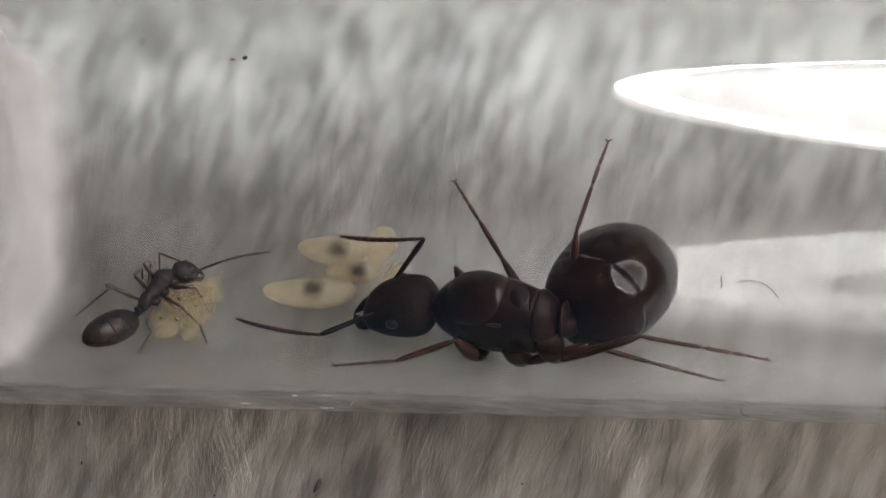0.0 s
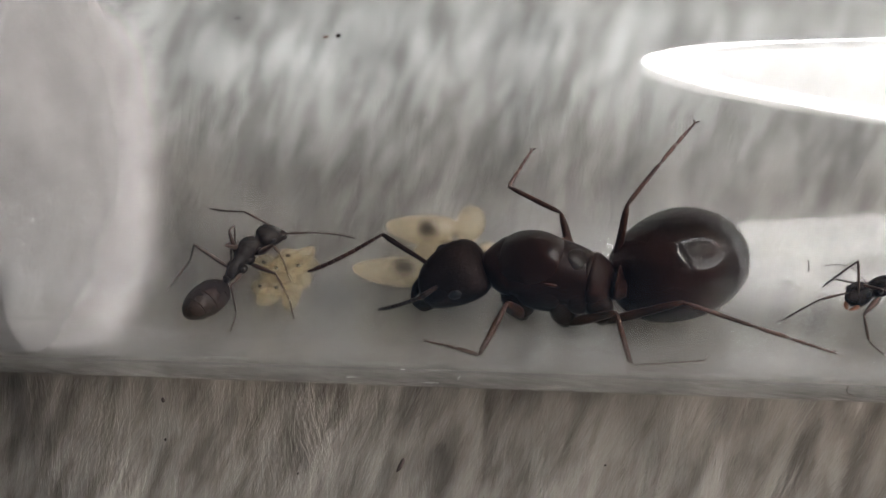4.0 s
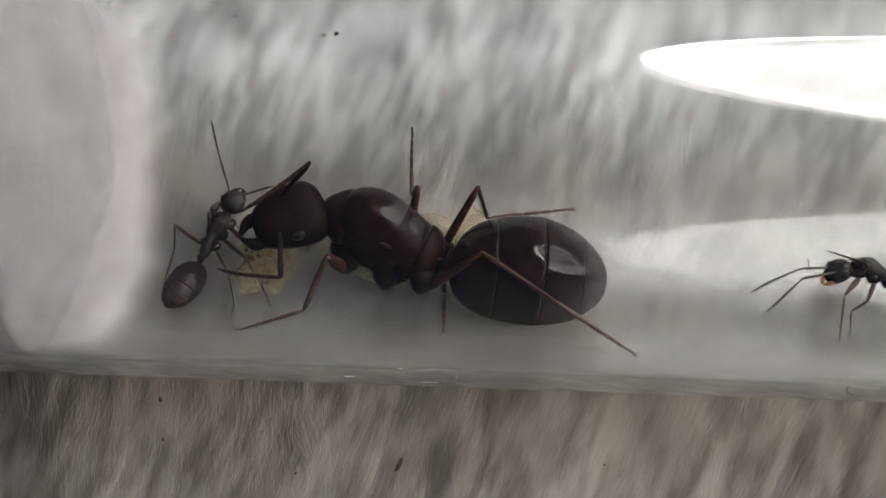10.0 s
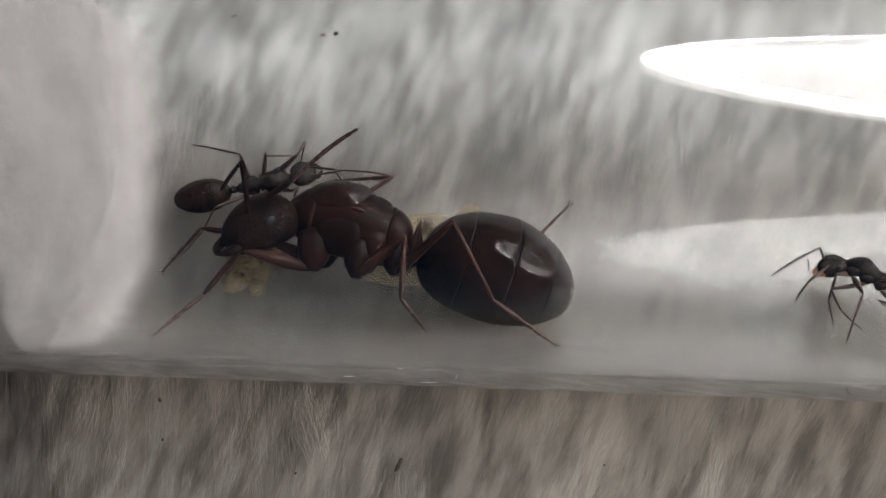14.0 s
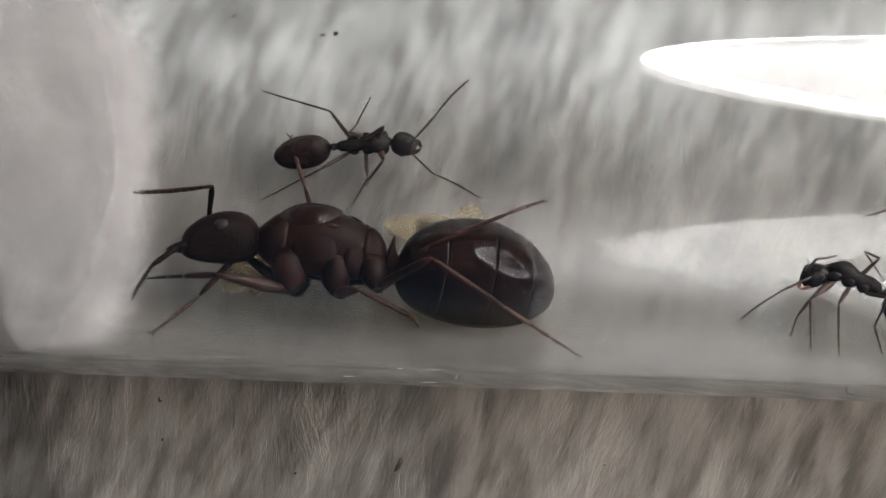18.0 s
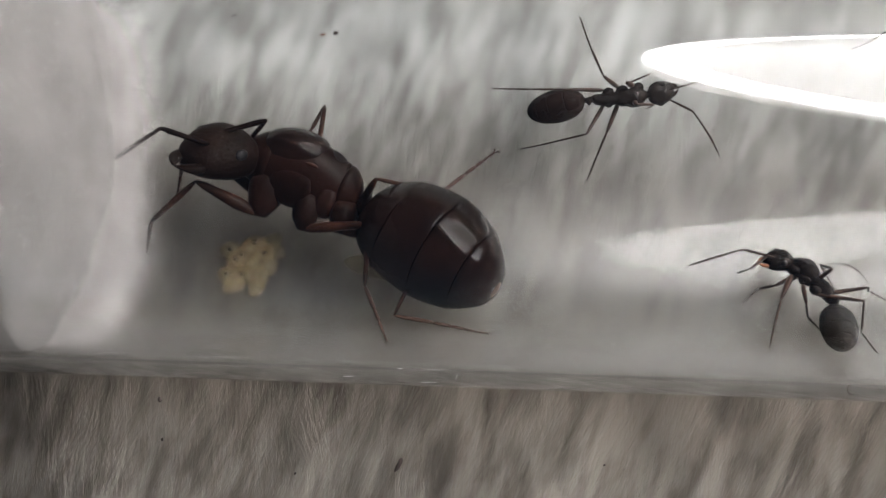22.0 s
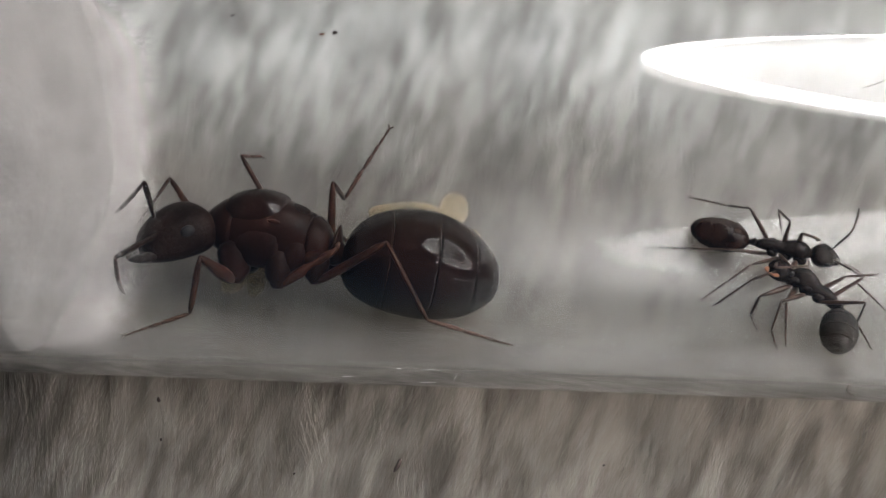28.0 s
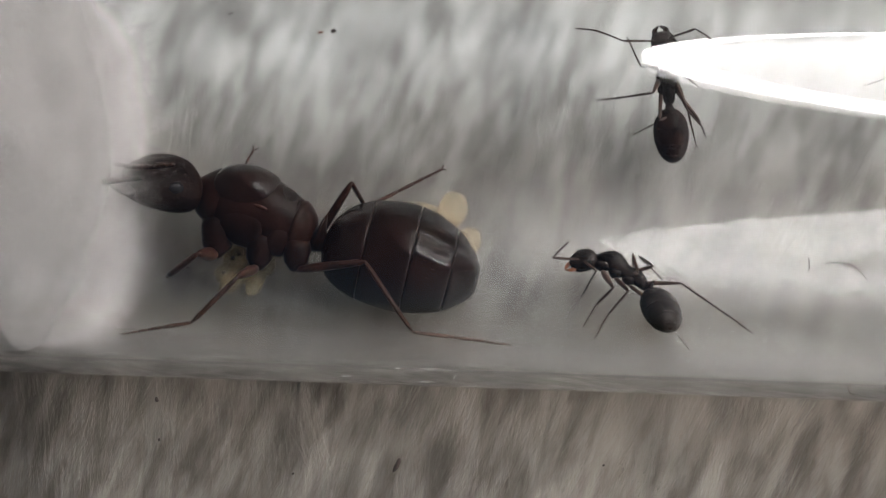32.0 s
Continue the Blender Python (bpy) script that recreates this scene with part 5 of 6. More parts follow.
NURSE["AL_elbow"] = [(0, -7.67, -2.07), (1, -6.97, -2.01), (2, -7.36, -2.03), (3, -7.09, -1.04), (3.5, -7.12, -1.65), (6, -8.13, -1.46), (7, -7.53, -0.92), (8, -7.28, -1.75), (9, -9.57, -2.14), (10, -8.20, 0.36), (11, -8.17, 1.17), (12, -4.97, 1.02), (13, -5.04, -0.45), (14, -4.04, -0.01), (17, -3.65, 1.02), (18, -0.28, 2.30), (19, 1.77, 2.36), (20, 4.31, 2.06), (21, 5.93, 4.00), (22, 8.69, 3.49), (23, 11.85, -1.07), (24, 12.37, -0.98), (25, 10.66, 3.52), (28, 14.25, -1.84), (31, 7.42, -0.91), (32, 5.92, 4.70)]
NURSE["AL_tip"] = [(0, -7.25, -3.40), (1, -7.87, -1.82), (2, -8.11, -2.05), (3, -6.53, -0.60), (3.5, -7.87, -1.62), (6, -10.15, -1.01), (7, -7.77, 0.36), (8, -7.87, -1.25), (9, -10.27, -2.11), (10, -8.62, 1.63), (11, -8.34, 2.78), (12, -3.16, 1.10), (13, -4.63, -0.83), (14, -3.42, -0.59), (17, -3.31, 1.55), (18, 1.10, 3.73), (19, 3.34, 3.66), (20, 5.46, 3.60), (21, 4.93, 4.70), (22, 9.78, 3.73), (23, 13.74, -1.00), (24, 12.93, -0.23), (25, 9.67, 4.92), (28, 14.78, -1.01), (31, 5.43, -1.28), (32, 5.04, 5.39)]
NURSE["AR_elbow"] = [(0, -4.30, -2.39), (1, -5.01, -2.01), (2, -5.40, -2.35), (3, -5.10, -2.76), (3.5, -4.63, -2.22), (6, -4.76, -2.77), (7, -5.40, -2.24), (8, -5.87, -2.72), (9, -7.81, -1.56), (10, -6.10, -0.65), (11, -7.06, -0.93), (12, -4.81, -0.85), (14, -3.22, 0.08), (17, -3.42, 0.02), (18, -0.15, -0.28), (19, 0.90, -0.04), (20, 5.13, 0.27), (21, 8.08, 3.12), (22, 8.49, 2.49), (23, 10.57, -2.27), (24, 12.38, -2.30), (25, 12.16, 2.71), (28, 14.27, -3.04), (31, 8.92, 1.06), (32, 8.17, 5.03)]
NURSE["AR_tip"] = [(0, -3.27, -2.31), (1, -2.81, -1.21), (2, -3.47, -2.59), (3, -3.10, -3.93), (3.5, -3.45, -2.54), (6, -4.09, -2.69), (7, -4.53, -1.94), (8, -6.02, -3.32), (9, -7.31, -1.13), (10, -5.67, -0.87), (11, -6.42, -1.10), (12, -4.58, -1.65), (14, -1.55, -0.32), (17, -3.00, -0.57), (18, 1.61, -1.14), (19, 2.13, -1.32), (20, 7.17, -0.06), (21, 9.76, 2.98), (22, 9.86, 0.28), (23, 11.01, -2.46), (24, 12.77, -2.88), (25, 12.78, 2.90), (28, 14.86, -3.42), (31, 8.28, 2.70), (32, 8.80, 5.51)]
NURSE["RF_knee"] = [(0, -5.71, -3.51), (1, -6.03, -3.41), (2, -6.23, -3.04), (3, -6.08, -2.95), (3.5, -6.03, -2.77), (6, -6.28, -3.36), (7, -6.67, -3.23), (8, -6.85, -2.85), (9, -7.45, -2.87), (10, -5.74, -3.70), (11, -7.54, -1.25), (12, -5.81, -1.19), (14, -5.42, -0.87), (17, -4.63, -0.43), (18, -2.21, 0.36), (19, -0.48, 0.42), (20, 2.48, 0.22), (21, 6.41, 2.23), (22, 6.56, 2.61), (23, 8.60, -1.42), (24, 10.40, -1.96), (25, 11.52, 0.70), (28, 12.27, -3.11), (31, 9.94, -0.42), (32, 8.23, 3.40)]
NURSE["RF_toe"] = [(0, -5.07, -4.51), (1, -5.15, -4.45), (2, -5.17, -4.24), (3, -5.25, -4.29), (3.5, -5.31, -4.17), (6, -6.23, -4.63), (7, -5.94, -3.76), (8, -6.01, -3.34), (9, -6.96, -3.16), (10, -7.37, -3.99), (11, -7.31, -1.93), (12, -6.93, -1.28), (14, -5.75, -1.66), (17, -4.94, -1.21), (18, -2.88, -0.51), (19, -0.41, -0.11), (20, 3.01, -0.84), (21, 5.59, 2.26), (22, 7.31, 2.71), (23, 8.77, -1.60), (24, 10.67, -2.56), (25, 11.99, -0.34), (28, 12.47, -3.54), (31, 9.29, 0.25), (32, 9.06, 3.46)]
NURSE["RM_knee"] = [(0, -5.91, -4.20), (1, -6.22, -4.22), (2, -6.06, -4.01), (3, -5.93, -3.87), (3.5, -5.88, -3.85), (6, -6.08, -4.27), (7, -6.54, -4.28), (8, -6.59, -4.16), (9, -6.66, -3.92), (10, -6.75, -3.54), (11, -7.90, -2.59), (12, -7.22, -1.34), (14, -6.43, -1.11), (17, -5.84, -0.68), (18, -2.80, -0.17), (19, -1.29, 0.29), (20, 0.95, 0.16), (21, 5.40, 0.92), (22, 5.67, 1.53), (23, 7.79, -0.84), (24, 9.09, -2.01), (25, 10.35, -0.56), (28, 10.27, -3.18), (31, 11.56, -0.87), (32, 8.51, 2.32)]
NURSE["RM_toe"] = [(0, -4.93, -5.53), (1, -5.44, -5.48), (2, -5.18, -5.38), (3, -5.18, -5.39), (3.5, -5.07, -5.49), (6, -5.45, -5.45), (7, -5.54, -5.41), (8, -5.60, -5.40), (9, -5.67, -5.37), (10, -5.95, -5.11), (11, -8.00, -3.20), (12, -7.59, -2.14), (14, -6.97, -2.12), (17, -5.96, -1.67), (18, -3.37, -1.20), (19, -0.99, -0.45), (20, -0.36, -0.42), (21, 5.20, -0.30), (22, 5.20, -0.13), (23, 6.78, -1.35), (24, 7.91, -2.66), (25, 10.44, -2.69), (28, 8.84, -4.64), (31, 11.19, -1.36), (32, 9.50, 1.71)]
NURSE["RH_knee"] = [(0, -6.90, -4.65), (2, -7.35, -4.42), (3, -7.24, -4.43), (3.5, -7.27, -4.27), (6, -7.35, -4.49), (7, -7.44, -4.66), (8, -7.45, -4.68), (9, -7.63, -4.51), (10, -7.44, -3.95), (11, -7.73, -3.96), (12, -8.13, -1.37), (13, -8.28, -1.89), (14, -8.21, -1.58), (17, -7.45, -0.94), (18, -4.44, -0.02), (19, -2.22, 0.66), (20, -0.08, 0.53), (21, 3.77, 0.97), (22, 4.96, 1.54), (23, 7.18, -0.66), (24, 8.69, -1.82), (25, 9.33, -1.10), (28, 10.16, -2.49), (31, 11.76, -0.86), (32, 8.95, 2.05)]
NURSE["RH_toe"] = [(0, -7.11, -5.87), (2, -7.26, -5.90), (3, -7.12, -6.04), (3.5, -7.13, -5.98), (6, -7.26, -6.01), (7, -7.22, -6.00), (8, -7.19, -6.09), (9, -7.22, -6.01), (10, -7.21, -5.68), (11, -7.20, -5.65), (12, -9.45, -3.45), (13, -9.41, -3.35), (14, -9.52, -3.56), (17, -9.35, -3.04), (18, -6.92, -1.32), (19, -4.30, -0.50), (20, -2.88, 0.79), (21, 1.81, 0.64), (22, 2.63, 1.00), (23, 4.17, -1.19), (24, 7.48, -2.88), (25, 7.09, -2.80), (28, 7.10, -2.53), (31, 12.47, -1.63), (32, 9.22, 1.30)]
NURSE["LH_knee"] = [(0, -8.48, -3.46), (1, -8.55, -3.47), (2, -8.79, -3.46), (3, -8.91, -3.35), (3.5, -8.78, -2.87), (6, -9.07, -3.28), (7, -9.02, -3.40), (8, -9.09, -3.13), (9, -8.94, -3.81), (10, -9.41, -2.24), (11, -9.06, -2.83), (12, -9.03, 0.17), (13, -7.00, 0.14), (14, -7.31, 0.39), (17, -6.94, 0.75), (18, -4.16, 2.08), (19, -2.15, 2.14), (20, 0.16, 2.41), (21, 3.98, 2.44), (22, 4.21, 3.09), (23, 6.67, 1.54), (24, 8.58, 0.42), (25, 8.34, 1.16), (28, 10.96, -0.94), (31, 11.42, -3.37), (32, 7.45, 2.00)]
NURSE["LH_toe"] = [(0, -9.84, -4.73), (1, -9.91, -4.84), (2, -9.76, -4.68), (3, -9.83, -4.69), (3.5, -9.80, -4.71), (6, -9.86, -4.46), (7, -9.80, -4.35), (8, -9.83, -4.27), (9, -9.79, -4.46), (10, -9.88, -4.57), (11, -9.74, -4.27), (12, -10.52, -0.87), (13, -9.43, 0.84), (14, -9.43, 0.84), (17, -9.43, 0.84), (18, -6.88, 2.90), (19, -4.27, 3.77), (20, -2.85, 3.26), (21, 1.17, 3.25), (22, 1.21, 3.20), (23, 4.05, 3.17), (24, 5.65, 1.44), (25, 5.67, 1.43), (28, 8.99, -0.54), (31, 11.93, -4.98), (32, 6.90, 1.67)]
NURSE["LM_knee"] = [(0, -7.57, -3.11), (2, -7.85, -2.69), (3, -7.63, -2.40), (3.5, -7.61, -2.36), (6, -7.75, -2.47), (7, -8.07, -2.57), (8, -8.27, -2.44), (9, -9.08, -3.23), (10, -8.31, -1.79), (11, -8.95, -1.40), (12, -7.54, 0.08), (13, -6.48, -0.09), (14, -6.43, 0.48), (17, -6.09, 0.64), (18, -3.45, 1.32), (19, -1.55, 2.26), (20, 1.81, 1.59), (21, 4.74, 2.83), (22, 5.39, 3.57), (23, 8.66, 0.61), (24, 9.81, 0.06), (25, 9.63, 1.44), (28, 12.26, -1.40), (31, 10.00, -2.14), (32, 7.13, 2.93)]
NURSE["LM_toe"] = [(0, -7.63, -3.95), (2, -7.84, -3.52), (3, -7.61, -3.32), (3.5, -7.58, -3.34), (6, -7.93, -3.18), (7, -8.18, -3.18), (8, -8.34, -3.21), (9, -9.74, -4.27), (10, -8.50, -2.60), (11, -10.45, -2.70), (12, -8.52, 1.25), (13, -6.48, 0.21), (14, -5.54, 0.56), (17, -6.07, 1.16), (18, -2.85, 2.77), (19, -2.13, 3.65), (20, 0.86, 3.24), (21, 4.35, 5.30), (22, 4.43, 5.53), (23, 8.89, 1.79), (24, 8.92, 1.76), (25, 9.18, 1.81), (28, 12.42, -1.89), (31, 8.73, -3.10), (32, 4.85, 2.75)]
NURSE["LF_knee"] = [(0, -7.33, -2.70), (6, -8.25, -3.39), (7, -8.53, -3.78), (9, -9.40, -3.14), (10, -8.23, -1.58), (11, -9.68, -1.22), (12, -6.68, 0.01), (13, -5.86, -0.27), (14, -5.31, 0.52), (18, -2.24, 1.56), (19, -0.03, 2.15), (20, 2.33, 1.41), (21, 5.68, 3.22), (22, 6.16, 3.33), (23, 9.71, -0.26), (24, 10.74, -0.69), (25, 10.17, 2.04), (28, 12.64, -1.80), (31, 9.12, -1.77), (32, 6.87, 3.79)]
NURSE["LF_toe"] = [(0, -7.53, -3.75), (6, -8.03, -4.20), (7, -8.51, -4.21), (9, -10.75, -3.33), (10, -8.54, -2.18), (11, -10.36, -1.19), (12, -7.28, -0.66), (13, -5.62, -0.18), (14, -5.42, 0.04), (18, -2.93, 1.16), (19, 0.87, 2.10), (20, 1.15, 1.50), (21, 5.55, 2.65), (22, 7.43, 4.04), (23, 10.44, -0.70), (24, 10.76, -1.20), (25, 10.38, 3.26), (28, 13.66, -2.06), (31, 9.27, -2.67), (32, 6.22, 4.96)]
GUARD = {}
GUARD["brow"] = [(0, 21.16, -3.85), (2.5, 16.73, -4.77), (3, 14.90, -4.96), (3.5, 14.43, -4.54), (6, 13.96, -3.74), (7, 14.02, -2.95), (8, 13.53, -4.43), (9, 13.29, -3.87), (10, 13.19, -3.77), (11, 12.96, -4.26), (12, 13.23, -5.06), (13, 12.87, -3.59), (14, 12.89, -3.30), (17, 12.84, -3.09), (18, 12.47, -3.90), (19, 12.22, -4.10), (20, 11.62, -3.44), (21, 11.29, -3.45), (22, 10.82, -2.86), (23, 10.77, -3.17), (24, 11.62, -3.33), (25, 11.89, -3.24), (27.5, 11.03, -2.87), (28, 11.50, -3.15), (28.5, 11.26, -3.36), (29, 9.67, -4.37), (29.2, 8.82, -4.39), (29.4, 8.12, -4.39), (29.6, 6.98, -4.14), (29.8, 6.33, -3.77)] + [(30, 5.45, -3.58), (30.6, 5.01, -3.03), (31, 4.55, -3.13), (32, 3.92, -3.53)]
GUARD["neck"] = [(0, 22.05, -3.43), (2.5, 17.62, -3.99), (3, 15.70, -4.01), (3.5, 15.25, -3.75), (6, 15.10, -2.90), (7, 15.48, -2.50), (8, 14.51, -3.23), (9, 14.57, -2.83), (10, 14.55, -2.83), (11, 14.31, -3.04), (12, 14.18, -3.74), (13, 14.31, -3.05), (14, 14.36, -2.74), (17, 14.33, -2.33), (18, 13.62, -2.97), (19, 13.47, -3.27), (20, 13.18, -3.18), (21, 12.37, -3.21), (22, 12.44, -2.70), (23, 12.29, -2.92), (24, 12.50, -2.90), (25, 12.72, -2.81), (27.5, 12.20, -2.93), (28, 12.45, -3.31), (28.5, 12.33, -3.42), (29, 11.00, -3.56), (29.2, 9.96, -3.87), (29.4, 9.14, -4.07), (29.6, 7.87, -4.01), (29.8, 7.42, -3.65)] + [(30, 6.66, -3.30), (30.6, 6.19, -3.15), (31, 6.15, -2.97), (32, 5.54, -2.88)]
GUARD["waist"] = [(0, 23.55, -3.79), (2.5, 19.09, -4.32), (3, 17.13, -4.34), (3.5, 16.85, -4.08), (6, 16.94, -3.34), (7, 17.19, -3.15), (8, 16.40, -3.76), (9, 16.44, -3.57), (10, 16.42, -3.56), (11, 16.16, -3.77), (12, 16.12, -3.96), (13, 16.16, -3.77), (14, 16.16, -3.77), (17, 16.01, -3.68), (18, 15.56, -3.79), (19, 15.10, -4.28), (20, 14.93, -4.19), (21, 13.80, -4.32), (22, 13.73, -4.23), (23, 13.57, -4.33), (24, 13.59, -4.32), (25, 13.82, -4.24), (27.5, 13.48, -4.06), (28, 13.62, -4.24), (28.5, 13.52, -4.24), (29, 12.82, -4.27), (29.2, 11.48, -4.39), (29.4, 10.46, -4.59), (29.6, 9.62, -4.61), (29.8, 8.98, -4.46)] + [(30, 8.41, -4.40), (30.6, 7.62, -4.26), (31, 7.54, -4.10), (32, 7.26, -3.90)]
GUARD["tail"] = [(0, 24.87, -4.51), (2.5, 20.32, -5.02), (3, 18.52, -5.12), (3.5, 18.12, -5.14), (6, 18.79, -4.06), (7, 18.91, -4.27), (8, 17.86, -5.01), (9, 17.84, -5.02), (10, 17.83, -5.01), (11, 17.49, -5.20), (12, 17.51, -5.20), (13, 17.49, -5.20), (14, 17.49, -5.20), (17, 17.32, -5.20), (18, 16.55, -5.39), (19, 14.59, -6.11), (20, 14.68, -6.02), (21, 13.85, -5.92), (22, 13.47, -5.87), (23, 13.26, -5.85), (24, 13.24, -5.91), (25, 13.74, -5.91), (27.5, 13.19, -5.98), (28, 13.19, -5.98), (28.5, 13.19, -5.98), (29, 12.82, -5.94), (29.2, 12.39, -5.84), (29.4, 11.74, -5.85), (29.6, 10.83, -5.52), (29.8, 10.27, -5.39)] + [(30, 9.53, -5.57), (30.6, 8.25, -5.40), (31, 7.85, -5.35), (32, 7.75, -5.34)]
GUARD["AL_elbow"] = [(3, 15.48, -2.92), (3.5, 14.75, -2.56), (6, 13.04, -3.45), (7, 13.74, -3.44), (8, 13.23, -4.87), (9, 12.84, -4.22), (10, 12.58, -3.47), (11, 12.92, -4.56), (12, 12.70, -4.31), (13, 12.63, -3.67), (14, 12.88, -3.47), (17, 12.80, -3.47), (18, 11.98, -3.88), (19, 12.14, -4.24), (20, 11.79, -3.50), (21, 9.94, -2.68), (22, 10.17, -2.37), (23, 9.73, -2.60), (24, 10.48, -3.06), (25, 10.94, -2.67), (28, 10.80, -3.54), (29, 9.13, -3.98), (30, 4.15, -3.50), (31, 4.50, -3.98), (32, 3.96, -3.03)]
GUARD["AL_tip"] = [(3, 13.89, -4.59), (3.5, 14.26, -3.38), (6, 11.64, -4.79), (7, 12.70, -5.00), (8, 13.01, -5.97), (9, 11.91, -5.74), (10, 12.14, -4.25), (11, 12.94, -4.41), (12, 12.00, -4.78), (13, 12.53, -4.24), (14, 12.90, -4.05), (17, 12.78, -3.86), (18, 10.57, -5.69), (19, 11.97, -4.44), (20, 12.02, -3.70), (21, 7.81, -2.15), (22, 7.86, -3.48), (23, 7.95, -2.90), (24, 9.59, -3.96), (25, 10.37, -3.57), (28, 10.08, -4.33), (29, 7.39, -5.43), (30, 1.70, -4.03), (31, 2.76, -5.44), (32, 4.39, -2.61)]
GUARD["LF_knee"] = [(3, 15.68, -4.42), (3.5, 14.30, -4.81), (6, 14.67, -3.87), (7, 15.01, -3.78), (8, 14.35, -3.89), (9, 14.16, -4.08), (10, 13.98, -3.99), (11, 13.92, -3.91), (12, 13.62, -4.54), (13, 14.19, -3.71), (14, 14.51, -3.89), (17, 14.34, -3.61), (18, 12.73, -4.22), (19, 12.44, -4.23), (20, 12.41, -4.28), (21, 10.97, -4.28), (22, 11.75, -4.25), (23, 11.73, -4.17), (24, 11.58, -4.16), (25, 11.48, -4.18), (28, 10.90, -4.19), (29, 10.67, -4.29), (30, 6.11, -4.25), (31, 6.34, -3.92), (32, 5.93, -4.01)]
GUARD["LF_toe"] = [(3, 14.74, -5.82), (3.5, 15.05, -5.98), (6, 13.58, -6.25), (7, 13.48, -6.26), (8, 13.61, -6.25), (9, 13.06, -6.20), (10, 13.04, -6.20), (11, 13.04, -6.20), (12, 13.35, -6.13), (13, 13.18, -6.18), (14, 13.18, -6.18), (17, 13.20, -6.17), (18, 12.45, -5.96), (19, 12.47, -5.93), (20, 12.31, -6.01), (21, 10.12, -5.42), (22, 10.99, -6.00), (23, 10.87, -6.05), (24, 11.64, -5.27), (25, 10.94, -6.05), (28, 10.91, -5.39), (29, 9.75, -6.01), (30, 4.86, -5.52), (31, 4.95, -5.48), (32, 4.94, -5.47)]
GUARD["AR_elbow"] = [(6, 13.18, -3.64), (7, 15.11, -2.00), (8, 13.71, -2.45), (9, 13.00, -3.46), (10, 12.67, -3.08), (11, 13.07, -3.07), (12, 12.59, -3.85), (13, 12.73, -1.99), (14, 13.19, -2.37), (17, 12.55, -3.28), (18, 12.93, -2.78), (19, 11.24, -2.74), (20, 10.71, -2.92), (21, 13.09, -2.97), (22, 10.87, -3.14), (23, 10.78, -3.54), (24, 12.81, -1.98), (25, 11.58, -3.52), (29, 10.27, -3.18), (30, 6.70, -2.43), (31, 5.53, -3.38), (32, 5.32, -3.37)]
GUARD["AR_tip"] = [(6, 12.51, -4.41), (7, 15.96, -1.97), (8, 12.04, -3.69), (9, 13.24, -4.22), (10, 11.12, -4.10), (11, 11.49, -5.11), (12, 10.81, -5.86), (13, 10.88, -3.45), (14, 11.26, -3.72), (17, 11.32, -4.80), (18, 13.84, -2.55), (19, 9.52, -3.29), (20, 10.02, -3.28), (21, 12.75, -3.09), (22, 10.90, -3.34), (23, 10.81, -3.74), (24, 13.39, -1.96), (25, 11.47, -3.92), (29, 11.18, -2.85), (30, 5.79, -2.42), (31, 5.68, -4.14), (32, 5.24, -4.14)]
GUARD["LM_knee"] = [(6, 15.93, -4.11), (7, 15.83, -4.30), (8, 14.90, -4.50), (9, 15.04, -4.50), (10, 14.69, -4.15), (11, 13.31, -5.22), (12, 14.28, -4.77), (13, 13.51, -4.20), (14, 13.46, -3.83), (17, 15.20, -4.14), (18, 13.66, -4.28), (19, 13.57, -4.28), (20, 13.37, -4.55), (21, 11.59, -4.17), (22, 12.49, -4.31), (23, 12.66, -4.32), (24, 11.19, -4.17), (25, 12.43, -4.42), (28, 11.65, -4.26), (29, 11.76, -4.60), (30, 7.87, -4.71), (31, 6.70, -4.09), (32, 6.40, -4.09)]
GUARD["LM_toe"] = [(6, 15.34, -6.14), (7, 15.14, -6.16), (8, 15.08, -5.35), (9, 15.37, -5.34), (10, 14.15, -5.38), (11, 14.98, -5.89), (12, 14.07, -5.38), (13, 15.20, -5.61), (14, 14.59, -5.28), (17, 14.99, -6.01), (18, 13.18, -6.17), (19, 13.14, -6.20), (20, 13.14, -6.20), (21, 10.89, -6.00), (22, 13.27, -5.58), (23, 13.12, -5.24), (24, 10.98, -5.99), (25, 12.25, -5.91), (28, 11.30, -5.96), (29, 11.59, -6.24), (30, 7.91, -6.25), (31, 4.91, -6.08), (32, 5.26, -5.83)]
GUARD["RF_knee"] = [(14, 13.83, -3.24), (17, 13.55, -3.25), (18, 12.53, -4.23), (21, 11.91, -4.33), (22, 11.29, -3.90), (23, 11.55, -3.61), (28, 11.90, -4.34), (29, 12.26, -2.52), (30, 7.93, -3.24), (31, 7.28, -3.51), (32, 6.87, -3.51)]
GUARD["RF_toe"] = [(14, 13.67, -5.13), (17, 14.33, -5.01), (18, 12.03, -5.53), (21, 11.64, -5.28), (22, 10.67, -4.47), (23, 10.91, -4.18), (28, 11.39, -6.18), (29, 9.49, -2.31), (30, 7.99, -3.67), (31, 7.33, -3.95), (32, 6.91, -3.95)]
GUARD["LH_knee"] = [(18, 15.07, -3.96), (19, 13.91, -4.36), (20, 13.91, -4.36), (21, 14.49, -4.16), (22, 14.53, -4.16), (23, 14.43, -4.17), (24, 14.44, -4.16), (25, 14.57, -4.17), (28, 14.38, -4.17), (29, 13.50, -4.55), (30, 7.97, -4.71), (31, 7.98, -5.26), (32, 7.73, -5.25)]
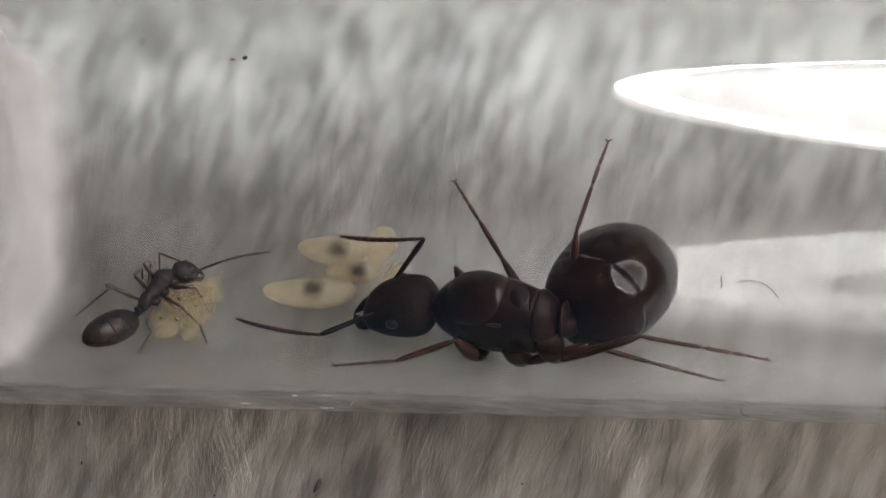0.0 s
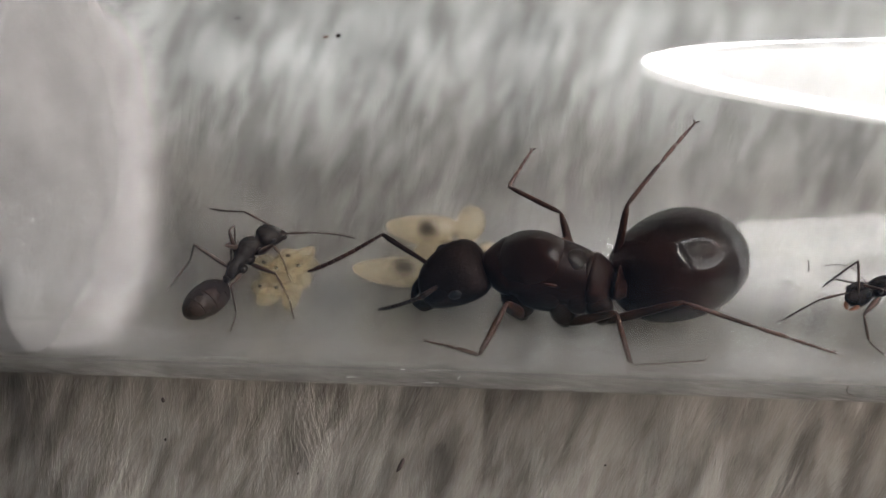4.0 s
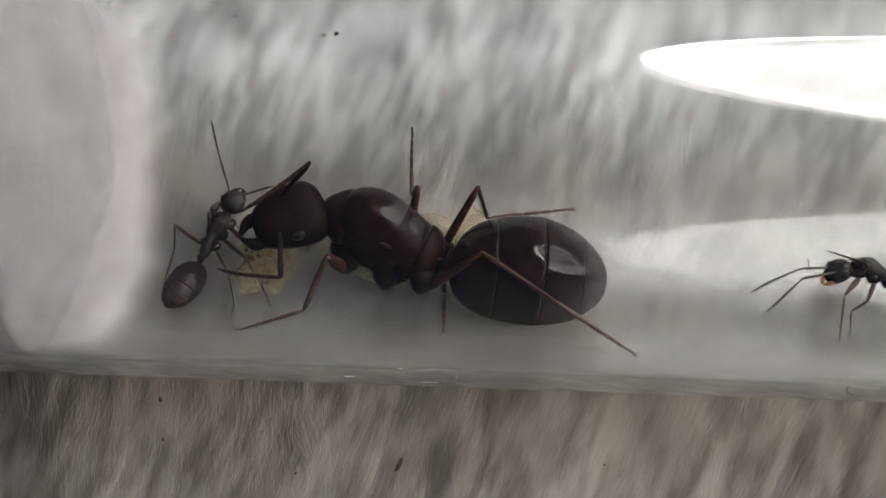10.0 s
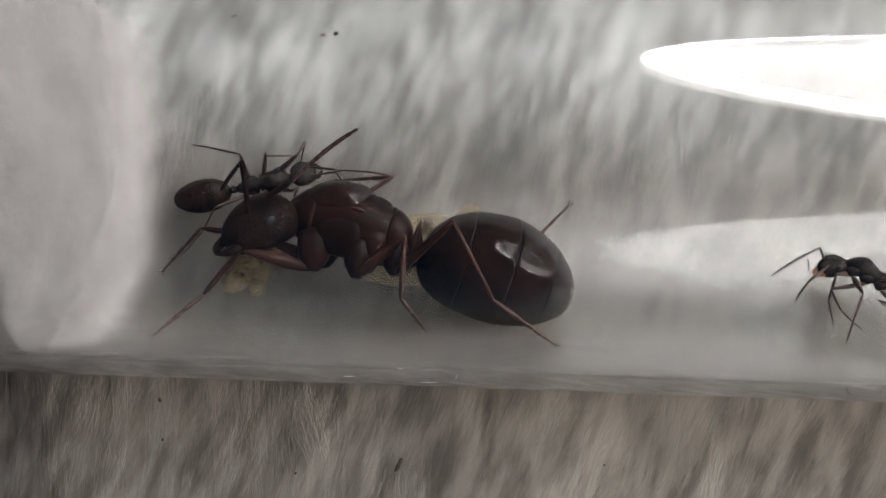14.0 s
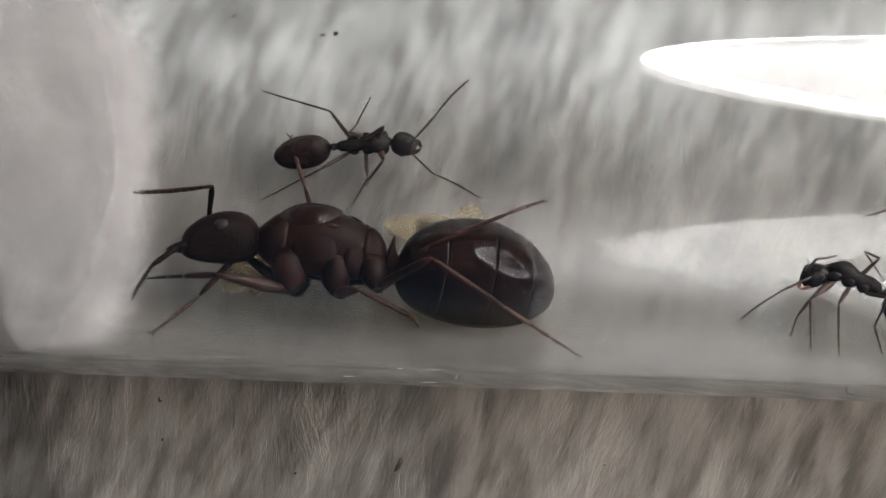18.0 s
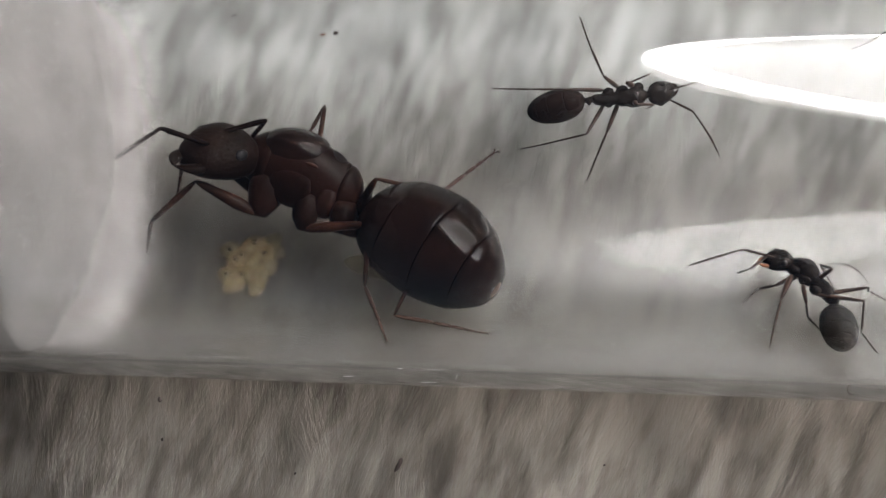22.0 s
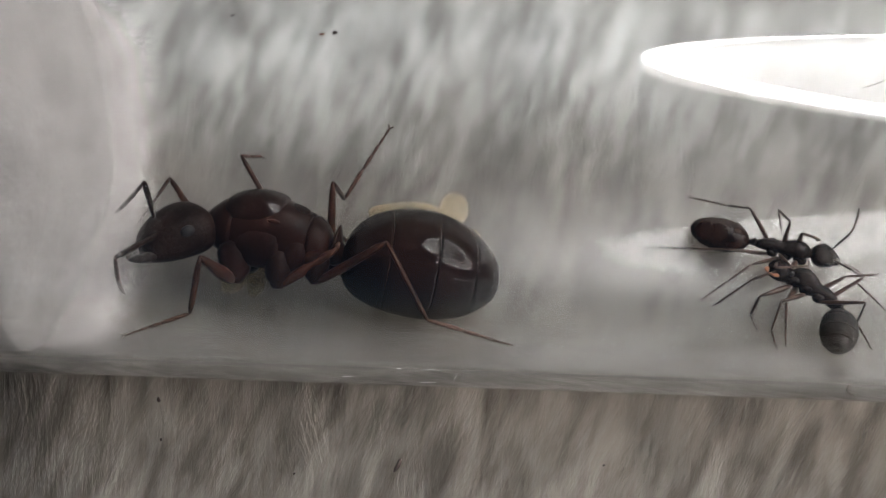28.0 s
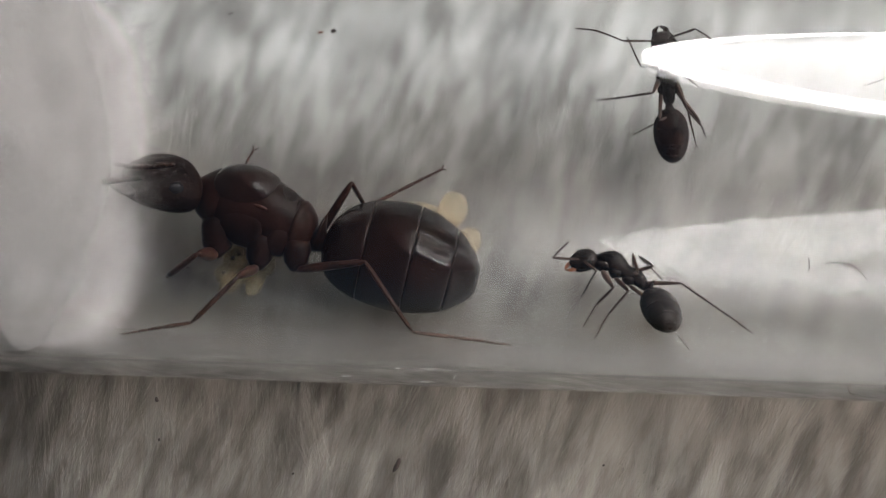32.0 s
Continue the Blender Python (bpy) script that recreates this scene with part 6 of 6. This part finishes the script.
GUARD["LH_toe"] = [(18, 14.87, -6.02), (19, 14.00, -5.89), (20, 14.06, -5.72), (21, 14.71, -5.94), (22, 14.71, -5.94), (23, 14.67, -5.90), (24, 14.69, -5.89), (25, 14.69, -5.95), (28, 14.61, -5.87), (29, 14.42, -5.88), (30, 8.06, -6.19), (31, 8.39, -6.07), (32, 8.37, -6.09)]
GUARD["RM_knee"] = [(18, 15.58, -2.49), (19, 14.64, -2.72), (20, 14.63, -2.78), (21, 13.43, -3.26), (22, 13.51, -3.05), (23, 13.45, -3.07), (24, 13.46, -3.05), (25, 13.66, -2.87), (29, 13.27, -3.07), (30, 8.71, -3.31), (31, 8.02, -3.06), (32, 7.40, -3.20)]
GUARD["RM_toe"] = [(18, 15.98, -3.41), (19, 14.92, -4.04), (20, 14.97, -3.84), (21, 14.21, -4.07), (22, 14.15, -3.87), (23, 14.12, -3.88), (24, 14.13, -3.86), (25, 14.56, -3.27), (29, 14.42, -2.76), (30, 9.05, -4.23), (31, 8.57, -3.71), (32, 7.95, -3.71)]
GUARD["RH_knee"] = [(21, 15.30, -3.62), (22, 15.30, -3.61), (23, 15.20, -3.55), (24, 15.24, -3.44), (25, 15.39, -3.30), (28, 14.82, -3.22), (30, 9.74, -3.08), (31, 9.15, -3.45), (32, 8.68, -3.79)]
GUARD["RH_toe"] = [(21, 16.48, -4.57), (22, 16.48, -4.57), (23, 16.45, -4.58), (24, 16.46, -4.56), (25, 16.53, -4.39), (28, 15.82, -4.60), (30, 10.83, -5.56), (31, 10.59, -5.47), (32, 10.76, -5.50)]
ROVER = {}
ROVER["brow"] = [(0, 22.06, 0.87), (18.7, 17.64, 0.16), (19, 14.28, 0.25), (19.2, 10.38, 0.32), (19.3, 8.52, 0.75), (19.4, 7.84, 2.36), (19.5, 7.38, 3.11), (19.6, 7.89, 3.94), (19.7, 10.16, 4.67), (19.8, 10.91, 5.27), (20, 12.87, 5.53), (20.3, 11.19, 5.41), (20.7, 8.10, 5.36), (21, 8.76, 5.41), (21.3, 11.17, 5.43), (21.6, 14.28, 5.49), (23, 17.20, 4.06), (32, 17.20, 4.00)]
ROVER["neck"] = [(0, 22.86, 0.67), (18.7, 18.43, -0.03), (19, 15.02, -0.04), (19.2, 11.31, -0.06), (19.3, 9.53, 0.39), (19.4, 8.61, 1.68), (19.5, 8.03, 2.35), (19.6, 8.44, 3.03), (19.7, 10.05, 3.98), (19.8, 10.80, 4.66), (20, 13.58, 5.44), (20.3, 12.02, 5.32), (20.7, 8.93, 5.29), (21, 9.65, 5.33), (21.3, 11.96, 5.38), (21.6, 14.95, 5.43), (23, 17.95, 4.03), (32, 17.95, 3.97)]
ROVER["waist"] = [(0, 24.36, -0.12), (18.7, 19.68, -0.81), (19, 16.17, -0.93), (19.2, 13.08, -0.62), (19.3, 11.42, -0.37), (19.4, 10.14, 0.62), (19.5, 9.27, 1.20), (19.6, 9.23, 1.70), (19.7, 10.02, 2.71), (19.8, 10.58, 3.47), (20, 14.79, 5.44), (20.3, 13.29, 5.30), (20.7, 10.09, 5.28), (21, 10.85, 5.27), (21.3, 13.06, 5.34), (21.6, 16.17, 5.41), (23, 19.18, 3.97), (32, 19.18, 3.91)]
ROVER["tail"] = [(0, 25.86, -0.91), (18.7, 21.55, -1.57), (19, 17.60, -1.92), (19.2, 14.75, -1.39), (19.3, 13.17, -1.07), (19.4, 11.85, -0.66), (19.5, 10.74, -0.08), (19.6, 10.11, 0.25), (19.7, 9.92, 0.93), (19.8, 10.25, 2.03), (20, 16.26, 5.47), (20.3, 14.67, 5.38), (20.7, 11.29, 5.33), (21, 12.34, 5.19), (21.3, 14.09, 5.39), (21.6, 17.41, 5.46), (23, 20.45, 3.99), (32, 20.44, 3.93)]
ROVER["AL_elbow"] = [(19, 12.48, -0.36), (19.2, 9.22, -0.37), (19.4, 6.40, 2.32), (19.5, 5.82, 3.58), (21, 8.20, 4.87)]
ROVER["AL_tip"] = [(19, 10.60, -0.72), (19.2, 8.24, -1.63), (19.4, 5.02, 2.30), (19.5, 4.56, 4.24), (21, 8.92, 4.54)]
ROVER["AR_elbow"] = [(19, 14.44, 1.02), (19.2, 9.93, 1.47), (19.5, 7.69, 3.97)]
ROVER["AR_tip"] = [(19, 14.41, 1.83), (19.2, 8.95, 2.99), (19.5, 7.71, 5.01)]
ROVER["LF_knee"] = [(19, 14.51, -1.01), (21, 9.46, 4.74)]
ROVER["LF_toe"] = [(19, 13.86, -2.25), (21, 9.57, 4.80)]
ROVER["RF_knee"] = [(19, 15.29, 0.65)]
ROVER["RF_toe"] = [(19, 15.95, 0.97)]
ROVER["LM_knee"] = [(21, 11.30, 4.78)]
ROVER["LM_toe"] = [(21, 12.71, 5.18)]
# extra lean of the queen's back towards the far wall, (seconds, degrees)
LEAN = [(0, -24), (3, -22), (3.5, -20), (6, 0), (9, 8), (12, 8), (13, 24), (14, 58), (17, 52), (18, 56), (19, 20), (20, 20), (21, 40), (22, 72), (23, 60), (24, 60), (25, 76), (28, 44), (29, 44), (32, 44)]
# the ants drag the pile of larvae towards the cotton, (seconds, x, y)
NUDGE = [(0, 0.0, 0.0), (19, 0.0, 0.0), (24, -0.4, 0.3), (28, -0.55, 0.4), (32, -0.55, 0.4)]    # the queen shoves the large larvae
HAUL = [(0, 0.95, -0.7), (1, 1.0, -0.6), (3, 1.2, -0.45), (6, 1.0, -0.25), (9, 0.75, 0.0), (11, 0.35, 0.0), (13, 0.0, 0.0), (32, 0.0, 0.0)]
GUARD_LEAN = [(0, 40), (32, 40)]


def glide(rows, t):
    """Monotone cubic through rows of (seconds, values...)."""
    if t <= rows[0][0]:
        return np.array(rows[0][1:], float)
    if t >= rows[-1][0]:
        return np.array(rows[-1][1:], float)
    i = max(k for k in range(len(rows)) if rows[k][0] <= t)
    i = min(i, len(rows) - 2)

    def slope(k):
        if k <= 0 or k >= len(rows) - 1:
            return np.zeros(len(rows[0]) - 1)
        a = (np.array(rows[k][1:]) - rows[k - 1][1:]) / (rows[k][0] - rows[k - 1][0])
        b = (np.array(rows[k + 1][1:]) - rows[k][1:]) / (rows[k + 1][0] - rows[k][0])
        return np.where(a * b > 0, 2 * a * b / np.where(a + b == 0, 1, a + b), 0)

    t0, t1 = rows[i][0], rows[i + 1][0]
    h = t1 - t0
    u = (t - t0) / h
    p0, p1 = np.array(rows[i][1:], float), np.array(rows[i + 1][1:], float)
    m0, m1 = slope(i) * h, slope(i + 1) * h
    return (2 * u ** 3 - 3 * u * u + 1) * p0 + (u ** 3 - 2 * u * u + u) * m0 + (3 * u * u - 2 * u ** 3) * p1 + (u ** 3 - u * u) * m1


def stride(rows, t):
    """Holds each place, and steps over to the next in the middle of the time between."""
    if t <= rows[0][0]:
        return np.array(rows[0][1:], float)
    for a, b in zip(rows, rows[1:]):
        if a[0] <= t <= b[0]:
            u = (t - a[0]) / (b[0] - a[0])
            u = min(1, max(0, (u - 0.25) / 0.5))
            return np.array(a[1:], float) + (np.array(b[1:]) - a[1:]) * (3 * u * u - 2 * u ** 3)
    return np.array(rows[-1][1:], float)


def on_floor(xy, h):
    y = max(-(R_IN - h) * 0.985, min((R_IN - h) * 0.985, float(xy[1])))
    return Vector((float(xy[0]), y, floor_z(y, h)))


def axes(x, up):
    x = x.normalized()
    y = up.cross(x)
    if y.length < 1e-4:
        y = Vector((0, 1, 0)).cross(x)
    y.normalize()
    return Matrix((x, y, x.cross(y))).transposed()


def placed(rot, p):
    m = rot.to_4x4()
    m.translation = p * MM
    return m


def body_frame(track, s, t, lean=0.0):
    h = s["h"]
    nk, ws = on_floor(glide(track["neck"], t), h["body"]), on_floor(glide(track["waist"], t), h["body"])
    mid = on_floor(((nk.x + ws.x) / 2, (nk.y + ws.y) / 2), h["body"])
    up = Vector((0, -mid.y, AXIS_Z - mid.z)).normalized()
    fwd = Vector((nk.x - ws.x, nk.y - ws.y, 0))
    full = 2.05 * s["half"]
    most = math.sqrt(max(full * full - min(fwd.length, full) ** 2, 0.0)) + 0.05 * s["half"]
    lift = float(glide(track["lift"], t)[0]) if "lift" in track else 0.0
    fwd.z = max(-most, min(most, -(up.x * fwd.x + up.y * fwd.y) / max(up.z, 0.25) - lift))
    mid = mid + Vector((0, -0.25, 0.25)) * lift
    fwd.normalize()
    rot = axes(fwd, up)
    if lean:
        rot = rot @ Matrix.Rotation(radians(lean), 3, "X")
    return rot, mid


def aim(rot, base, target, length, clear):
    """The axes of a part at base whose plan points at target; what its plan lacks in length falls towards the floor."""
    up = rot.col[2]
    d = Vector((target.x - base.x, target.y - base.y, 0))
    flat = min(d.length, 0.985 * length)
    tilt = -(up.x * d.x + up.y * d.y) / max(up.z, 0.3)
    dz = math.sqrt(length * length - flat * flat)
    if tilt < 0.3 * length:
        dz = -dz
    p = base + d.normalized() * flat + Vector((0, 0, dz))
    most = abs(dz)
    dz = min(max(dz, on_floor(p, clear).z - base.z), most)
    return axes(d.normalized() * flat + Vector((0, 0, dz)), up)


def reach(base, xy, length, rise, floor_h):
    """End of a rigid link from base whose plan lies towards xy; the rest of its length rises or falls."""
    d = Vector((float(xy[0]) - base.x, float(xy[1]) - base.y, 0))
    flat = min(d.length, length * 0.98)
    dz = math.sqrt(length * length - flat * flat) * rise
    p = base + (d.normalized() * flat if d.length > 1e-5 else Vector((0, 0, 0))) + Vector((0, 0, dz))
    low = on_floor(p, floor_h).z
    if p.z < low:
        p.z = low
    r = math.hypot(p.y, p.z - AXIS_Z)
    if r > R_IN - floor_h:
        k = (R_IN - floor_h) / r
        p.y, p.z = p.y * k, AXIS_Z + (p.z - AXIS_Z) * k
    return base + (p - base).normalized() * length


def bent(knee, toe, lt, ls, guess):
    """The ankle between knee and toe with both lengths kept, bent towards the guess."""
    d = toe - knee
    n = d.length
    if n >= lt + ls - 0.01 or n < abs(lt - ls) + 0.01:
        return knee + d.normalized() * lt if n > 1e-3 else guess
    along = (n * n + lt * lt - ls * ls) / (2 * n)
    off = math.sqrt(max(lt * lt - along * along, 0.0))
    d.normalize()
    side = guess - knee
    side = side - d * side.dot(d)
    lift = Vector((0, 0, 1)) - d * d.z
    side = side + lift * 0.15 * lt
    if side.length < 1e-3:
        side = lift
    return knee + d * along + side.normalized() * off


def cleared(base, tip, length, waist, gr, s, spots=(0.4, 0.7, 1.0)):
    """Lifts the tip of a link until the link lies outside the gaster."""
    secs = gaster_profile("queen")
    inv = gr.transposed()
    for lift in range(24):
        p = tip + Vector((0, 0, 0.12 * lift))
        p = base + (p - base).normalized() * length
        free = True
        for u in spots:
            q = inv @ (base + (p - base) * u - waist)
            if 0.3 < q.x < s["tail_len"] - 0.2:
                pr = profile_at(secs, q.x)
                if math.hypot(q.y - pr[1], q.z - pr[2]) < pr[3] + 0.14:
                    free = False
        if free:
            return p
    return cleared(base, tip, length, waist, gr, s, (1.0,)) if len(spots) > 1 else tip


def pace(t, i, sgn):
    return 0.22 * math.sin(2 * math.pi * (2.6 * t + 0.5 * ((i + (sgn > 0)) % 2)))


def keyed_poses(made, track, planted, lean_rows=None, step=0.1):
    """Rows of walk() for a whole ant: each part in its own thing's space."""
    s = made["spec"]
    rows = {}
    local = {}

    def frame_at(t):
        lean = float(glide(lean_rows, t)[0]) if lean_rows else 0.0
        return body_frame(track, s, t, lean)

    if not planted:
        for key, seq in track.items():
            if key[0] in "LRA" and "_" in key:
                out = []
                for t, x, y in seq:
                    rot, mid = frame_at(t)
                    h = 0.05 if "toe" in key else (s["knee_up"] if "knee" in key else 1.3)
                    q = rot.transposed() @ (on_floor((x, y), h) - mid)
                    out.append((t, q.x, q.y, q.z))
                local[key] = out

    def spot(key, t, rot, mid):
        if key in local:
            seq = local[key]
            near = min(abs(r[0] - t) for r in seq)
            if near < 2.2:
                q = rot @ Vector(glide(seq, t)) + mid
                return (q.x, q.y)
            return None
        if planted and key in track:
            f = stride if "toe" in key or "ankle" in key else glide
            return f(track[key], t)
        return None

    last = {}
    count = round(CLIP / step)
    for n in range(count + 1):
        t = n * step
        rot, mid = frame_at(t)
        root = placed(rot, mid)
        back = root.inverted()
        rows.setdefault(made["root"], []).append((t, root))

        def key_part(ob, m):
            own = back @ m
            turn = own.to_3x3()
            if ob in last and ob not in (made["head"], made["gaster"]):
                # a slender part swings the short way, with no spin about its own length
                swing = last[ob].col[0].rotation_difference(turn.col[0])
                if swing.angle > 1.3:
                    swing = Matrix.Rotation(1.3, 3, swing.axis).to_quaternion()
                turn = (swing.to_matrix() @ last[ob]).normalized()
            elif ob in last:
                a, b = last[ob].to_quaternion(), turn.to_quaternion()
                wide = a.rotation_difference(b).angle
                wide = min(wide, 2 * math.pi - wide)
                if wide > 0.9:
                    turn = a.slerp(b, 0.9 / wide).to_matrix()
            last[ob] = turn
            place = turn.to_4x4()
            place.translation = own.translation
            rows.setdefault(ob, []).append((t, place))

        raised = float(glide(track["lift"], t)[0]) if "lift" in track else 0.0
        neck = mid + rot @ Vector((s["half"] * 0.96, 0, -0.12 * s["half"] / 2.25))
        waist = mid + rot @ Vector((-s["half"] * 1.16, 0, -0.4 * s["half"] / 2.25))
        hr = aim(rot, neck, on_floor(glide(track["brow"], t), s["h"]["brow"]), s["head_len"], s["clear"][0])
        gr = aim(rot, waist, on_floor(glide(track["tail"], t), s["h"]["tail"]), s["tail_len"], s["clear"][1] - 0.55 * raised)
        key_part(made["head"], placed(hr, neck))
        key_part(made["gaster"], placed(gr, waist))
        for side, sgn in (("L", 1), ("R", -1)):
            sx, sy, sz = s["socket"]
            base = neck + hr @ Vector((sx, sgn * sy, sz))
            e, w = spot("A" + side + "_elbow", t, rot, mid), spot("A" + side + "_tip", t, rot, mid)
            sway = 0.15 * math.sin(t * 3.1 + sgn)
            if e is None:
                e = base + hr @ Vector((0.75 * s["scape"], sgn * (0.6 + sway) * s["scape"], 0))
            p = reach(base, e, s["scape"], 0.8, 0.5)
            if w is None:
                w = p + hr @ Vector((0.9 * s["whip"], -sgn * (0.15 - sway) * s["whip"], 0))
            g = reach(p, w, s["whip"], -0.6, 0.15)
            up = rot.col[2]
            key_part(made["A" + side][0], placed(axes(p - base, up), base))
            key_part(made["A" + side][1], placed(axes(g - p, up), p))
            for i, pair in enumerate("FMH"):
                hx, hy, hz = s["hip"][i]
                hip = mid + rot @ Vector((hx, sgn * hy, hz))
                lf, lt, ls = s["femur"][i], s["tibia"][i], s["tarsus"][i]
                k, f = spot(side + pair + "_knee", t, rot, mid), spot(side + pair + "_toe", t, rot, mid)
                a = spot(side + pair + "_ankle", t, rot, mid)
                ahead = (0.75, -0.05, -0.8)[i]
                if k is None:
                    k = hip + rot @ Vector((ahead * 0.55 * lf, sgn * 0.75 * lf, 0))
                if f is None:
                    swing = pace(t, i, sgn) if not planted else 0.0
                    f = hip + rot @ Vector(((ahead + swing) * (lf + lt) * 0.8, sgn * 0.85 * (lt + lf * 0.5), 0))
                knee = reach(hip, k, lf, 1.0, 0.6 * s["knee_up"])
                toe = on_floor(f, 0.05)
                if a is None:
                    d = toe - knee
                    a = knee + d * (lt / (lt + ls))
                over = i == 2 and planted and t > 5.0 and not 20.4 < t < 26.2
                if over:
                    knee = cleared(hip, knee, lf, waist, gr, s, (0.85, 1.0))
                ankle = reach(knee, a, lt, -1.0, 0.12)
                ankle = bent(knee, toe, lt, ls, ankle)
                if over:
                    ankle = cleared(knee, ankle, lt, waist, gr, s)
                d = toe - ankle
                end = ankle + (d.normalized() if d.length > 1e-3 else rot.col[0]) * ls
                fe, ti, ta = made[side + pair]
                key_part(fe, placed(axes(knee - hip, up), hip))
                key_part(ti, placed(axes(ankle - knee, up), knee))
                key_part(ta, placed(axes(end - ankle, up), ankle))
    return rows


queen = build_ant("queen", "queen_ant", "large black-brown glossy queen ant on the tube floor", "ant")
nurse = build_ant("worker", "nurse_ant", "small dark brown worker ant tending the larvae", "ant", "worker ants", 1.07)
guard = build_ant("worker", "guard_ant", "small black worker ant with amber jaws at the tube wall", "ant", "worker ants", 1.12)
rover = build_ant("worker", "rover_ant", "small black worker ant running along the tube", "ant", "worker ants")


def motions():
    for rows in (keyed_poses(queen, QUEEN, True, LEAN), keyed_poses(nurse, NURSE, False), keyed_poses(guard, GUARD, False, GUARD_LEAN), keyed_poses(rover, ROVER, False)):
        for ob, keys in rows.items():
            walk(ob, keys)
    for ob, x, y, lift, heading in LARGE_LARVAE:
        walk(ob, [(t, lie(x + dx, y + dy, lift, heading)) for t, dx, dy in NUDGE])
    for ob, x, y, lift, heading in PILE_LARVAE:
        walk(ob, [(t, lie(x + dx, y + dy, lift, heading)) for t, dx, dy in HAUL])


motions()
